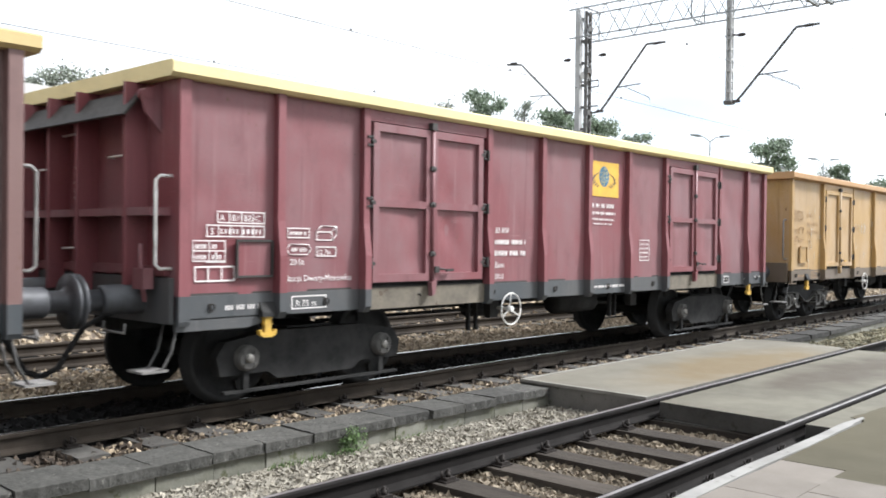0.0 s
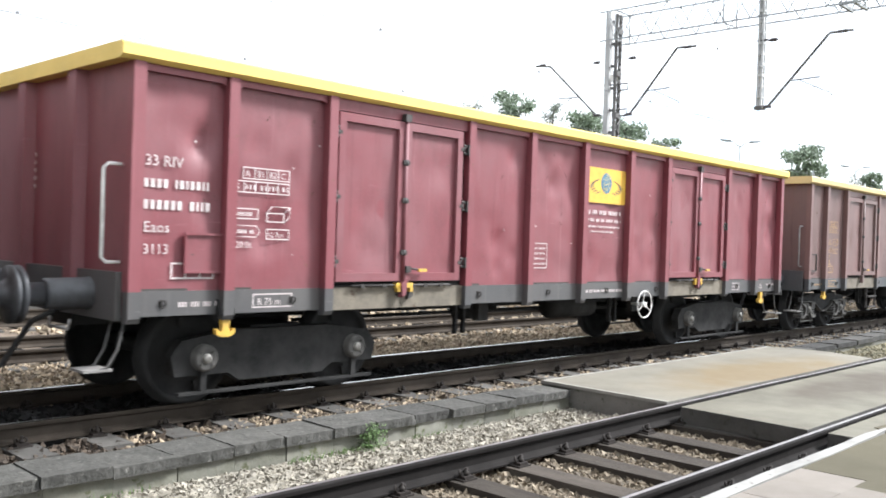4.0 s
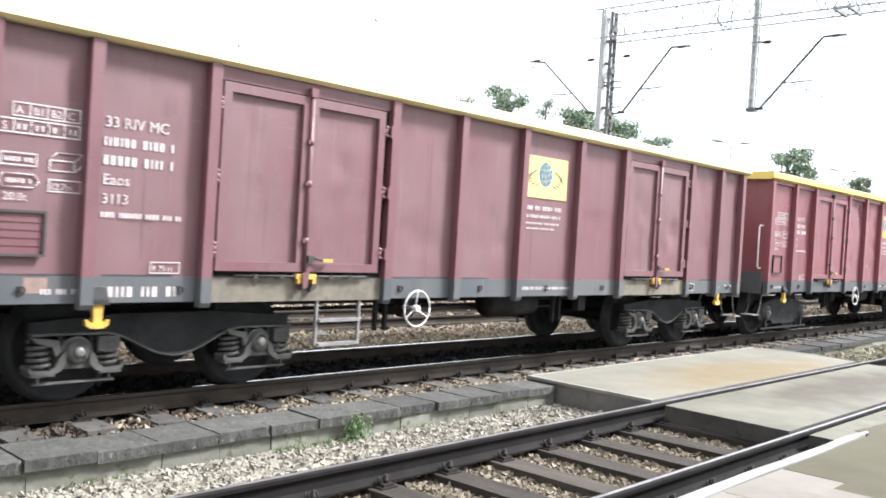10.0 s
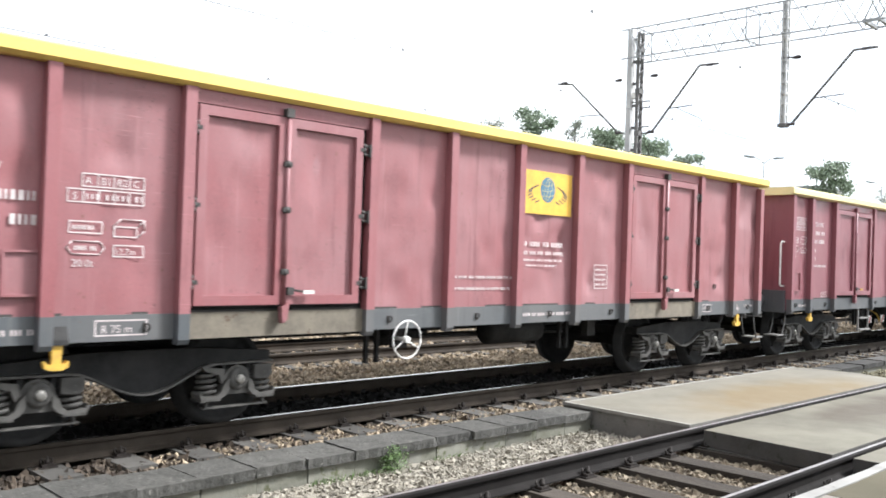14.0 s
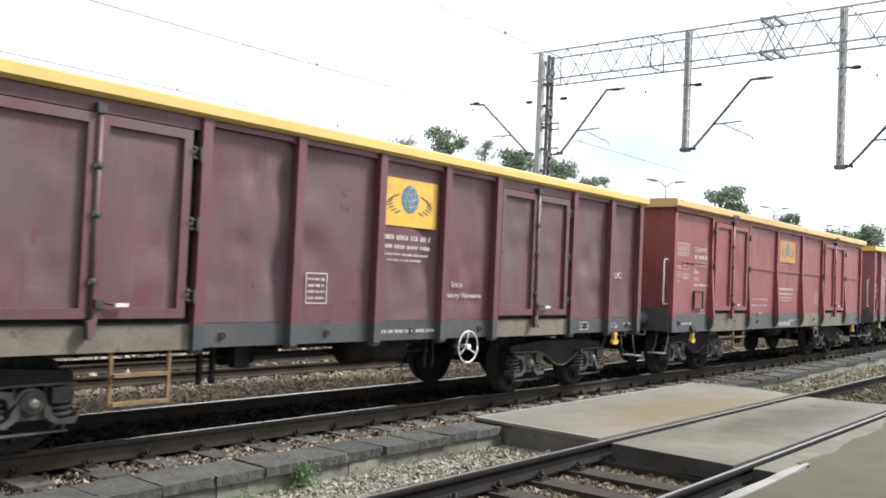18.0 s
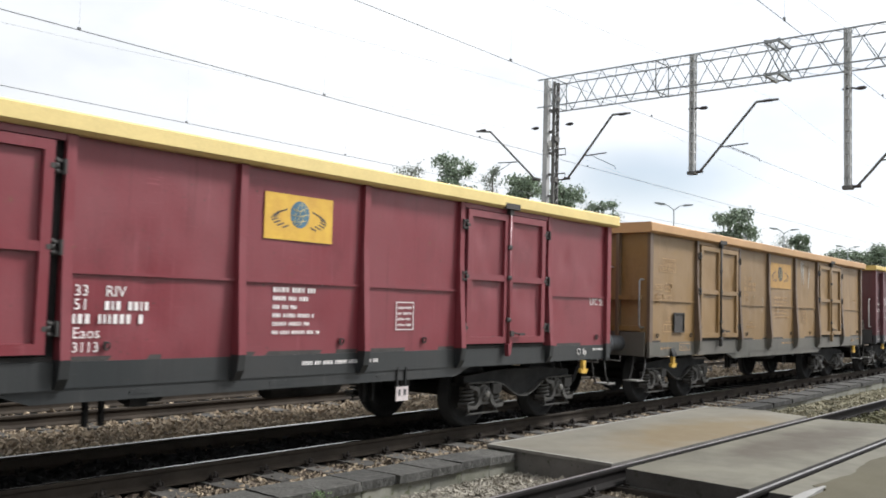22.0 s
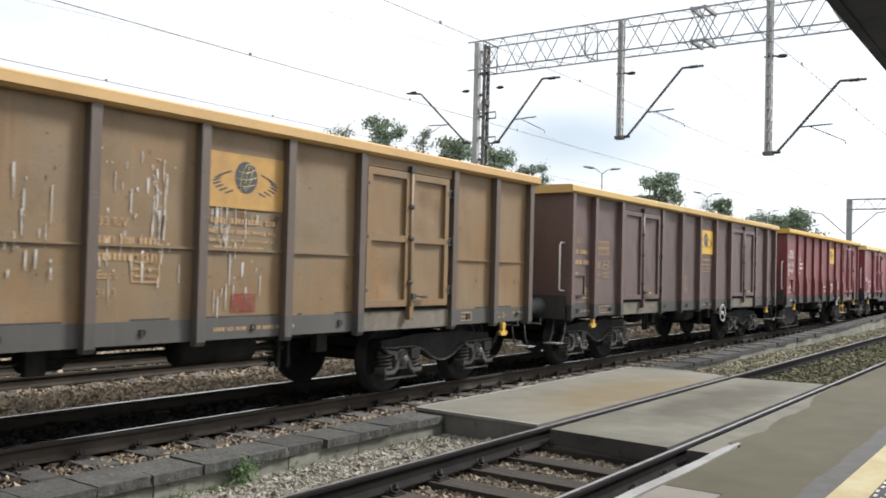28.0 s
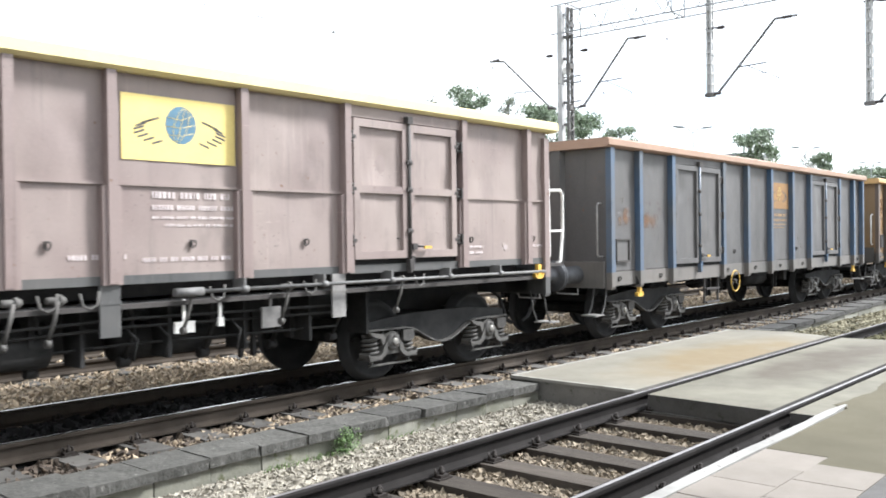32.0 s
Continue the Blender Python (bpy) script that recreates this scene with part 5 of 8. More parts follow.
def latch_mesh(z0, z1, mats):
    """Upright locking bar with dark clasps and a cam at its foot."""
    bm = bmesh.new()
    tube(bm, [(0, 0, z0), (0, 0, z1)], 0.024, 8)
    for z in (z0 + 0.30, (z0 + z1) / 2, z1 - 0.45):
        box(bm, -0.042, 0.042, -0.02, 0.045, z - 0.022, z + 0.022, 1)
        lathe(bm, [(-0.03, 0.03), (0.03, 0.03)], "z", (0, 0, z), 8, 1)
    box(bm, -0.04, 0.04, -0.032, 0.05, z1 - 0.02, z1 + 0.06, 1)
    solid(bm, [(-0.035, z0 - 0.02), (0.05, z0 + 0.02), (0.03, z0 - 0.14), (-0.02, z0 - 0.17)], "y", -0.035, 0.03)
    return mesh_of("locking_bar", bm, mats)


def handle_mesh(mat):
    bm = bmesh.new()
    tube(bm, [(-0.02, 0, 0.02), (0.1, -0.02, 0.005), (0.15, -0.03, 0.0)], 0.011, 6, 1)
    box(bm, 0.13, 0.25, -0.045, -0.022, -0.02, 0.012)
    box(bm, -0.035, 0.035, -0.02, 0.03, -0.03, 0.04, 1)
    return mesh_of("handle", bm, [mat, M["grime"]])


def ring_mesh():
    bm = bmesh.new()
    pts = [(0.035 * math.cos(a), -0.02 - 0.012 * math.sin(a), 0.045 * math.sin(a)) for a in [radians(130 - i * 33) for i in range(9)]]
    tube(bm, pts, 0.010, 5)
    box(bm, -0.035, 0.0, -0.012, 0.0, -0.03, 0.05)
    bmesh.ops.scale(bm, vec=(0.75, 0.9, 0.75), verts=bm.verts)
    return mesh_of("tie_ring", bm, M["grime"])


def handwheel_mesh(mat):
    bm = bmesh.new()
    n, rr = 22, 0.196
    pts = [(rr * math.cos(a), 0, rr * math.sin(a)) for a in [k * 2 * math.pi / n for k in range(n + 1)]]
    tube(bm, pts, 0.0098, 6)
    for k in range(3):
        a = radians(90 + 120 * k)
        tube(bm, [(0, 0.03, 0), (rr * math.cos(a), 0, rr * math.sin(a))], 0.0085, 5, 1)
    lathe(bm, [(-0.02, 0.035), (0.05, 0.035), (0.06, 0.02), (0.22, 0.02)], "y", (0, 0, 0), 8, 1)
    return mesh_of("handwheel", bm, [mat, M["grime"] if mat is M["yellow_hook"] else mat])


def hook_mesh():
    bm = bmesh.new()
    solid(bm, [(-0.055, 0.10), (0.055, 0.10), (0.045, -0.02), (0.05, -0.085), (0.085, -0.08), (0.105, -0.05), (0.125, -0.06), (0.115, -0.115), (0.06, -0.145), (-0.06, -0.145),
               (-0.115, -0.115), (-0.125, -0.06), (-0.105, -0.05), (-0.085, -0.08), (-0.05, -0.085), (-0.045, -0.02)], "y", -0.025, 0.025)
    soften(bm, 0.006)
    bmesh.ops.scale(bm, vec=(0.78, 1, 0.78), verts=bm.verts)
    return mesh_of("rope_hook", bm, M["yellow_hook"])


def buffer_meshes(length):
    bm = bmesh.new()
    box(bm, -0.03, 0.0, -0.19, 0.19, -0.17, 0.17)
    lathe(bm, [(-0.03, 0.155), (-0.06, 0.135), (-length * 0.62, 0.13), (-length * 0.62 - 0.02, 0.115)], "x", (0, 0, 0), 20)
    sleeve = mesh_of("buffer", bm, M["buffer"])
    bm = bmesh.new()
    lathe(bm, [(-length * 0.55, 0.095), (-length + 0.09, 0.095), (-length + 0.05, 0.14), (-length + 0.045, 0.235), (-length + 0.015, 0.235), (-length, 0.19)], "x", (0, 0, 0), 24)
    return sleeve, mesh_of("buffer_head", bm, M["buffer"])


def wheelset_mesh():
    bm = bmesh.new()
    for s in (-1, 1):
        y = s * 0.7535
        lathe(bm, [(-0.066 * s, 0.10), (-0.066 * s, 0.20), (-0.03 * s, 0.22), (-0.045 * s, 0.405), (-0.068 * s, 0.42), (-0.068 * s, 0.487), (-0.04 * s, 0.487), (-0.028 * s, 0.462), (0.068 * s, 0.456), (0.068 * s, 0.40),
                   (0.04 * s, 0.39), (0.02 * s, 0.22), (0.066 * s, 0.19), (0.066 * s, 0.10)], "y", (0, y, 0), 28)
    lathe(bm, [(-1.02, 0.07), (-0.8, 0.085), (0.8, 0.085), (1.02, 0.07)], "y", (0, 0, 0), 12)
    # tread mark so that the turning shows
    box(bm, -0.02, 0.02, -0.835, -0.80, 0.26, 0.36)
    box(bm, -0.02, 0.02, -0.835, -0.80, -0.36, -0.26)
    return mesh_of("wheelset", bm, M["black"])


def spring_mesh():
    bm = bmesh.new()
    pts = [(0.085 * math.cos(a), 0.085 * math.sin(a), -0.105 + 0.23 * i / 36) for i, a in enumerate([k * 2 * math.pi / 8 for k in range(37)])]
    tube(bm, pts, 0.019, 6)
    box(bm, -0.1, 0.1, -0.1, 0.1, -0.15, -0.13)
    return mesh_of("spring", bm, M["axlebox"])


def axle_cap_mesh():
    bm = bmesh.new()
    lathe(bm, [(-0.034, 0.012), (-0.03, 0.034), (-0.02, 0.044), (0.004, 0.048)], "y", (0, 0, 0), 14)
    return mesh_of("axle_cap", bm, M["cap_steel"])


def bogie_meshes():
    out = {}
    # sprung bogie: deep fish-belly side frame, springs beside each axlebox
    bm = bmesh.new()
    belly = [(-1.28, 0.60), (-0.66, 0.595)] + [(a, 0.59 - 0.215 * math.cos(math.pi * a / 1.2) ** 1.4) for a in [-0.55 + 0.1 * q for q in range(12)]] + [(0.66, 0.595), (1.28, 0.60)]
    solid(bm, [(-1.28, 0.70)] + belly + [(1.28, 0.70), (0.5, 0.76), (-0.5, 0.76)], "y", -0.04, 0.04)
    for a in (-0.9, 0.9):
        for d in (-0.13, 0.13):
            box(bm, a + d - 0.02, a + d + 0.02, -0.07, 0.07, 0.33, 0.62)
    # lower flange in paler steel: the lit edge is put into its colour
    solid(bm, belly + [(a, z + 0.018) for a, z in reversed(belly)], "y", -0.11, -0.035, 1)
    out["sprung_side"] = mesh_of("side_frame", bm, [M["black"], M["axlebox"]])
    bm = bmesh.new()
    box(bm, -0.25, 0.25, -0.95, 0.95, 0.45, 0.72)
    for a in (-1.2, 1.12):
        box(bm, a, a + 0.08, -0.96, 0.96, 0.6, 0.7)
    box(bm, -1.2, 1.2, -0.05, 0.05, 0.6, 0.7)
    out["sprung_frame"] = mesh_of("bogie", bm, M["black"])
    bm = bmesh.new()
    solid(bm, [(0.135 * math.cos(q), 0.125 * math.sin(q)) for q in [radians(-30 + 240 * i / 14) for i in range(15)]] + [(-0.15, -0.14), (0.15, -0.14)], "y", -0.06, 0.07)
    for d in (-1, 1):
        # curved arm from the housing out to the spring seat
        arm_top = [(d * 0.10, 0.02), (d * 0.155, -0.04), (d * 0.18, -0.11), (d * 0.235, -0.145), (d * 0.37, -0.135), (d * 0.385, -0.10)]
        arm_low = [(d * 0.405, -0.125), (d * 0.385, -0.165), (d * 0.22, -0.185), (d * 0.145, -0.15), (d * 0.10, -0.10)]
        solid(bm, arm_top + arm_low, "y", -0.095, 0.07)
    lathe(bm, [(-0.105, 0.07), (-0.098, 0.095), (-0.06, 0.105), (0.0, 0.11)], "y", (0, 0, 0), 16)
    for q in range(3):
        lathe(bm, [(-0.12, 0.013), (-0.09, 0.013)], "y", (0.065 * math.cos(radians(90 + 120 * q)), 0, 0.065 * math.sin(radians(90 + 120 * q))), 6)
    solid(bm, [(-0.40, 0.135), (-0.17, 0.10), (-0.15, 0.02), (-0.19, -0.03), (-0.22, 0.05), (-0.36, 0.09)], "y", -0.11, -0.05)
    solid(bm, [(0.17, 0.12), (0.36, 0.12), (0.36, 0.02), (0.30, -0.02), (0.17, 0.0)], "y", -0.085, -0.04)
    box(bm, -0.34, 0.34, -0.05, 0.0, -0.262, -0.247)
    for d in (-0.3, 0.3):
        box(bm, d - 0.012, d + 0.012, -0.045, -0.01, -0.25, -0.16)
    out["sprung_box"] = mesh_of("axlebox", bm, M["axlebox"])
    # cast bogie: plain plate frames with round axle caps
    bm = bmesh.new()
    solid(bm, [(-1.18, 0.30), (-1.22, 0.48), (-1.12, 0.62), (-0.6, 0.70), (0.6, 0.70), (1.12, 0.62), (1.22, 0.48), (1.18, 0.30), (0.62, 0.30), (0.5, 0.22), (-0.5, 0.22), (-0.62, 0.30)], "y", -0.06, 0.06)
    box(bm, -1.15, 1.15, -0.10, -0.04, 0.13, 0.155)
    for a in (-0.9, 0.9):
        box(bm, a - 0.03, a + 0.03, -0.09, -0.05, 0.14, 0.34)
    soften(bm, 0.012)
    out["cast_side"] = mesh_of("side_frame", bm, M["running_gear"])
    bm = bmesh.new()
    box(bm, -0.3, 0.3, -0.95, 0.95, 0.4, 0.72)
    soften(bm, 0.012)
    out["cast_frame"] = mesh_of("bogie", bm, M["running_gear"])
    bm = bmesh.new()
    lathe(bm, [(-0.11, 0.10), (-0.095, 0.125), (0.0, 0.13), (0.03, 0.15)], "y", (0, 0, 0), 16)
    for k in range(4):
        a = radians(45 + 90 * k)
        lathe(bm, [(-0.125, 0.014), (-0.10, 0.014)], "y", (0.08 * math.cos(a), 0, 0.08 * math.sin(a)), 6)
    out["cast_box"] = mesh_of("axlebox", bm, M["axlebox"])
    return out


HINGE, RING, HOOK, WHEELS, SPRING, BOGIE = hinge_mesh(M["grime"]), ring_mesh(), hook_mesh(), wheelset_mesh(), spring_mesh(), bogie_meshes()
AXLE_CAP = axle_cap_mesh()
HANDLES = {k: handle_mesh(M[k]) for k in ("yellow_hook", "white_rod", "grime")}
HANDWHEEL = {k: handwheel_mesh(M[k]) for k in ("white_rod", "yellow_hook", "grey_rod")}
WHEEL_PARTS = []


def bar_rows(bm, x, z, widths, pitch, height, gap=None):
    """Rows of short plain bars in groups that stand for lettering."""
    rnd = random.Random(int(x * 100 + z * 77))
    gap = gap or height * 0.26
    for r, w in enumerate(widths):
        xx, left = x, rnd.randint(3, 7)
        while xx < x + w - 0.01:
            l = min(rnd.uniform(0.26, 0.46) * height, x + w - xx)
            z0 = z - r * pitch
            if height > 0.055:
                l = min(rnd.choice((0.22, 0.4, 0.44)) * height, x + w - xx)
            solid(bm, [(xx, z0), (xx + l, z0), (xx + l, z0 + 0.86 * height), (xx, z0 + 0.86 * height)], "y", -0.0006, 0.0006)
            left -= 1
            xx += l + gap
            if left == 0:
                xx, left = xx + height * 0.6, rnd.randint(3, 7)


def frame_bars(bm, x, z, w, h, t=0.012, cols=0, rows=0):
    """A drawn frame with inner lines."""
    f = lambda a, b, c, d: solid(bm, [(a, c), (b, c), (b, d), (a, d)], "y", -0.0006, 0.0006)
    f(x, x + w, z, z + t)
    f(x, x + w, z + h - t, z + h)
    f(x, x + t, z + t, z + h - t)
    f(x + w - t, x + w, z + t, z + h - t)
    for i in range(1, cols + 1):
        xx = x + w * i / (cols + 1)
        f(xx - t / 2, xx + t / 2, z + t, z + h - t)
    for i in range(1, rows + 1):
        zz = z + h * i / (rows + 1)
        f(x + t, x + w - t, zz - t / 2, zz + t / 2)


def logo(parent, x0, x1, z0, z1, mat, globe):
    """A plain marking panel: a globe with pale grid lines over a ring of slanted strokes."""
    bm = bmesh.new()
    solid(bm, [(x0, z0), (x1, z0), (x1, z1), (x0, z1)], "y", -0.0015, 0.0015)
    p = part("marking_panel", bm, mat, parent, at=(0, -PLATE - 0.009, 0))
    cx, w, h = (x0 + x1) / 2, x1 - x0, z1 - z0
    cz, r = z0 + 0.58 * h, 0.275 * h
    bm = bmesh.new()
    solid(bm, [(cx + r * math.cos(a), cz + r * 1.08 * math.sin(a)) for a in [k * math.pi / 12 for k in range(24)]], "y", -0.003, -0.0016)
    g = part("globe_mark", bm, globe, p)
    bm = bmesh.new()
    for u in (-0.55, 0.0, 0.55):
        tube(bm, [(cx + r * (u * math.cos(v) * 0.8 + 0.28 * math.sin(v)), -0.0035, cz + r * math.sin(v)) for v in [radians(-75 + 25 * k) for k in range(7)]], 0.0028, 4)
    for u in (-0.5, 0.0, 0.5):
        c = math.sqrt(1 - u * u)
        tube(bm, [(cx - r * c * 0.95, -0.0035, cz + r * (u - 0.1)), (cx, -0.0035, cz + r * (u * 0.9 - 0.16)), (cx + r * c * 0.95, -0.0035, cz + r * (u + 0.1))], 0.0028, 4)
    tagged(part("globe_grid", bm, M["logo_pale"], g), kind="stuff")
    bm = bmesh.new()
    for s in (-1, 1):
        for k in range(8):
            a = radians(50 - k * 15)
            px, pz = cx + s * 0.36 * w * math.cos(a), z0 + 0.47 * h + 0.22 * h * math.sin(a)
            dx, dz, t = 0.045 * w, -s * 0.03 * h, 0.017 * h
            solid(bm, [(px - dx, pz - dz - t), (px + dx, pz + dz - t), (px + dx, pz + dz + t), (px - dx, pz - dz + t)], "y", -0.003, -0.0016)
    tagged(part("stroke_ring", bm, M["logo_dark"], p), kind="stuff")


def wagon(k, pitch, colour, sole, coping_col, ribs=(), rib="plain", doors=(), crossbar=False, seam=None, logo_at=None, logo_mat="logo_yellow", globe="logo_blue", marks="mark_white", style="A",
          wheel_at=4.65, wheel_mat="white_rod", gear="sprung", hatch=0.55, label="", rib_colour=None, sill="tan", handle="yellow_hook", end="ribs", coping_h=0.14, ladder=None, rail_mat="white_rod", spill=(), rough=0.5, dust=0.5, addr=None, rows2=None, uic=None, low=(0.90, 1.10), high=2.98, length=None, ladder_mat="grey_rod", end_spill=(), patch=None, clean_hinges=False, lip=False, lines=None, chips=(), scuffs=(), plates=None, fade=None, rib_fade=None, ghosts=(), tag_plate=None, station=None, deep_sill=False, lock=False, class_at=None, note_at=None, wedges=(), rusty_sole=None, clips=(), blue_bar=False, sole_row=None, sole_patch=None):
    B = length or pitch - 1.33
    gap = 2 * (pitch - B - 0.665)
    SOLE_LOW, SOLE_TOP = low
    DOOR_TOP = high - (0.135 if high > 2.95 else 0.075)
    rib_shape = [(high if high > SIDE_T and z == SIDE_T else z, d) for z, d in RIBS[rib]]
    root = thing("freight_wagon", label, "wagon", "wagons of the freight train", at=(0, YC, 0))
    seed = 100 + k * 17
    rnd = random.Random(seed)
    body = paint("wagon_paint", colour, seed * 0.37, dust, rough=rough, fade=fade)
    grey = paint("sole_bar_paint", sole, seed * 0.21, 0.4, rust=0.72)
    edge = material("coping_paint", coping_col, 0.55, scale=1.6, fine=40, dark=tuple(c * 0.86 for c in coping_col), speck=(0.2, 0.11, 0.05), speck_at=0.72, seed=seed, bump=0.1)
    ribm = paint("rib_paint", rib_colour or tuple(c * 1.04 for c in colour), seed * 0.11, 0.12, fade=rib_fade)
    hinge = hinge_mesh(ribm) if clean_hinges else HINGE
    near = lambda name, me, x, z=0.0, y=0.0, mat=None, parent=None, lab="": part(name, me, mat, parent or root, lab, at=(x, -PLATE + y, z))
    # side sheets, bay by bay
    xs = sorted(ribs)
    bays = list(zip([0.0] + xs, xs + [B]))
    for i, (a, b) in enumerate(bays):
        if b - a < 0.2:
            continue
        if any(abs(a - d[0]) < 0.02 for d in doors):
            w = (b - a) / 2 - 0.125
            z0, z1 = SOLE_TOP + 0.065, DOOR_TOP
            bm = bmesh.new()
            box(bm, a, b, 0.03, 0.045, SOLE_TOP, high)
            near("door_backing", bm, 0, mat=M["black"])
            bm = bmesh.new()
            box(bm, a + 0.055, b - 0.055, -0.05, 0.0, DOOR_TOP + 0.015, high)
            near("door_lintel", bm, 0, mat=body)
            for s in (0, 1):
                leaf, sheet, fr = door_leaf(w, z0, z1, body, seed + i * 3 + s, crossbar)
                x0 = a + 0.085 if s == 0 else b - 0.15 - w
                d = near("door", leaf, x0, y=-0.035)
                part("door_sheet", sheet, None, d, at=(0.085, -0.003, 0))
                part("door_frame", fr, None, d)
                for zz in (z0 + 0.2, (z0 + z1) / 2, z1 - 0.2):
                    hg = part("hinge", hinge, None, d, at=(-0.02 if s == 0 else w + 0.02, -0.035, zz))
                    if s == 1:
                        hg.rotation_euler = (0, 0, math.pi)
                if s == 1:
                    part("handle", HANDLES[handle], None, d, "%s door handle" % {"yellow_hook": "yellow", "white_rod": "white", "grime": "grimy"}[handle], at=(0.06, -0.06, z0 + 0.12))
            near("locking_bar", latch_mesh(z0, z1 + 0.02, [ribm if blue_bar else body if clean_hinges or rnd.random() < 0.75 else M["grime"], ribm if clean_hinges else M["grime"]]), (a + b) / 2 - 0.028, y=-0.085)
            bm = bmesh.new()
            box(bm, a + 0.05, b - 0.05, -0.035, 0.0, SOLE_LOW - 0.02, SOLE_TOP + 0.005)
            soften(bm, 0.006)
            near("door_sill", bm, 0, mat=M[sill] if sill else grey)
            if lock:
                # yellow foot lock on a dark shaft along the sill's top
                c = (a + b) / 2
                bm = bmesh.new()
                tube(bm, [(a + 0.3, -0.07, SOLE_TOP + 0.02), (b - 0.3, -0.07, SOLE_TOP + 0.02)], 0.013, 6)
                for q in (-0.6, -0.3, 0.3, 0.55):
                    box(bm, c + q, c + q + 0.05, -0.085, -0.03, SOLE_TOP, SOLE_TOP + 0.035)
                solid(bm, [(c + 0.1, SOLE_TOP + 0.03), (c + 0.16, SOLE_TOP + 0.02), (c + 0.13, SOLE_TOP - 0.1), (c + 0.06, SOLE_TOP - 0.13)], "y", -0.09, -0.05)
                lk = near("foot_lock", bm, 0, mat=M["grime"])
                bm = bmesh.new()
                box(bm, c - 0.12, c + 0.12, -0.1, -0.045, SOLE_TOP - 0.005, SOLE_TOP + 0.045)
                for q in (-0.1, 0.08):
                    box(bm, c + q, c + q + 0.04, -0.1, -0.05, SOLE_TOP - 0.05, SOLE_TOP)
                soften(bm, 0.006)
                part("lock_lever", bm, M["yellow_hook"], lk, "yellow lock lever")
        else:
            near("side_panel", panel_mesh(b - a, SOLE_TOP, high, body, seed + i, 0.016 if k in (2, 4, 7, 9) else 0.006, seam), a)
    # sole bar and the plain far side
    bm = bmesh.new()
    sb = SOLE_LOW
    box(bm, 0, B, -0.012, 0.05, sb, SOLE_TOP)
    box(bm, 0, B, -0.012, 0.16, sb - 0.012, sb)
    near("sole_bar", bm, 0, mat=grey)
    if style in "BF":
        bm = bmesh.new()
        solid(bm, [(0.0, SOLE_LOW), (0.0, SOLE_LOW - 0.11), (0.75, SOLE_LOW - 0.11), (1.25, SOLE_LOW)], "y", -0.012, 0.02)
        near("corner_gusset", bm, 0, mat=grey)
    bm = bmesh.new()
    box(bm, 0, B, PLATE, PLATE + 0.03, SOLE_TOP, high)
    part("far_side", bm, body, root)
    bm = bmesh.new()
    box(bm, 0, B, PLATE - 0.05, PLATE + 0.012, SOLE_LOW, SOLE_TOP)
    part("sole_bar", bm, grey, root)
    rm, wide = rib_mesh(rib_shape, 0.105 if rib == "plain" else 0.085, [ribm, grey]), rib_mesh([(z, d * 0.9) for z, d in RIBS["plain"]], 0.13, [body, grey])
    for x in xs:
        if 0.3 < x < B - 0.3:
            rb = near("rib", rm, x)
            if rib == "tall":
                bm = bmesh.new()
                solid(bm, [(-0.085, 1.29), (0.085, 1.29), (0.085, 2.10), (0.042, 2.125), (-0.042, 2.125), (-0.085, 2.10)], "y", -0.072, 0.0)
                soften(bm, 0.008)
                part("rib_plate", bm, ribm, rb)
            r = part("rib", wide, None, root, at=(x, PLATE + 0.03, 0))
            r.rotation_euler = (0, 0, math.pi)
    for x in (0.055, B - 0.055):
        near("corner_post", rib_mesh(RIBS["plain"] if rib == "plain" else [(z, d * 0.6) for z, d in RIBS["plain"]], 0.11, [ribm, grey]), x)
    # coping all round
    bm = bmesh.new()
    o, i_, zt = PLATE + 0.135, PLATE - 0.06, high + coping_h
    for s in (-1, 1):
        solid(bm, [(s * i_, high), (s * (PLATE + 0.085), high), (s * o, high + 0.03), (s * o, zt - 0.02), (s * (o - 0.03), zt), (s * i_, zt)], "x", -0.12, B + 0.12)
    for x0, x1 in ((-0.12, 0.05), (B - 0.05, B + 0.12)):
        box(bm, x0, x1, -i_, i_, high, zt)
    soften(bm, 0.012)
    part("coping", bm, edge, root, "%s top edge" % ("yellow" if coping_col[0] > 0.5 else "weathered orange"))
    if lip:
        # folded top rail under the coping, bay by bay
        for a, b in bays:
            if b - a > 0.2 and not any(abs(a - d[0]) < 0.02 for d in doors):
                bm = bmesh.new()
                solid(bm, [(a + 0.06, high), (a + 0.06, high - 0.085), (a + 0.11, high - 0.06), (b - 0.11, high - 0.06), (b - 0.06, high - 0.085), (b - 0.06, high)], "y", -0.05, 0.0)
                near("top_rail", bm, 0, mat=ribm)
    # end walls
    for s, x in ((-1, 0.0), (1, B)):
        bm = bmesh.new()
        box(bm, min(x, x - s * 0.04), max(x, x - s * 0.04), -PLATE, PLATE + 0.03, SOLE_LOW, high)
        e = part("end_wall", bm, body, root)
        if end == "ribs":
            for y in (-0.55, 0.55):
                bm = bmesh.new()
                solid(bm, [(x, y - 0.12), (x + s * 0.10, y - 0.08), (x + s * 0.10, y + 0.08), (x, y + 0.12)] if s > 0 else [(x, y + 0.12), (x - 0.10, y + 0.08), (x - 0.10, y - 0.08), (x, y - 0.12)], "z", SOLE_TOP, high)
                part("end_rib", bm, body, e)
        else:
            bm = bmesh.new()
            deep = 0.2 if end == "box" else 0.09
            box(bm, min(x, x + s * deep), max(x, x + s * deep), -1.3, 1.3, 1.80, 1.87)
            box(bm, min(x, x + s * 0.06), max(x, x + s * 0.06), -1.3, 1.3, 1.28, 1.36)
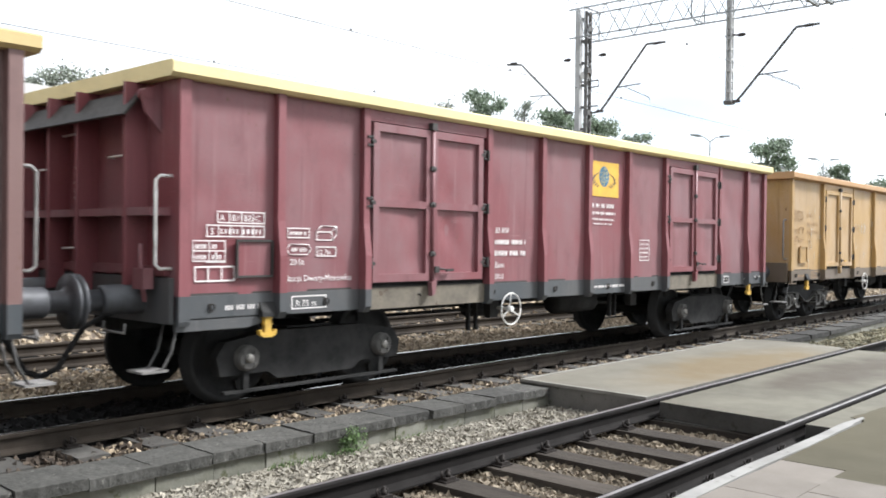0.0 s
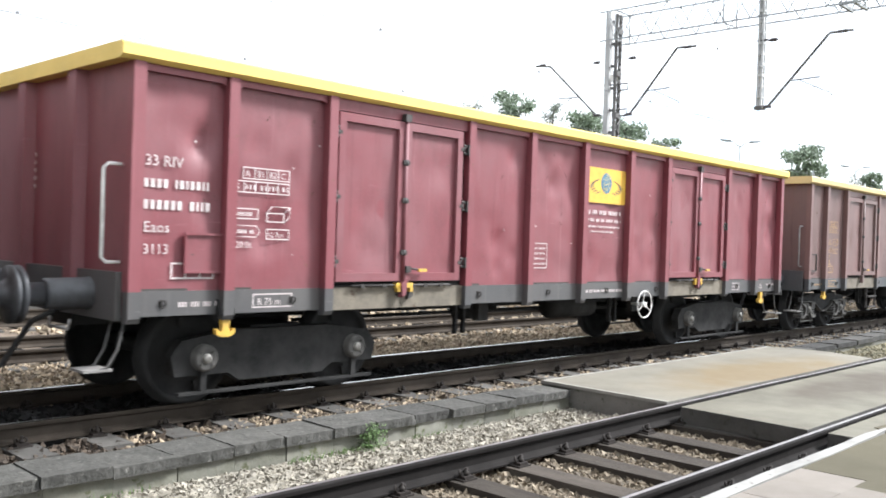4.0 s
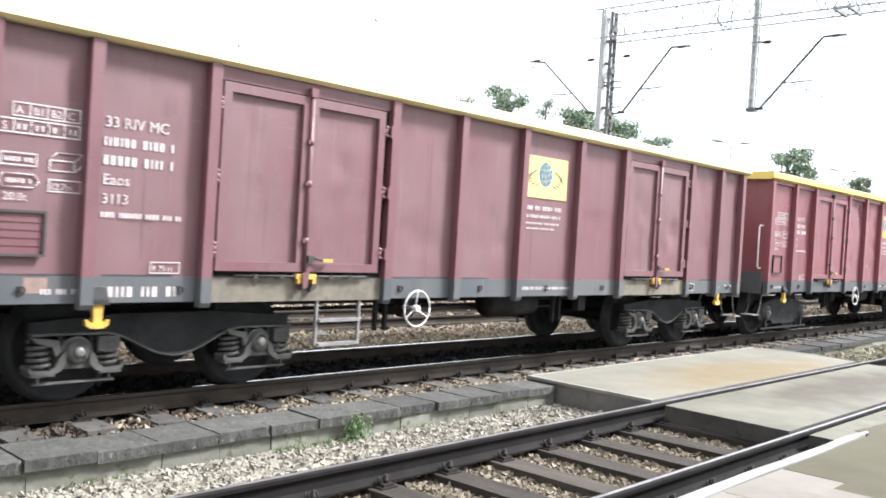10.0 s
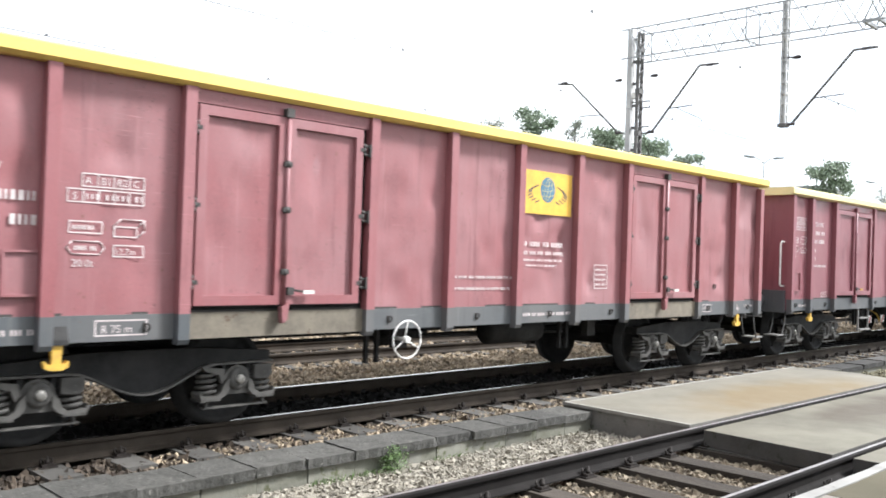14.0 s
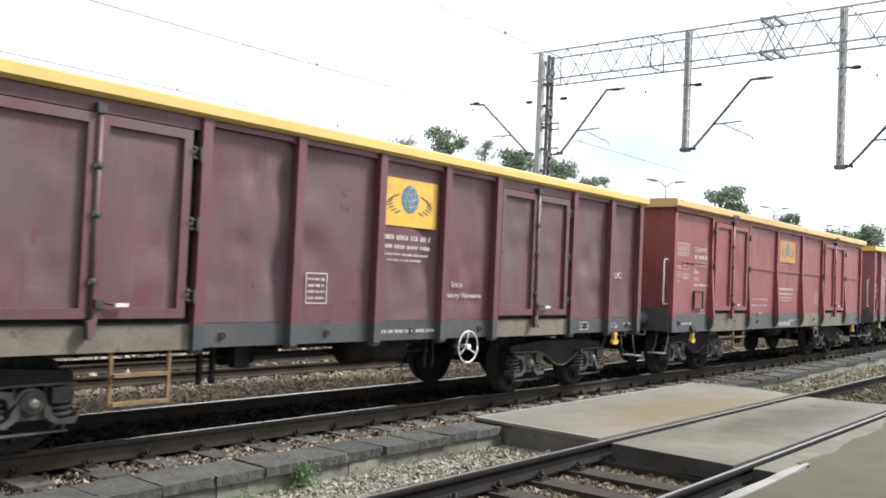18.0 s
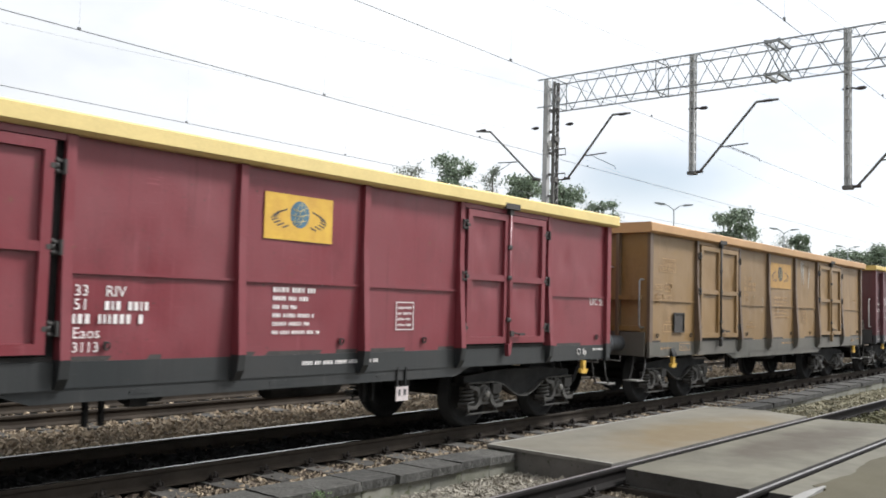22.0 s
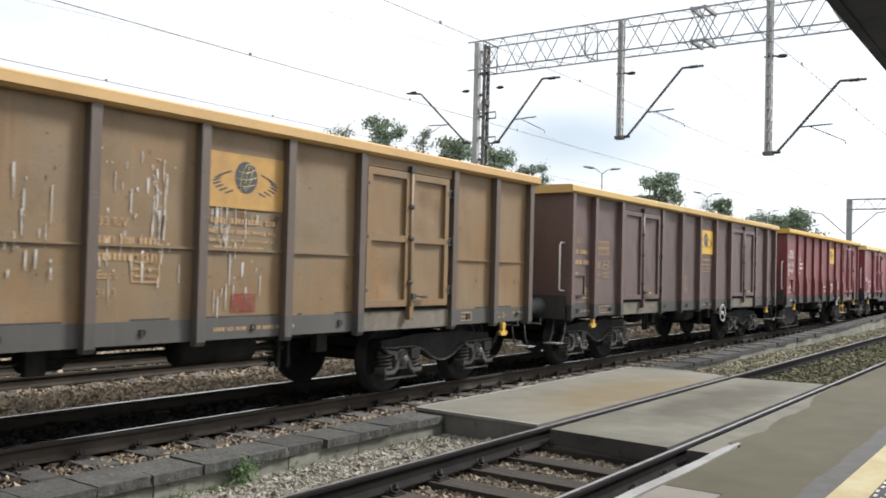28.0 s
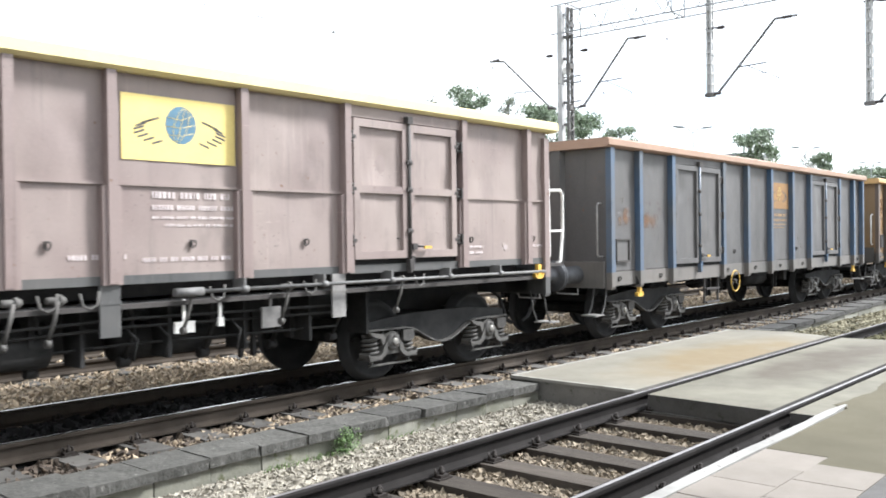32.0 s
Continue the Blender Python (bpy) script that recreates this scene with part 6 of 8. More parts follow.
            part("end_rail", bm, body, e)
            for y in (-0.88, 0.02, 0.62, 1.2):
                bm = bmesh.new()
                box(bm, min(x, x + s * (deep + 0.01)), max(x, x + s * (deep + 0.01)), y - 0.028, y + 0.028, SOLE_TOP, high)
                soften(bm, 0.008)
                part("end_rib", bm, ribm, e)
            if end == "box":
                # hinged end flap, its bracket and lever, pale grab bars
                bm = bmesh.new()
                solid(bm, [(x, high - 0.05), (x + s * 0.1, high - 0.07), (x + s * 0.29, high - 0.30), (x + s * 0.27, high - 0.31), (x + s * 0.09, high - 0.10), (x, high - 0.08)], "y", -1.0, 1.32)
                part("end_flap", bm, M["grime"], e, "dark hinged end flap")
                bm = bmesh.new()
                solid(bm, [(x, high - 0.02), (x + s * 0.2, high - 0.10), (x + s * 0.16, high - 0.28), (x, high - 0.45)], "y", -1.14, -1.11)
                lathe(bm, [(-0.06, 0.05), (0.06, 0.05)], "y", (x + s * 0.13, -1.09, high - 0.12), 10)
                part("flap_bracket", bm, body, e)
                bm = bmesh.new()
                tube(bm, [(x + s * 0.14, -1.05, 1.55), (x + s * 0.18, -1.12, 1.36), (x + s * 0.16, -1.16, 1.05)], 0.022, 6)
                box(bm, min(x + s * 0.1, x + s * 0.2), max(x + s * 0.1, x + s * 0.2), -1.2, -1.02, 1.16, 1.34)
                part("flap_lever", bm, body, e)
            for y0, z in ((0.95, 2.30), (0.25, 2.62), (-0.75, 2.36), (0.35, 1.5)):
                bm = bmesh.new()
                tube(bm, [(x, y0, z - 0.01), (x + s * 0.07, y0, z), (x + s * 0.07, y0 + 0.42, z - 0.01), (x, y0 + 0.42, z - 0.01)], 0.012, 6)
                part("grab_bar", bm, M["white_rod"], e, "pale grab bar")
        bm = bmesh.new()
        box(bm, min(x, x + s * 0.05), max(x, x + s * 0.05), -PLATE + 0.02, PLATE, 0.86, 1.26)
        part("buffer_beam", bm, grey, e)
        bm = bmesh.new()
        bar_rows(bm, -0.9, 2.28, [0.11] * 5, 0.075, 0.04)
        t = tagged(part("end_marking", bm, M[marks], e), kind="stuff")
        t.rotation_euler, t.location = (0, 0, -math.pi / 2 if s < 0 else math.pi / 2), (x + s * 0.006, -0.42 if s < 0 else 0.42, 0)
        sl, hd = buffer_meshes(gap / 2)
        for y in (-0.875, 0.875):
            b = part("buffer", sl, None, root, at=(x, y, 1.06))
            part("buffer_head", hd, None, b)
            if s > 0:
                b.rotation_euler = (0, 0, math.pi)
        # handrail, step, hose
        bm = bmesh.new()
        rail_y, rx = -PLATE + 0.06, x + s * 0.16
        tube(bm, [(x, rail_y, 2.14), (rx - s * 0.04, rail_y, 2.14), (rx, rail_y, 2.10), (rx, rail_y, 1.38), (rx - s * 0.04, rail_y, 1.34), (x, rail_y, 1.34)], 0.016, 6)
        part("handrail", bm, M[rail_mat], root)
        bm = bmesh.new()
        for yy in (-1.36, -1.14):
            tube(bm, [(x - s * 0.05, yy, 0.9), (x + s * 0.02, yy, 0.62), (x + s * 0.10, yy, 0.48), (x + s * 0.2, yy, 0.455)], 0.013, 6)
        st = part("step", bm, M["step_steel"], root)
        bm = bmesh.new()
        box(bm, min(x + s * 0.06, x + s * 0.30), max(x + s * 0.06, x + s * 0.30), -1.38, -1.12, 0.455, 0.475)
        soften(bm, 0.004)
        part("tread", bm, M["grey_rod"], st, "worn grey step tread")
        bm = bmesh.new()
        tube(bm, [(x + s * 0.05, -0.35, 0.9), (x + s * 0.3, -0.33, 0.78), (x + s * 0.52, -0.3, 0.42), (x + s * 0.66, -0.28, 0.36)], 0.028, 6)
        part("brake_hose", bm, M["black"], root)
        bm = bmesh.new()
        tube(bm, [(x + s * 0.28, -1.05, 0.86), (x + s * 0.30, -1.07, 0.78), (x + s * 0.30, -0.7, 0.78), (x + s * 0.28, -0.68, 0.86)], 0.013, 5)
        part("shunter_grip", bm, M["grey_rod"], root)
        bm = bmesh.new()
        solid(bm, [(x, 1.02), (x + s * 0.34, 1.02), (x + s * 0.38, 1.10), (x + s * 0.44, 1.08), (x + s * 0.44, 0.94), (x, 0.94)], "y", -0.04, 0.04)
        tube(bm, [(x + s * 0.36, -0.09, 1.06), (x + s * 0.62, -0.09, 0.9), (x + s * 0.62, 0.09, 0.9), (x + s * 0.36, 0.09, 1.06)], 0.024, 6)
        part("coupling", bm, M["black"], root)
        if s < 0 and style != "E":
            bm = bmesh.new()
            solid(bm, [(-1.34, SOLE_LOW - 0.02), (-PLATE - 0.075, SOLE_LOW - 0.02), (-PLATE - 0.07, SOLE_LOW + 0.02), (-PLATE - 0.02, SOLE_LOW + 0.12), (-1.34, SOLE_LOW + 0.12)], "x", 0.87, 1.03)
            part("hook_bracket", bm, M["running_gear"], root)
        part("rope_hook", HOOK, None, root, "yellow rope hook", at=(0.95 if s < 0 else B - (0.75 if style != "E" else 0.24), -PLATE - 0.03, SOLE_LOW - 0.10))
    bm = bmesh.new()
    box(bm, 0.03, B - 0.03, -PLATE, PLATE, 1.08, 1.12)
    part("floor", bm, M["grime"], root)
    # underframe
    bm = bmesh.new()
    box(bm, 0.1, B - 0.1, -0.25, 0.25, 0.72, 1.06)
    part("centre_sill", bm, M["black"], root)
    if style != "E":
        for x in np.arange(2.9, B - 2.6, 1.1):
            bm = bmesh.new()
            box(bm, float(x) - 0.05, float(x) + 0.05, -PLATE + 0.04, PLATE - 0.04, 0.92, 1.08)
            part("cross_member", bm, M["black"], root)
    if deep_sill:
        bm = bmesh.new()
        solid(bm, [(3.3, SOLE_LOW + 0.02), (3.75, SOLE_LOW - 0.13), (B - 3.75, SOLE_LOW - 0.13), (B - 3.3, SOLE_LOW + 0.02)], "y", -PLATE + 0.0, -PLATE + 0.05)
        for x in np.arange(4.6, B - 4.2, 1.5):
            box(bm, float(x), float(x) + 0.22, -PLATE - 0.004, -PLATE + 0.0, SOLE_LOW - 0.09, SOLE_LOW - 0.05)
        part("lower_sill", bm, grey, root)
    mid = B / 2
    bm = bmesh.new()
    lathe(bm, [(-0.5, 0.05), (-0.48, 0.17), (0.48, 0.17), (0.5, 0.05)], "x", (mid + 0.7, -0.75, 0.74), 14)
    part("air_tank", bm, M["running_gear"], root)
    bm = bmesh.new()
    lathe(bm, [(-0.2, 0.05), (-0.18, 0.15), (0.2, 0.15), (0.22, 0.03), (0.6, 0.03)], "x", (mid - 1.0, -0.3, 0.72), 12)
    tube(bm, [(mid - 2.2, -0.6, 0.72), (mid + 2.0, -0.6, 0.66)], 0.022, 6)
    tube(bm, [(2.9, 0.2, 0.62), (B - 2.9, 0.2, 0.62)], 0.025, 6)
    for x in (mid - 1.9, mid - 1.75, mid + 1.5, mid + 1.65):
        box(bm, x - 0.02, x + 0.02, -0.95, -0.9, 0.48, 0.95)
    part("brake_rigging", bm, M["black"], root)
    for x in (mid - 1.4, mid + 2.2):
        bm = bmesh.new()
        box(bm, x - 0.09, x + 0.09, -0.95, -0.85, 0.62, 0.86)
        soften(bm, 0.012)
        part("valve_box", bm, M["running_gear"], root)
    if wheel_at:
        near("handwheel", HANDWHEEL[wheel_mat], wheel_at, 0.78, -0.10, lab="white brake handwheel" if wheel_mat == "white_rod" else "")
    if ladder is not None:
        lx = ladder
        bm = bmesh.new()
        for dx in (-0.28, 0.28):
            box(bm, lx + dx - 0.014, lx + dx + 0.014, -0.016, 0.016, 0.42, SOLE_LOW)
        for z in (0.44, 0.68):
            box(bm, lx - 0.27, lx + 0.27, -0.05, 0.03, z - 0.015, z + 0.015)
        near("step_ladder", bm, 0, mat=M[ladder_mat])
    # bogies
    for px in (1.85 if B > 12 else 1.75, B - 1.85 if B > 12 else B - 1.75):
        bg = part("bogie", BOGIE[gear + "_frame"], None, root, at=(px, 0, 0))
        for s in (-1, 1):
            sf = part("side_frame", BOGIE[gear + "_side"], None, bg, at=(0, s * 1.01, 0))
            if s > 0:
                sf.rotation_euler = (0, 0, math.pi)
        for a in (-0.9, 0.9):
            ws = part("wheelset", WHEELS, None, bg, at=(a, 0, 0.46))
            WHEEL_PARTS.append(ws)
            for s in (-1, 1):
                ab = part("axlebox", BOGIE[gear + "_box"], None, bg, at=(a, s * 1.04, 0.46))
                if s > 0:
                    ab.rotation_euler = (0, 0, math.pi)
                ac = part("axle_cap", AXLE_CAP, None, bg, "pale worn end cap", at=(a, s * 1.145, 0.46))
                if s > 0:
                    ac.rotation_euler = (0, 0, math.pi)
                if gear == "sprung":
                    for d in (-0.285, 0.285):
                        part("spring", SPRING, None, bg, at=(a + d, s * 1.03, 0.42))
    # small fittings
    for x in np.linspace(0.35, B - 0.35, 10):
        near("tie_ring", RING, float(x), 1.62 if style == "E" else 1.2 if style in "GH" else 0.99, -0.012)
    for x in wedges:
        bm = bmesh.new()
        solid(bm, [(x - 0.08, SOLE_TOP - 0.02), (x + 0.07, SOLE_TOP - 0.012), (x + 0.08, SOLE_TOP + 0.02), (x - 0.05, SOLE_TOP + 0.018)], "y", -0.045, -0.005)
        near("sole_wedge", bm, 0, mat=M["yellow_hook"], lab="yellow wedge on the sole bar")
    if rusty_sole:
        bm = bmesh.new()
        solid(bm, [(rusty_sole[0], SOLE_LOW + 0.004), (rusty_sole[1], SOLE_LOW + 0.004), (rusty_sole[1], SOLE_TOP - 0.004), (rusty_sole[0] + 0.06, SOLE_TOP - 0.004)], "y", -0.016, -0.0125)
        near("bare_sole_plate", bm, 0, mat=M["tan"], lab="bare tan sole plate")
    for x in clips:
        near("panel_clip", RING, x, 1.33, -0.004)
    if hatch is not None:
        bm = bmesh.new()
        box(bm, hatch, hatch + 0.37, -0.022, 0.0, 1.27, 1.58)
        for zz in (1.33, 1.39, 1.45, 1.51) if k in (5, 6, 8) else ():
            box(bm, hatch + 0.02, hatch + 0.35, -0.028, -0.02, zz, zz + 0.008)
        hold = near("label_holder", bm, 0, mat=body if k not in (3, 10, 14) else M["grime"])
        bm = bmesh.new()
        for q in ((hatch - 0.02, hatch + 0.39, 1.58, 1.60), (hatch - 0.02, hatch + 0.39, 1.25, 1.27), (hatch - 0.02, hatch, 1.27, 1.58), (hatch + 0.37, hatch + 0.39, 1.27, 1.58)):
            box(bm, q[0], q[1], -0.042, -0.018, q[2], q[3])
        soften(bm, 0.004)
        part("holder_frame", bm, M["grime"] if k in (0, 1, 3, 4, 5, 8, 10, 13, 14, 15) else body, hold)
    mk = M[marks]
    ymk = -0.0075
    if logo_at:
        logo(root, *logo_at, M[logo_mat], M[globe])
        x0, x1, z0, z1 = logo_at
        bm = bmesh.new()
        w = (x1 - x0) * 0.88
        za, xa = addr or (z0 - 0.16, x0 + 0.02)
        if deep_sill:
            for q, (f, h) in enumerate(((0.86, 0.056), (0.78, 0.05), (0.48, 0.046), (0.86, 0.044), (0.8, 0.044), (0.98, 0.04))):
                bar_rows(bm, xa, za - q * 0.083, [w * 0.8 * f], 0.1, h)
        else:
            bar_rows(bm, xa, za, [w], 0.1, 0.065)
            bar_rows(bm, xa, za - 0.10, [w], 0.085, 0.048)
            bar_rows(bm, xa, za - 0.18, [w * 0.97], 0.085, 0.03)
            bar_rows(bm, xa + 0.12, za - 0.245, [w * 0.7], 0.08, 0.026)
        tagged(near("address_marking", bm, 0, y=ymk, mat=M["mark_ochre"] if marks in ("mark_faint", "mark_ghost") else mk), kind="stuff")
    for (x0, x1, z0, z1, mat_name) in ghosts:
        # rests of an older coat, ragged at the edges
        bm = bmesh.new()
        n = 14
        ring = [(x0 + (x1 - x0) * q / n, z0 + rnd.uniform(0, 0.03)) for q in range(n + 1)] + [(x1 - (x1 - x0) * q / n, z1 - rnd.uniform(0, 0.03)) for q in range(n + 1)]
        solid(bm, ring, "y", -0.001, 0.001)
        near("old_coat", bm, 0, y=-0.0055, mat=M[mat_name], lab="flaked rest of an older orange coat")
    if station:
        for q, body_text in enumerate(("Stacja", "Dwory Monowice")):
            tagged(near("lettering", text_mesh(body_text, station[2], mk), station[0] + (0.12 if q == 0 else 0.0), station[1] - q * station[2] * 1.35, ymk), kind="stuff")
    if tag_plate:
        zt = SOLE_LOW - (0.2 if deep_sill else 0.01)
        bm = bmesh.new()
        box(bm, tag_plate - 0.1, tag_plate + 0.1, -0.03, -0.018, zt - 0.16, zt)
        tp = near("tag_plate", bm, 0, mat=M["mark_white"], lab="small white plate under the sole bar")
        bm = bmesh.new()
        for q in (-0.05, 0.04):
            box(bm, tag_plate + q - 0.02, tag_plate + q + 0.02, -0.033, -0.0305, zt - 0.1, zt - 0.03)
        part("plate_mark", bm, M["logo_dark"], tp)
        bm = bmesh.new()
        for q in (-0.08, 0.06):
            box(bm, tag_plate + q, tag_plate + q + 0.02, -0.018, 0.0, zt - 0.05, SOLE_LOW + 0.02)
        part("plate_bracket", bm, M["black"], tp)
    small(style, B, mk, near, ymk, xs, k in (7, 15), lines, class_at, note_at)
    for (x0, x1, z0, z1, n) in chips:
        bm = bmesh.new()
        for i in range(n):
            px, pz, r = rnd.uniform(x0, x1), rnd.uniform(z0, z1), rnd.uniform(0.005, 0.016)
            solid(bm, [(px + r * rnd.uniform(0.5, 1.1) * math.cos(a), pz + r * rnd.uniform(0.6, 1.3) * math.sin(a)) for a in [q * math.pi / 3 for q in range(6)]], "y", -0.001, 0.001)
        tagged(near("paint_chip", bm, 0, y=-0.006, mat=mk, lab="pale chips in the paint"), kind="stuff")
    for (x0, x1, z0, z1, n) in scuffs:
        bm = bmesh.new()
        for i in range(n):
            px, pz = rnd.uniform(x0, x1), rnd.uniform(z0, z1)
            l, t, q = rnd.uniform(0.01, 0.07), rnd.uniform(0.003, 0.008), rnd.choice((0, 0, 1, -1))
            if min(abs(px - x) for x in xs) > 0.12 and not any(a - 0.1 < px < b + 0.1 for a, b in doors):
                solid(bm, [(px - t, pz), (px + q * l * 0.7 - t * 0.5, pz - l), (px + q * l * 0.7 + t * 0.5, pz - l * 0.95), (px + t, pz - l * 0.1)], "y", -0.001, 0.001)
        tagged(near("rust_scuff", bm, 0, y=-0.006, mat=M["tan_rust"], lab="dark rusty scuffs"), kind="stuff")
    if plates:
        # changeover plates and their lever under the frame
        for x in plates:
            bm = bmesh.new()
            box(bm, x - 0.10, x + 0.10, -0.99, -0.97, 0.50, 0.66)
            p = part("changeover_plate", bm, M["white_rod"], root, "white and red changeover plate")
            bm = bmesh.new()
            solid(bm, [(x - 0.095, 0.505), (x - 0.02, 0.505), (x + 0.095, 0.655), (x + 0.02, 0.655)], "y", -0.994, -0.991)
            part("plate_stripe", bm, M["plate_red"], p)
            bm = bmesh.new()
            tube(bm, [(x, -0.95, 0.62), (x, -0.8, 0.85)], 0.018, 6)
            part("plate_bracket", bm, M["black"], p)
        bm = bmesh.new()
        x = (plates[0] + plates[1]) / 2
        tube(bm, [(x - 0.06, -1.0, 0.70), (x + 0.05, -1.02, 0.60), (x + 0.10, -1.02, 0.53)], 0.018, 6)
        tube(bm, [(x - 0.06, -1.0, 0.70), (x - 0.1, -0.8, 0.82)], 0.016, 6)
        part("changeover_lever", bm, M["yellow_hook"], root, "yellow changeover lever")
    if sole_row:
        bm = bmesh.new()
        bar_rows(bm, sole_row[0], SOLE_LOW + 0.035, [sole_row[1]], 0.1, 0.1)
        tagged(near("sole_marking", bm, 0, y=-0.0145, mat=M["mark_white"]), kind="stuff")
    if sole_patch:
        bm = bmesh.new()
        box(bm, sole_patch - 0.09, sole_patch + 0.09, -0.0145, -0.0125, SOLE_LOW + 0.07, SOLE_TOP - 0.01)
        near("primer_patch", bm, 0, mat=M["primer"], lab="faded salmon primer patch")
    if rows2:
        bm = bmesh.new()
        bar_rows(bm, rows2[0], rows2[1], [rows2[2]], 0.1, 0.035)
        bar_rows(bm, rows2[0], rows2[1] - 0.13, [rows2[2] * 0.95], 0.1, 0.035)
        tagged(near("note_marking", bm, 0, y=ymk, mat=mk), kind="stuff")
    if uic:
        tagged(near("lettering", text_mesh(uic[0], 0.15, mk), uic[1], uic[2], ymk), kind="stuff")
    if coping_h > 0.15:
        for a, b in doors:
            bm = bmesh.new()
            box(bm, (a + b) / 2 - 0.2, (a + b) / 2 + 0.12, -0.142, -0.09, high - 0.004, high + 0.07)
            near("latch_notch", bm, 0, mat=M["grime"])
    for (x, z, w, h, n) in spill:
        bm = bmesh.new()
        for i in range(n):
            px, pz = x + rnd.uniform(0, w), z + rnd.uniform(0, h)
            l, t = (0.02 + 0.3 * rnd.random() ** 2.2) * (0.4 + h / 2), rnd.uniform(0.003, 0.009)
            if rnd.random() < 0.09:
                l, t = rnd.uniform(0.1, 0.34), rnd.uniform(0.007, 0.015)
            solid(bm, [(px - t * 0.4, pz - l), (px + t * 0.3, pz - l * 0.96), (px + t, pz - l * 0.3), (px + t * 0.8, pz), (px - t * 0.7, pz - 0.01), (px - t, pz - l * 0.35)], "y", -0.0015, 0.0015)
        tagged(near("lime_streak", bm, 0, y=-0.0065, mat=M["dropping"], lab="white lime streaks"), kind="stuff")
    if patch:
        bm = bmesh.new()
        solid(bm, [(patch[0], patch[2]), (patch[1], patch[2]), (patch[1], patch[3]), (patch[0], patch[3])], "y", -0.0015, 0.0015)
        near("paint_patch", bm, 0, y=-0.0065, mat=M["red_patch"], lab="red paint patch")
    for (ya, yb, zt, zb, slant, n) in end_spill:
        bm = bmesh.new()
        for i in range(n):
            u = rnd.random() ** 1.3
            pz = zt + (zb - zt) * u
            py = ya + (yb - ya) * rnd.random() + slant * u
            l, t = rnd.uniform(0.03, 0.17), rnd.uniform(0.004, 0.013)
            solid(bm, [(py - t * 0.4, pz - l), (py + t * 0.3, pz - l * 0.96), (py + t, pz - l * 0.3), (py + t * 0.8, pz), (py - t * 0.7, pz - 0.01), (py - t, pz - l * 0.35)], "x", -0.004, -0.002)
        tagged(part("lime_streak", bm, M["dropping"], root, "white lime streaks"), kind="stuff")
    if style == "E":
        bm = bmesh.new()
        tube(bm, [(6.9, -0.14, 1.20), (B - 0.25, -0.14, 1.19)], 0.018, 8)
        tube(bm, [(6.62, -0.14, 1.20), (6.9, -0.14, 1.20)], 0.04, 10)
        for x in np.arange(7.35, B - 0.3, 0.97):
            lathe(bm, [(-0.035, 0.034), (0.035, 0.034)], "x", (float(x), -0.14, 1.197), 8)
            box(bm, float(x) - 0.014, float(x) + 0.014, -0.15, 0.02, 1.21, 1.30)
        near("operating_rod", bm, 0, mat=M["rod_steel"])
        for x in (4.75, 5.28, 5.62, 6.82, 7.9, 9.5):
            bm = bmesh.new()
            lathe(bm, [(-0.08, 0.02), (-0.07, 0.032), (0.07, 0.032), (0.08, 0.02)], "x", (x, -0.06, 1.19), 10)
            lathe(bm, [(-0.015, 0.048), (0.015, 0.048)], "x", (x + 0.03, -0.06, 1.19), 10)
            tube(bm, [(x + 0.16, -0.13, 1.24), (x + 0.18, -0.14, 1.14), (x + 0.24, -0.14, 1.11), (x + 0.3, -0.14, 1.14), (x + 0.32, -0.13, 1.25)], 0.011, 6)
            tube(bm, [(x, -0.10, 1.19), (x - 0.03, -0.1, 1.05), (x - 0.07, -0.06, 0.86)], 0.016, 6)
            lathe(bm, [(-0.02, 0.035), (0.02, 0.035)], "x", (x - 0.07, -0.06, 0.86), 8)
            near("flap_shaft", bm, 0, mat=M["axlebox"])
        for x, z0_, mt in ((6.08, 0.86, grey), (8.6, 0.84, M["grey_rod"])):
            bm = bmesh.new()
            box(bm, x - 0.09, x + 0.09, -0.05, -0.025, z0_, 1.29)
            box(bm, x - 0.1, x + 0.1, -0.055, -0.02, z0_ + 0.27, z0_ + 0.29)
            soften(bm, 0.005)
            near("side_bracket", bm, 0, mat=mt)
        bm = bmesh.new()
        box(bm, 0.2, B - 0.3, 0.3, 2.5, 1.16, 1.31)
        solid(bm, [(3.3, 1.14), (B - 3.3, 1.14), (B - 3.7, 0.66), (3.7, 0.66)], "y", 0.75, 0.95)
        for x in np.arange(3.5, B - 3.2, 0.82):
            box(bm, float(x) - 0.018, float(x) + 0.018, 0.2, 0.5, 0.60, 1.13)
        near("hopper_frame", bm, 0, mat=M["black"])
        for x in np.arange(3.9, B - 3.4, 0.82):
            bm = bmesh.new()
            tube(bm, [(float(x), 0.16, 1.12), (float(x) + 0.12, 0.3, 0.85), (float(x) + 0.1, 0.45, 0.58)], 0.024, 6)
            lathe(bm, [(-0.05, 0.05), (0.05, 0.05)], "x", (float(x) + 0.1, 0.45, 0.58), 8)
            near("flap_strut", bm, 0, mat=M["running_gear"])
        bm = bmesh.new()
        lathe(bm, [(-0.62, 0.05), (-0.58, 0.19), (0.58, 0.19), (0.62, 0.05)], "x", (5.15, 0.42, 0.80), 16)
        for q in (-0.4, 0.4):
            box(bm, 5.15 + q - 0.02, 5.15 + q + 0.02, 0.22, 0.62, 0.8, 1.13)
        near("pressure_tank", bm, 0, mat=M["running_gear"])
        bm = bmesh.new()
        for z, y in ((0.98, 0.12), (0.90, 0.2), (0.74, 0.3)):
            tube(bm, [(3.4, y, z), (5.0, y, z - 0.02), (6.4, y, z + 0.01), (B - 3.6, y, z - 0.03)], 0.014, 6)
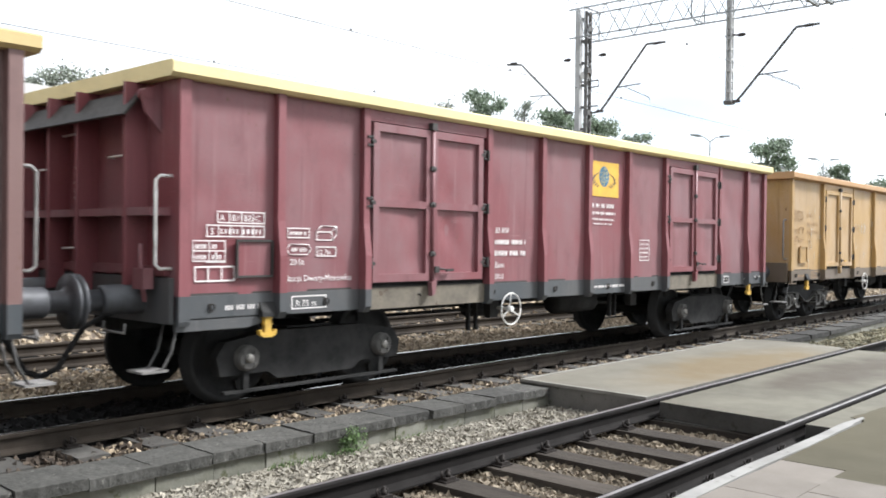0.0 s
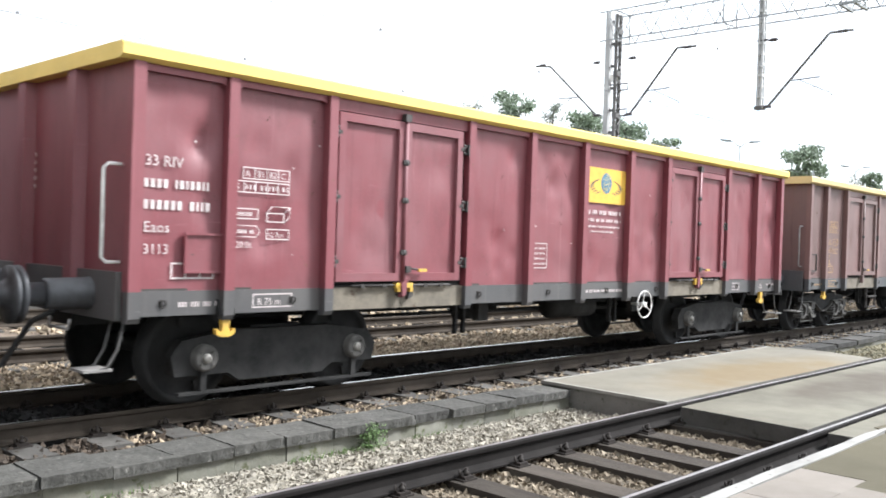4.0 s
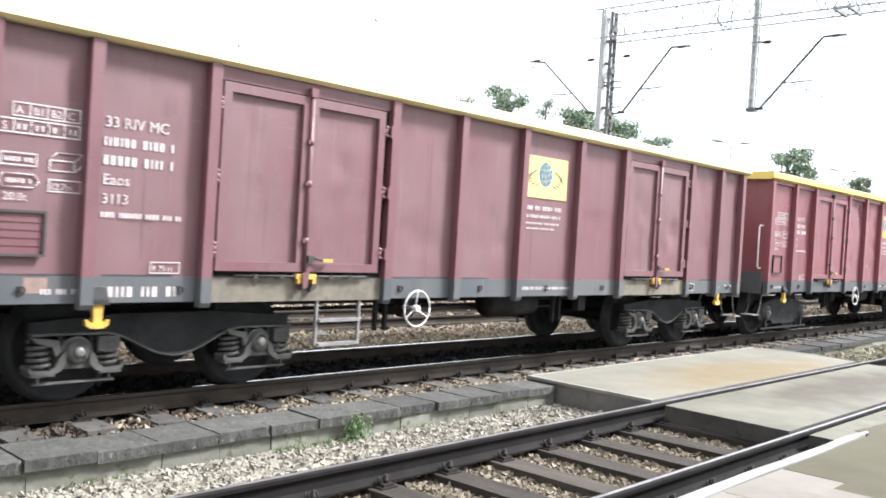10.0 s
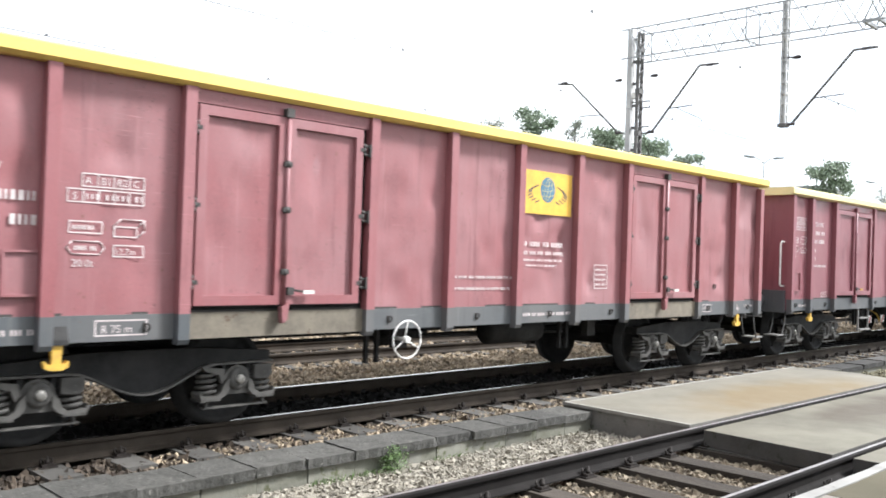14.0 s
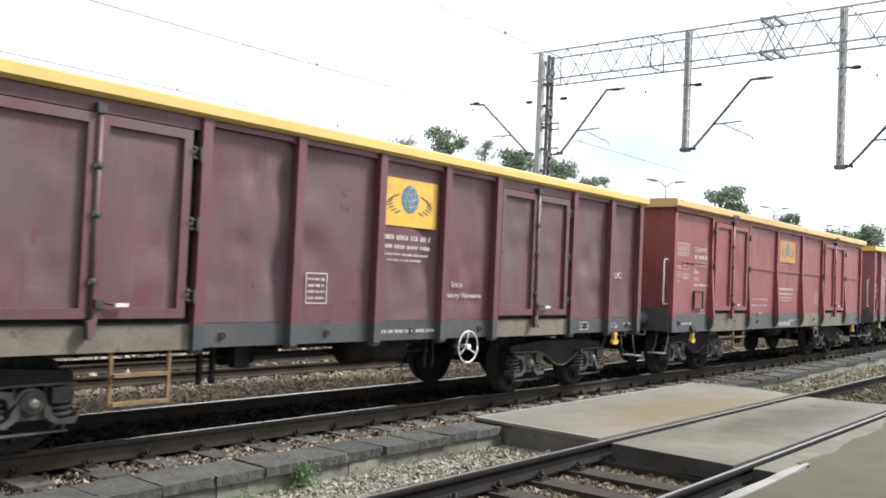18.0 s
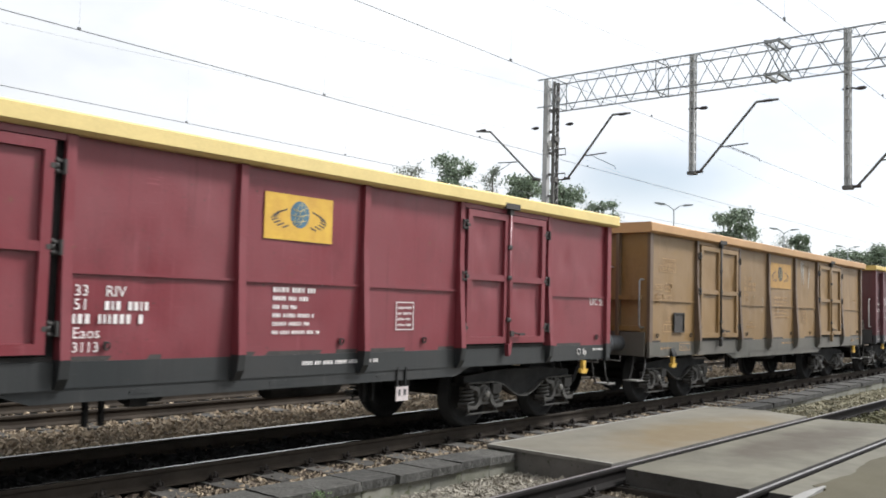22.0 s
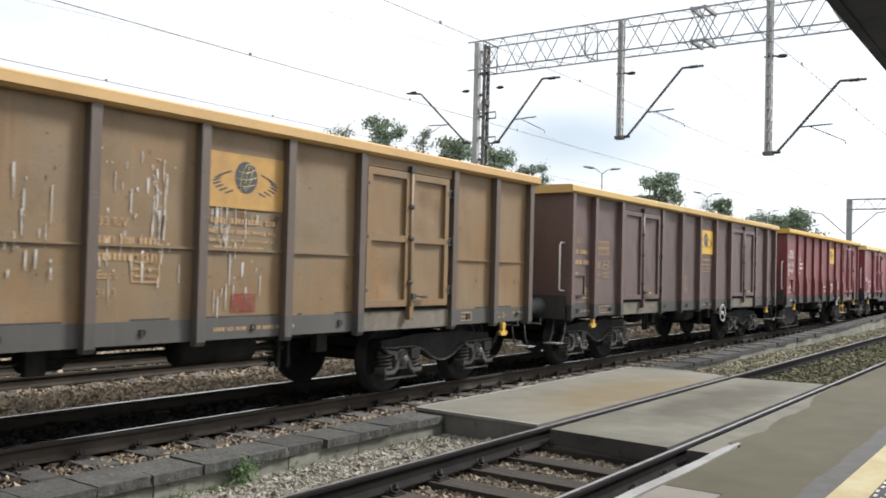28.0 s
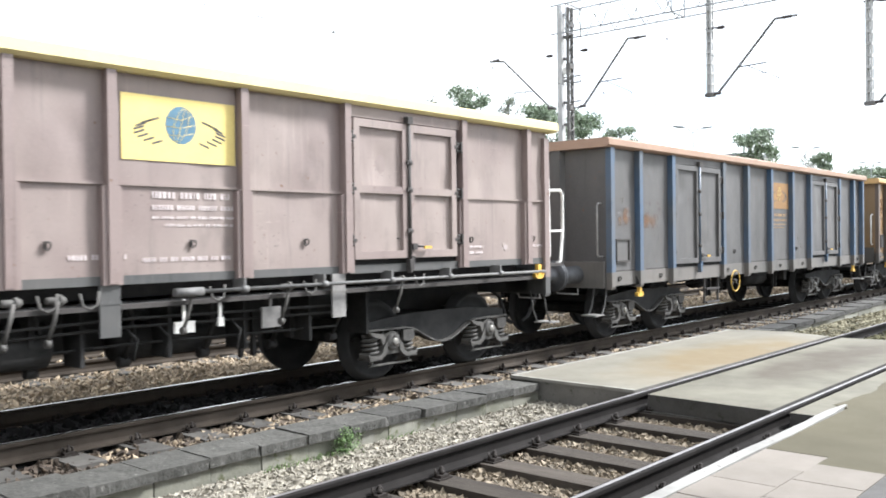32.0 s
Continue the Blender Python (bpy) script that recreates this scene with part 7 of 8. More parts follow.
        for x in (6.35, 6.66, 7.42):
            tube(bm, [(x, 0.2, 0.9), (x + 0.05, 0.1, 0.8), (x + 0.02, 0.12, 0.62)], 0.013, 6)
        near("air_pipe", bm, 0, mat=M["running_gear"])
        for x, z, w_, h_, mt in ((6.82, 0.88, 0.2, 0.1, M["white_rod"]), (7.2, 0.9, 0.06, 0.08, M["white_rod"]), (7.78, 0.9, 0.22, 0.2, M["grey_rod"])):
            bm = bmesh.new()
            box(bm, x - w_ / 2, x + w_ / 2, 0.02, 0.045, z - h_ / 2, z + h_ / 2)
            box(bm, x - 0.012, x + 0.012, 0.03, 0.05, z, 1.13)
            near("valve_plate", bm, 0, mat=mt, lab="small pale plate among the unloading gear")
        # brake platform with rails at the leading end
        bm = bmesh.new()
        box(bm, B + 0.02, B + 0.5, -PLATE + 0.05, PLATE - 0.05, 1.24, 1.28)
        part("end_platform", bm, M["grime"], root)
        for x, z0_, z1_ in ((B + 0.17, 1.55, 2.5), (B + 0.52, 1.30, 2.30)):
            bm = bmesh.new()
            yy = -PLATE + 0.08
            tube(bm, [(B, yy, z1_ - 0.02), (x - 0.05, yy, z1_), (x, yy, z1_ - 0.06), (x, yy, z0_ + 0.45), (x - 0.06, yy, z0_), (x - 0.14, yy, z0_ - 0.02)], 0.022, 8)
            tube(bm, [(B, yy, 1.72), (x, yy, 1.73)], 0.016, 6)
            part("end_rail", bm, M["white_rod"], root, "pale platform rail")
    return root


def small(style, B, mk, near, ymk, xs, note_far, lines=None, class_at=None, note_at=None):
    """Stencilled panels: load table, capacity boxes, class letters."""
    def words(body, x, z, size, y=ymk):
        tagged(near("lettering", text_mesh(body, size, mk), x, z, y), kind="stuff")

    def table(x, z):
        bm = bmesh.new()
        frame_bars(bm, x + 0.11, z + 0.125, 0.52, 0.11, cols=3, t=0.010)
        frame_bars(bm, x, z, 0.63, 0.11, cols=4, t=0.010)
        bar_rows(bm, x + 0.15, z + 0.03, [0.46], 0.1, 0.05, 0.026)
        tagged(near("load_table", bm, 0, y=ymk, mat=mk), kind="stuff")
        for i, c in enumerate(("A", "B1", "B2", "C")):
            words(c, x + 0.135 + i * 0.13, z + 0.148, 0.082)
        words("S", x + 0.04, z + 0.022, 0.085)

    def boxes_of(x, z):
        bm = bmesh.new()
        frame_bars(bm, x, z, 0.27, 0.10, t=0.010)
        bar_rows(bm, x + 0.03, z + 0.03, [0.21], 0.1, 0.04)
        ring = [(x + 0.03, 0, z - 0.16), (x + 0.25, 0, z - 0.16), (x + 0.29, 0, z - 0.11), (x + 0.25, 0, z - 0.06), (x + 0.03, 0, z - 0.06), (x - 0.01, 0, z - 0.11), (x + 0.03, 0, z - 0.16)]
        for p, q in zip(ring, ring[1:]):
            tube(bm, [p, q], 0.005, 4)
        bar_rows(bm, x + 0.05, z - 0.13, [0.18], 0.1, 0.04)
        # a drawn box with its lid
        frame_bars(bm, x + 0.36, z - 0.02, 0.20, 0.09, t=0.010)
        for a, b in (((0.36, 0.07), (0.42, 0.125)), ((0.56, 0.07), (0.62, 0.125)), ((0.56, -0.02), (0.62, 0.04)), ((0.42, 0.125), (0.62, 0.125)), ((0.62, 0.04), (0.62, 0.125))):
            tube(bm, [(x + a[0], 0, z + a[1]), (x + b[0], 0, z + b[1])], 0.005, 4)
        frame_bars(bm, x + 0.36, z - 0.18, 0.26, 0.10, t=0.010)
        tagged(near("capacity_mark", bm, 0, y=ymk, mat=mk), kind="stuff")
        words("12.7m", x + 0.375, z - 0.16, 0.07)
        words("20.0t", x + 0.03, z - 0.26, 0.085)

    def axle_sign(x, z):
        bm = bmesh.new()
        frame_bars(bm, x, z, 0.42, 0.14, cols=2, t=0.014)
        solid(bm, [(x + 0.12, z + 0.17), (x + 0.32, z + 0.17), (x + 0.32, z + 0.185), (x + 0.12, z + 0.185)], "y", -0.0006, 0.0006)
        solid(bm, [(x + 0.212, z + 0.185), (x + 0.228, z + 0.185), (x + 0.228, z + 0.27), (x + 0.212, z + 0.27)], "y", -0.0006, 0.0006)
        tagged(near("axle_sign", bm, 0, y=ymk, mat=mk), kind="stuff")

    def class_lines(x, z, s=0.12, p=None):
        p = p or s * 1.4
        bm = bmesh.new()
        if class_at:
            for body, dx, dz in (("33", 0, 0), ("RIV", 2.1, 0), ("51", 0, p)):
                words(body, x + dx * s, z - dz, s)
            bar_rows(bm, x + 2.1 * s, z - p, [0.4], 0.1, s * 0.66)
        else:
            words("33 RIV" if not lines else "33 RIV MC", x, z, s)
            bar_rows(bm, x, z - p, [0.62], 0.1, s * 0.66)
        bar_rows(bm, x, z - p * 2, [0.64], 0.1, s * 0.7)
        if lines:
            bar_rows(bm, x, z - p * 4.8, [0.72], 0.1, s * 0.4)
        tagged(near("number_marking", bm, 0, y=ymk, mat=mk), kind="stuff")
        words("Eaos" if style != "F" else "Eamos", x, z - p * 3.05, s)
        words("3113", x, z - p * 4.05, s * 0.92)

    def grid_note(x, z):
        bm = bmesh.new()
        frame_bars(bm, x, z, 0.3, 0.32, t=0.01)
        bar_rows(bm, x + 0.03, z + 0.24, [0.24] * 4, 0.065, 0.03)
        tagged(near("note_grid", bm, 0, y=ymk, mat=mk), kind="stuff")

    def sole_marks(x):
        bm = bmesh.new()
        if not lines:
            frame_bars(bm, x, 0.93, 0.44, 0.13)
        bar_rows(bm, x - 0.75, 0.96, [0.42], 0.1, 0.05)
        bar_rows(bm, B - 0.45, 1.0, [0.3], 0.1, 0.035)
        bar_rows(bm, 6.5, 0.97, [1.1], 0.1, 0.045)
        frame_bars(bm, B - 1.84, 0.935, 0.27, 0.12, t=0.009, cols=2, rows=1)
        tube(bm, [(B - 0.86 + 0.045 * math.cos(a), 0, 0.99 + 0.045 * math.sin(a)) for a in [q * math.pi / 5 for q in range(11)]], 0.005, 4)
        tagged(near("sole_mark", bm, 0, y=-0.0145, mat=mk), kind="stuff")
        if lines:
            xm = xs[0] if xs[0] > 1.3 else xs[1]
            bm = bmesh.new()
            frame_bars(bm, xm - 0.50, 1.13, 0.28, 0.10, t=0.009)
            tagged(near("speed_mark", bm, 0, y=ymk, mat=mk), kind="stuff")
            words("R 75 m", xm - 0.48, 1.152, 0.066)
        else:
            words("R 75 m", x + 0.05, 0.955, 0.09, -0.0145)

    x0 = xs[0] if xs else 1
    if style == "A":
        table(x0 + 0.15, 2.05)
        boxes_of(x0 + 0.18, 1.80)
        axle_sign(x0 + 0.15, 1.22)
        class_lines(xs[3 - (0 if len(xs) > 7 else 1)] - 0.02 + 0.12 if len(xs) > 3 else 4.3, 1.95, 0.11)
        grid_note(5.55, 1.45)
    elif style == "C":
        dz, zc, p = lines or (0.0, 2.22, 0.175)
        xa = max(0.12, x0 - 0.82) if lines and x0 < 1.3 else 0.12
        table(xa, 2.12 + dz)
        boxes_of(xa + 0.04, 1.88 + dz)
        class_lines(x0 + 0.12 if x0 < 1.3 else 1.0, zc, 0.125, p)
        if note_at or not lines:
            grid_note(*(note_at or (8.15, 1.35)))
    elif style == "D":
        class_lines(0.16, 2.15, 0.13)
        table(1.0, 1.98)
        boxes_of(1.02, 1.74)
        axle_sign(0.42, 1.2) if not note_far else None
        grid_note(xs[5] + 0.45 if note_far else 5.4, 1.3)
    elif style == "B":
        table(0.3, 1.62)
        boxes_of(1.2, 1.62)
        axle_sign(0.18, 1.22)
        bm = bmesh.new()
        frame_bars(bm, 0.16, 1.40, 0.34, 0.19, t=0.010, cols=1, rows=1)
        bar_rows(bm, 0.19, 1.515, [0.12], 0.1, 0.045)
        bar_rows(bm, 0.36, 1.515, [0.06], 0.1, 0.045)
        bar_rows(bm, 0.19, 1.42, [0.12], 0.1, 0.045)
        bar_rows(bm, 0.36, 1.42, [0.11], 0.1, 0.045)
        tagged(near("brake_table", bm, 0, y=ymk, mat=mk), kind="stuff")
        class_lines(4.4, 1.72, 0.10)
        grid_note(7.95, 1.35)
        words("Stacja Dwory-Monowice", 1.18, 1.2, 0.085)
    elif style == "G":
        table(0.45, 2.3)
        boxes_of(0.3, 1.98)
        axle_sign(0.6, 1.26)
        class_lines(*(class_at or (4.3, 2.0, 0.10)))
        grid_note(*(note_at or (7.6, 1.35)))
    elif style == "H":
        table(0.35, 1.52)
        boxes_of(1.12, 1.55)
        axle_sign(0.85, 1.15)
        class_lines(*class_at)
        grid_note(7.88, 1.32)
        words("Stacja Dwory-Monowice", 1.08, 1.18, 0.08)
    elif style == "F":
        table(0.35, 2.25)
        boxes_of(0.3, 2.0)
        axle_sign(0.3, 1.22)
        class_lines(1.45, 2.2, 0.115, 0.132)
        grid_note(7.15, 1.25)
    elif style == "E":
        grid_note(5.0, 1.78)
    if style != "E":
        words("Sp", B - 0.75, 0.95, 0.12, -0.0145)
        sole_marks(1.25)
    else:
        words("Sp", B - 1.0, 1.5, 0.11)
        bm = bmesh.new()
        bar_rows(bm, 5.75, 1.5, [0.5], 0.1, 0.05)
        bar_rows(bm, 6.4, 1.47, [0.9], 0.1, 0.045)
        bar_rows(bm, B - 1.8, 1.52, [0.42] * 2, 0.07, 0.035)
        bar_rows(bm, B - 0.42, 1.52, [0.3], 0.1, 0.035)
        tagged(near("sole_mark", bm, 0, y=ymk, mat=mk), kind="stuff")


STD = (0.92, 2.05, 4.07, 5.20, 6.36, 7.52, 8.65, 10.67, 11.80)
EIGHT = (1.87, 3.88, 5.53, 7.25, 8.90, 10.88)
GUS = (1.80, 3.82, 5.06, 6.36, 7.66, 8.95, 10.95)
D2 = ((2.05, 4.07), (8.65, 10.67))
D8 = ((1.87, 3.88), (8.90, 10.88))
DG = ((1.80, 3.82), (8.95, 10.95))
YEL, PALE, ORA, OCH = (0.66, 0.48, 0.12), (0.70, 0.585, 0.30), (0.44, 0.255, 0.115), (0.56, 0.38, 0.16)
GREY = (0.055, 0.062, 0.068)

FLEET = [
    dict(k=-1, pitch=14.04, colour=(0.38, 0.23, 0.075), sole=(0.12, 0.09, 0.06), coping_col=ORA, ribs=EIGHT, rib="step", doors=D8, style="C", marks="mark_ochre", gear="sprung", sill="", spill=((1.0, 1.3, 1.0, 1.2, 24), (3.5, 1.3, 2.0, 1.0, 30)), rail_mat="grey_rod", label="ochre open freight wagon with white patches and an orange rim"),
    dict(k=0, pitch=14.04, colour=(0.19, 0.052, 0.058), sole=GREY, coping_col=PALE, ribs=(1.08, 2.18, 4.22, 5.35, 6.46, 7.56, 8.70, 10.66, 11.85), rib="step", doors=((2.18, 4.22), (8.70, 10.66)), crossbar=True, logo_at=(6.5, 7.3, 2.28, 2.78), style="B", wheel_at=4.62, gear="cast", handle="grime", end="box", hatch=0.62, marks="mark_fresh", label="dark red open freight wagon with pale yellow rim"),
    dict(k=1, pitch=14.05, colour=(0.152, 0.082, 0.075), sole=GREY, rail_mat="grey_rod", ladder_mat="grime", coping_col=(0.56, 0.42, 0.19), ribs=STD, doors=D2, logo_at=(6.45, 7.4, 2.22, 2.78), logo_mat="logo_faded", style="A", wheel_at=8.08, wheel_mat="grey_rod", scuffs=((0.2, 12.4, 1.25, 2.8, 90),), ladder=3.9, marks="mark_ochre", hatch=0.14, fade=(0.125, 0.083, 0.076), label="dusty brown open freight wagon with a pale yellow rim"),
    dict(k=2, pitch=14.14, colour=(0.175, 0.038, 0.046), sole=(0.06, 0.06, 0.062), coping_col=YEL, ribs=(0.95, 2.08, 4.12, 5.27, 6.42, 7.56, 8.61, 10.61, 11.76), doors=((2.08, 4.12), (8.61, 10.61)), logo_at=(6.52, 7.5, 2.2, 2.68), style="D", wheel_at=7.98, gear="cast", dust=0.3, lip=True, scuffs=((0.2, 12.4, 1.25, 2.8, 50),), chips=((0.4, 2.0, 1.3, 2.6, 4), (4.3, 8.5, 1.3, 2.7, 10)), lock=True, sill="tan", label="red open freight wagon with a bright yellow rim and dented sides"),
    dict(k=3, pitch=14.14, colour=(0.148, 0.074, 0.056), sole=(0.085, 0.078, 0.072), coping_col=(0.53, 0.34, 0.13), ribs=GUS, rib="gusset", doors=DG, crossbar=True, logo_at=(6.42, 7.6, 1.95, 2.45), logo_mat="logo_old", style="G", wheel_at=4.03, sill="", marks="mark_ochre", hatch=0.66, scuffs=((0.2, 12.4, 1.25, 2.8, 60),), fade=(0.108, 0.079, 0.071), wheel_mat="grey_rod", ghosts=((0.35, 1.15, 2.2, 2.52, "ghost_orange"), (0.3, 1.1, 1.85, 2.15, "ghost_orange"), (4.3, 4.9, 1.72, 2.15, "ghost_orange")), tag_plate=8.25, station=(4.35, 1.5, 0.09), label="brown open freight wagon with wedge-shaped ribs and grey sole"),
    dict(k=4, pitch=14.0, colour=(0.186, 0.048, 0.055), sole=GREY, coping_col=YEL, ribs=(1.04, 2.09, 4.08, 5.25, 6.38, 7.52, 8.63, 10.63, 11.79), doors=((2.09, 4.08), (8.63, 10.63)), logo_at=(6.42, 7.25, 2.18, 2.7), style="C", wheel_at=4.76, gear="cast", hatch=0.36, dust=0.3, lines=(0.07, 2.30, 0.128), lip=True, chips=((0.3, 2.0, 1.3, 2.6, 6), (4.3, 8.5, 1.4, 2.7, 20), (8.8, 10.5, 1.4, 2.6, 14)), grow=0.14, tag_plate=8.95, high=3.01, sill="", lock=True, label="faded red open freight wagon with a bright yellow rim"),
    dict(k=5, pitch=13.92, colour=(0.138, 0.052, 0.057), sole=(0.068, 0.075, 0.082), coping_col=PALE, ribs=(0.73, 1.8, 3.99, 5.09, 6.25, 7.49, 8.63, 10.64, 11.7), doors=((1.8, 3.99), (8.63, 10.64)), logo_at=(6.3, 7.25, 2.15, 2.68), logo_mat="logo_pale", style="C", wheel_at=4.45, ladder=3.4, hatch=0.12, lines=(0.05, 2.31, 0.152), clean_hinges=True, dust=0.35, grow=0.1, lock=True, sole_row=(0.84, 0.82), sole_patch=0.46, label="dusty maroon open freight wagon with pale rim"),
    dict(k=6, pitch=13.97, colour=(0.202, 0.059, 0.07), sole=(0.06, 0.068, 0.075), coping_col=PALE, ribs=(0.74, 1.87, 3.92, 5.07, 6.24, 7.46, 8.61, 10.63, 11.75), doors=((1.87, 3.92), (8.61, 10.63)), logo_at=(6.30, 7.30, 2.2, 2.75), style="C", wheel_at=7.94, ladder=3.6, hatch=0.10, dust=0.15, rough=0.38, lines=(0.25, 2.47, 0.16), clean_hinges=True, sill="", plates=(5.3, 6.1), grow=0.14, label="red open freight wagon with pale rim, dark grey sole"),
    dict(k=7, pitch=14.02, colour=(0.236, 0.077, 0.082), sole=(0.075, 0.082, 0.088), coping_col=YEL, ribs=(0.85, 1.98, 4.02, 5.17, 6.33, 7.5, 8.63, 10.62, 11.75), doors=((1.98, 4.02), (8.63, 10.62)), logo_at=(6.42, 7.4, 2.22, 2.75), style="D", addr=(1.82, 6.42), rows2=(5.25, 1.42, 1.05), wheel_at=4.53, handle="white_rod", dust=0.3, clips=(11.2,), high=3.02, label="pinkish faded red open freight wagon with a yellow rim"),
    dict(k=8, pitch=14.05, colour=(0.215, 0.042, 0.042), sole=GREY, coping_col=OCH, ribs=(1.75, 3.72, 5.5, 7.3, 8.95, 10.97), rib="flare", doors=((1.75, 3.72), (8.95, 10.97)), seam=2.12, logo_at=(5.74, 6.83, 2.34, 2.84), style="C", addr=(1.69, 5.80), rows2=(4.03, 1.45, 1.0), wheel_at=8.31, wheel_mat="grey_rod", ladder=3.32, hatch=1.0, lines=(0.11, 2.33, 0.135), lip=True, handle="white_rod", ladder_mat="ochre_step", dust=0.3, logo_mat="logo_old", low=(0.84, 1.165), high=3.08, coping_h=0.155, sole_row=(5.78, 0.84), note_at=(8.44, 1.38), chips=((3.9, 5.3, 2.5, 2.95, 7), (5.7, 7.2, 2.2, 2.9, 3)), wedges=(4.46, 7.49), rusty_sole=(7.4, 8.9), label="red open freight wagon with side seam and ochre rim"),
    dict(k=9, pitch=14.1, colour=(0.112, 0.033, 0.039), dust=0.32, sole=(0.045, 0.05, 0.055), coping_col=(0.60, 0.43, 0.13), ribs=(0.88, 2.02, 4.06, 5.20, 6.41, 7.57, 8.64, 10.58, 11.73), doors=((2.02, 4.06), (8.64, 10.58)), logo_at=(6.46, 7.45, 2.2, 2.75), style="D", wheel_at=8.07, ladder=3.55, hatch=0.2, handle="white_rod", lip=True, uic=("UIC", 11.98, 1.74), ladder_mat="ochre_step", end_spill=((0.12, -0.32, 2.8, 1.25, 0.0, 230), (0.95, 0.6, 2.75, 1.2, 0.0, 120), (-0.5, -0.85, 2.8, 1.5, -0.1, 300), (-0.85, -1.0, 2.2, 0.95, -0.25, 150)), fade=(0.092, 0.058, 0.062), scuffs=((0.2, 12.4, 1.2, 2.8, 60),), station=(7.68, 1.52, 0.1), label="dark maroon open freight wagon with lime-streaked end and yellow rim"),
    dict(k=10, end="frame", pitch=14.16, colour=(0.215, 0.126, 0.043), dust=0.32, sole=(0.085, 0.082, 0.068), coping_col=ORA, coping_h=0.175, ribs=(1.93, 3.94, 5.63, 7.34, 8.96, 10.93), rib="flare", doors=((1.93, 3.94), (8.96, 10.93)), crossbar=True, seam=1.8, logo_at=(5.72, 7.1, 2.2, 2.75), logo_mat="logo_old", globe="logo_dark", style="G", uic=("UIC", 12.22, 1.98), sill="", wheel_at=None, handle="grime", marks="mark_ochre", hatch=1.0, rail_mat="grey_rod", rib_colour=(0.12, 0.078, 0.05), spill=((9.0, 1.6, 2.0, 0.9, 10), (4.2, 1.4, 3.0, 1.0, 8), (7.8, 2.6, 0.22, 0.28, 60), (8.35, 2.5, 0.1, 0.3, 14)), station=(4.46, 1.42, 0.068), deep_sill=True, low=(0.86, 1.085), high=2.93, class_at=(4.29, 2.30, 0.12, 0.106), note_at=(7.91, 1.46), addr=(1.96, 6.06), label="ochre-brown open freight wagon with a seam and thick orange rim"),
    dict(k=11, end="frame", pitch=14.05, colour=(0.175, 0.024, 0.032), sole=(0.019, 0.022, 0.023), coping_col=(0.68, 0.53, 0.215), coping_h=0.175, ribs=(1.95, 3.96, 5.67, 7.33, 9.0, 10.98), rib="flare", doors=((1.95, 3.96), (9.0, 10.98)), crossbar=True, seam=1.8, logo_at=(5.95, 6.85, 2.22, 2.68), style="H", addr=(1.70, 6.10), sill="", wheel_at=None, wheel_mat="grey_rod", gear="sprung", handle="grime", hatch=0.38, rough=0.4, dust=0.15, uic=("UIC St", 12.16, 1.68), marks="mark_fresh", deep_sill=True, tag_plate=8.0, low=(0.88, 1.08), high=2.90, class_at=(4.06, 1.61, 0.13, 0.113), label="freshly painted deep red open freight wagon with a cream-yellow rim"),
    dict(k=12, end="frame", pitch=12.2, colour=(0.172, 0.036, 0.036), sole=(0.04, 0.04, 0.038), coping_col=(0.60, 0.36, 0.07), ribs=(1.32, 2.33, 3.38, 4.47, 5.60, 6.72, 7.82, 9.8), rib="step", doors=((7.82, 9.8),), seam=1.62, logo_at=(5.66, 6.6, 2.2, 2.72), style="F", addr=(1.42, 5.66), rows2=(4.52, 1.36, 0.95), wheel_at=4.1, ladder=8.0, dust=0.2, gear="cast", hatch=0.75, wheel_mat="grey_rod", globe="logo_dark", handle="white_rod", ladder_mat="yellow_hook", tag_plate=7.1, marks="mark_fresh", label="shorter red open freight wagon with one door pair"),
    dict(k=13, pitch=13.97, colour=(0.112, 0.07, 0.062), sole=(0.038, 0.039, 0.037), coping_col=(0.52, 0.34, 0.12), ribs=(0.92, 2.05, 4.05, 5.2, 6.33, 7.45, 8.57, 10.66, 11.75), doors=((2.05, 4.05), (8.57, 10.66)), logo_at=(6.4, 7.38, 2.15, 2.7), logo_mat="logo_yellow", globe="logo_dark", style="D", wheel_at=7.9, hatch=0.2, marks="mark_ochre", uic=("UIC", 12.0, 1.95), fade=(0.098, 0.072, 0.066), label="grey-brown open freight wagon with an orange-yellow rim"),
    dict(k=14, pitch=14.0, colour=(0.206, 0.12, 0.05), dust=0.35, sole=(0.065, 0.062, 0.056), coping_col=(0.48, 0.30, 0.12), ribs=(0.85, 1.94, 3.96, 5.1, 6.28, 7.44, 8.62, 10.54, 11.62), doors=((1.94, 3.96), (8.62, 10.54)), crossbar=True, seam=1.78, logo_at=(6.33, 7.4, 2.2, 2.75), logo_mat="logo_old", globe="logo_dark", style="A", wheel_at=3.74, wheel_mat="grey_rod", marks="mark_ochre", handle="grime", hatch=0.45, rib_colour=(0.095, 0.07, 0.055), spill=((5.2, 1.5, 0.9, 1.2, 40), (5.75, 1.9, 0.14, 0.75, 26), (6.45, 1.8, 0.2, 0.95, 48), (6.3, 1.3, 0.9, 1.3, 40), (8.85, 1.9, 0.5, 0.7, 26), (9.75, 1.8, 0.4, 0.75, 20), (4.1, 1.4, 0.8, 1.3, 22), (2.2, 1.3, 1.6, 1.2, 10)), scuffs=((0.2, 12.4, 1.25, 2.8, 60),), patch=(6.72, 7.04, 1.15, 1.34), fade=(0.158, 0.117, 0.07), ghosts=((0.95, 1.85, 1.85, 2.5, "ghost_orange"), (0.12, 0.75, 2.0, 2.6, "ghost_orange"), (6.3, 7.4, 2.0, 2.18, "ghost_rust")), label="ochre-brown open freight wagon with white lime streaks"),
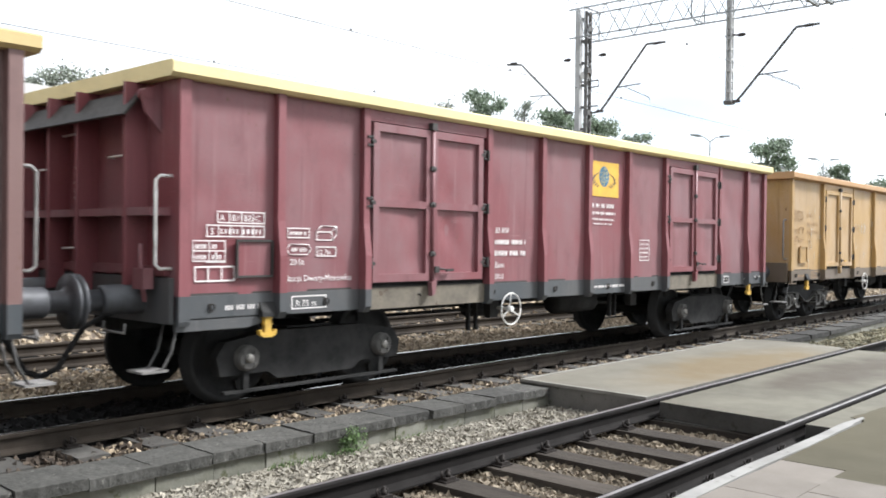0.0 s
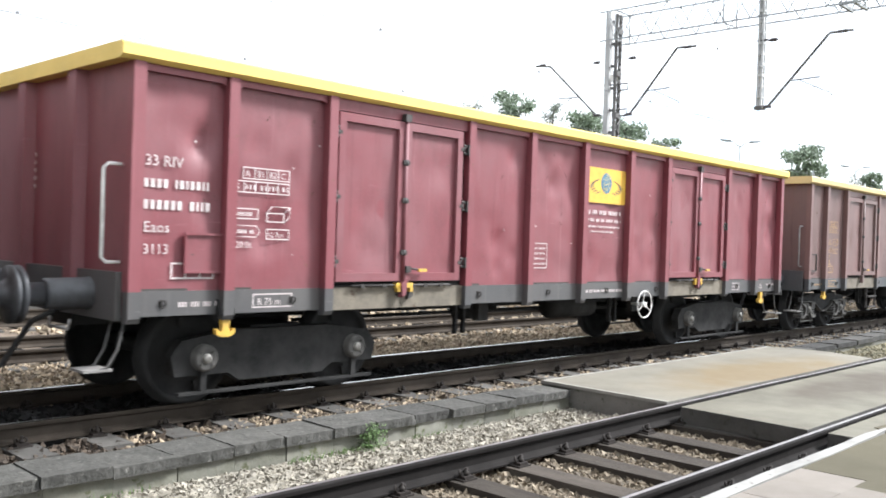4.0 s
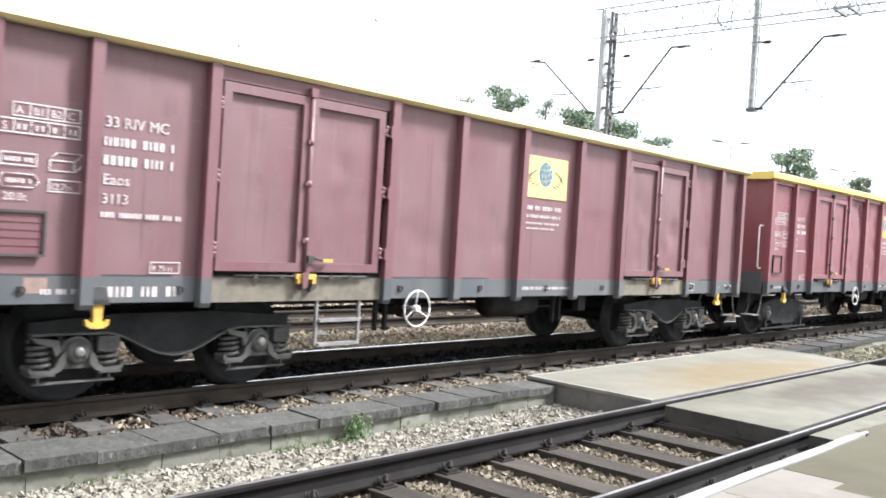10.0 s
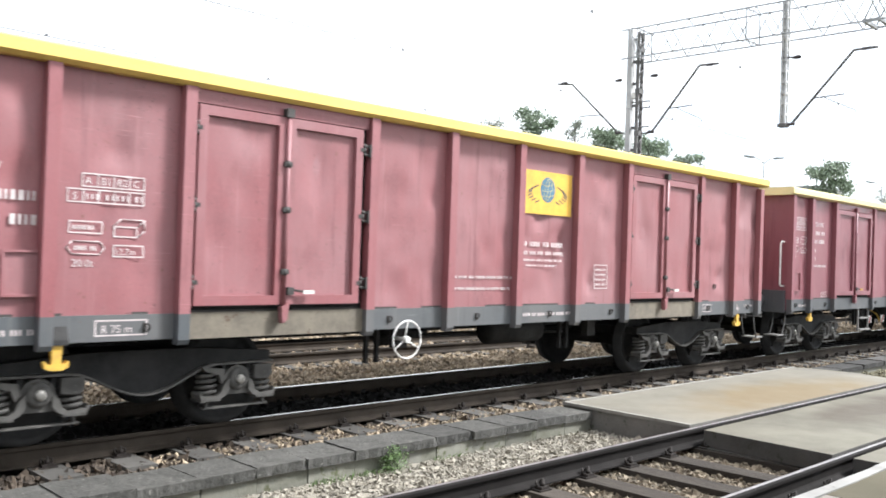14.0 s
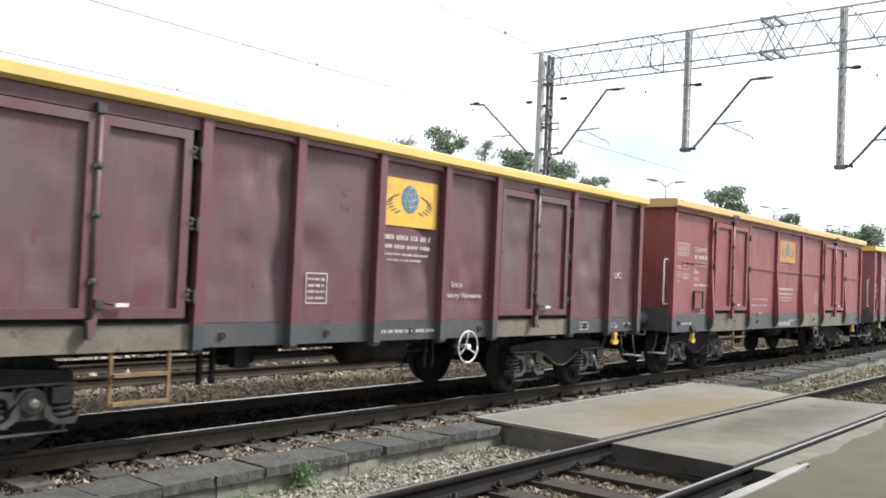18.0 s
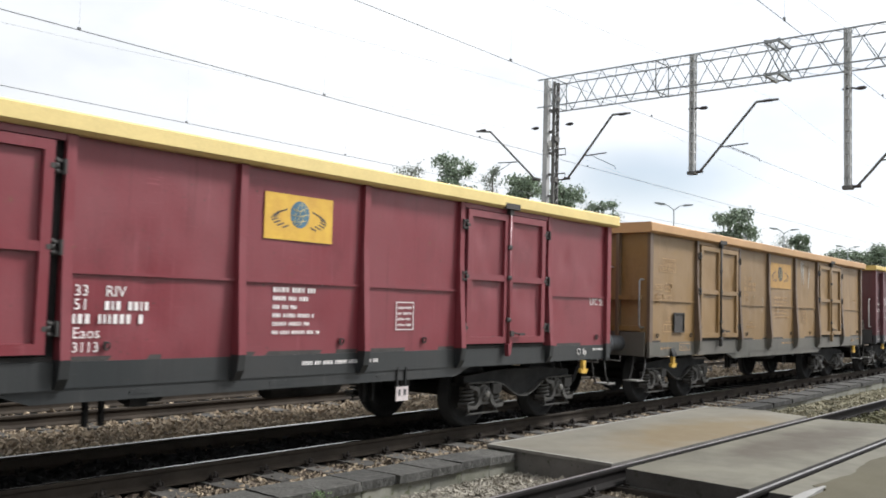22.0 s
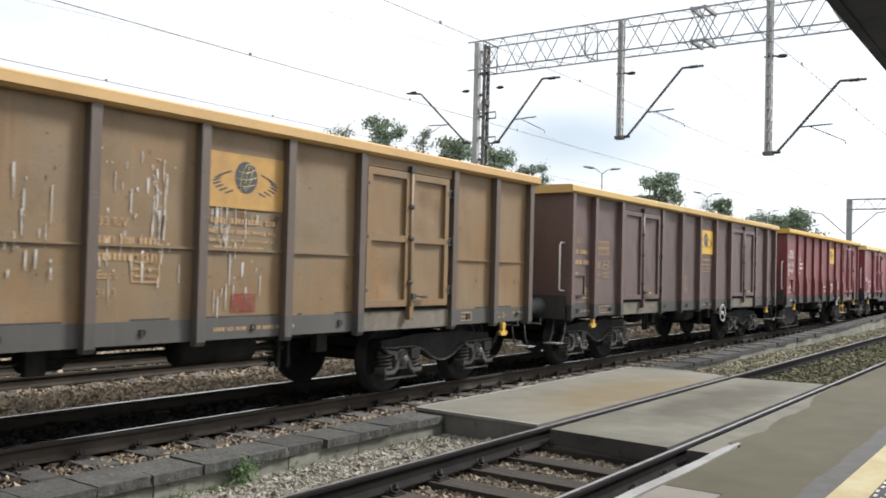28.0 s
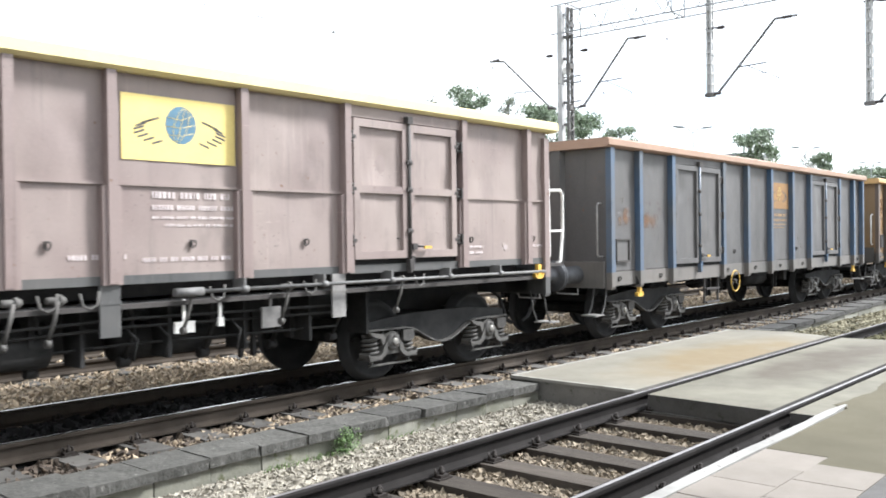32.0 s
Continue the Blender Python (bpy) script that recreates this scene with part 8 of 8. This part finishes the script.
    dict(k=15, pitch=14.03, colour=(0.092, 0.087, 0.084), sole=(0.105, 0.1, 0.092), coping_col=(0.31, 0.20, 0.14), ribs=(0.93, 2.05, 4.08, 5.22, 6.42, 7.64, 8.76, 10.79, 11.91), doors=((2.05, 4.08), (8.76, 10.79)), logo_at=(6.47, 7.55, 2.18, 2.72), logo_mat="logo_rust", globe="logo_rust", style="D", wheel_at=4.52, wheel_mat="yellow_hook", marks="mark_ghost", chips=((2.2, 10.5, 1.3, 2.7, 60),), rail_mat="grey_rod", sill="", hatch=0.26, ladder=3.66, ladder_mat="grime", rib_colour=(0.05, 0.098, 0.17), fade=(0.068, 0.066, 0.065), rib_fade=(0.088, 0.093, 0.098), ghosts=((1.05, 1.75, 1.75, 2.2, "ghost_rust"), (0.2, 0.75, 1.8, 2.1, "ghost_rust")), clips=(4.68, 7.98), blue_bar=True, label="grey open freight wagon with faded blue ribs and a salmon rim"),
    dict(k=16, pitch=14.04, colour=(0.192, 0.147, 0.136), sole=(0.06, 0.062, 0.062), coping_col=(0.66, 0.56, 0.28), ribs=(0.7, 2.05, 3.97, 5.27, 6.1, 7.42, 8.72, 10.62, 11.95), rib="tall", doors=((2.05, 3.97), (8.72, 10.62)), crossbar=True, seam=2.13, logo_at=(6.22, 7.36, 2.34, 2.9), logo_mat="logo_pale", style="E", wheel_at=None, sill="", hatch=None, low=(1.30, 1.365), high=3.06, length=12.46, addr=(2.02, 6.5), label="mauve-grey open freight wagon with pale rim and unloading gear"),
]
# distance of each wagon's rear end behind that of the first full wagon
BEHIND = {-1: -14.04, 0: 0.0, 1: 14.05, 2: 28.19, 3: 42.33, 4: 56.33, 5: 70.25, 6: 84.22, 7: 98.25, 8: 112.30, 9: 126.40, 10: 140.57, 11: 154.62, 12: 166.82, 13: 180.79, 14: 194.79, 15: 208.82, 16: 222.86}
WAGONS = {}
for cfg in FLEET:
    # a few bodies reach a little further back than their first bay
    d = cfg.pop("grow", 0)
    if d:
        k = cfg["k"]
        cfg["length"] = cfg["pitch"] - 1.33 + d
        cfg["ribs"] = tuple(x + d for x in cfg["ribs"])
        cfg["doors"] = tuple((a + d, b + d) for a, b in cfg["doors"])
        cfg["logo_at"] = (cfg["logo_at"][0] + d, cfg["logo_at"][1] + d) + cfg["logo_at"][2:]
        cfg["wheel_at"] += d
        BEHIND[k] += d
        if "ladder" in cfg:
            cfg["ladder"] += d
    WAGONS[cfg["k"]] = wagon(**cfg)


def travel(t):
    """Metres that the train has rolled by t seconds: about 25 km/h, slowing a little."""
    return 4.202 + 6.8691 * t - 0.000298 * t * t - 0.0001002 * t ** 3


build_sleepers()
build_kerb()
build_ballast()


def motions():
    for ws in WHEEL_PARTS:
        home = ws.location.copy()
        walk(ws, [(i / 10, pose(*home, 0, math.degrees(travel(i / 10) / 0.46) % 360, 0)) for i in range(321)])
    for k, ob in WAGONS.items():
        walk(ob, [(t, pose(travel(t) - BEHIND[k], YC, 0)) for t in range(0, 33, 2)])


motions()
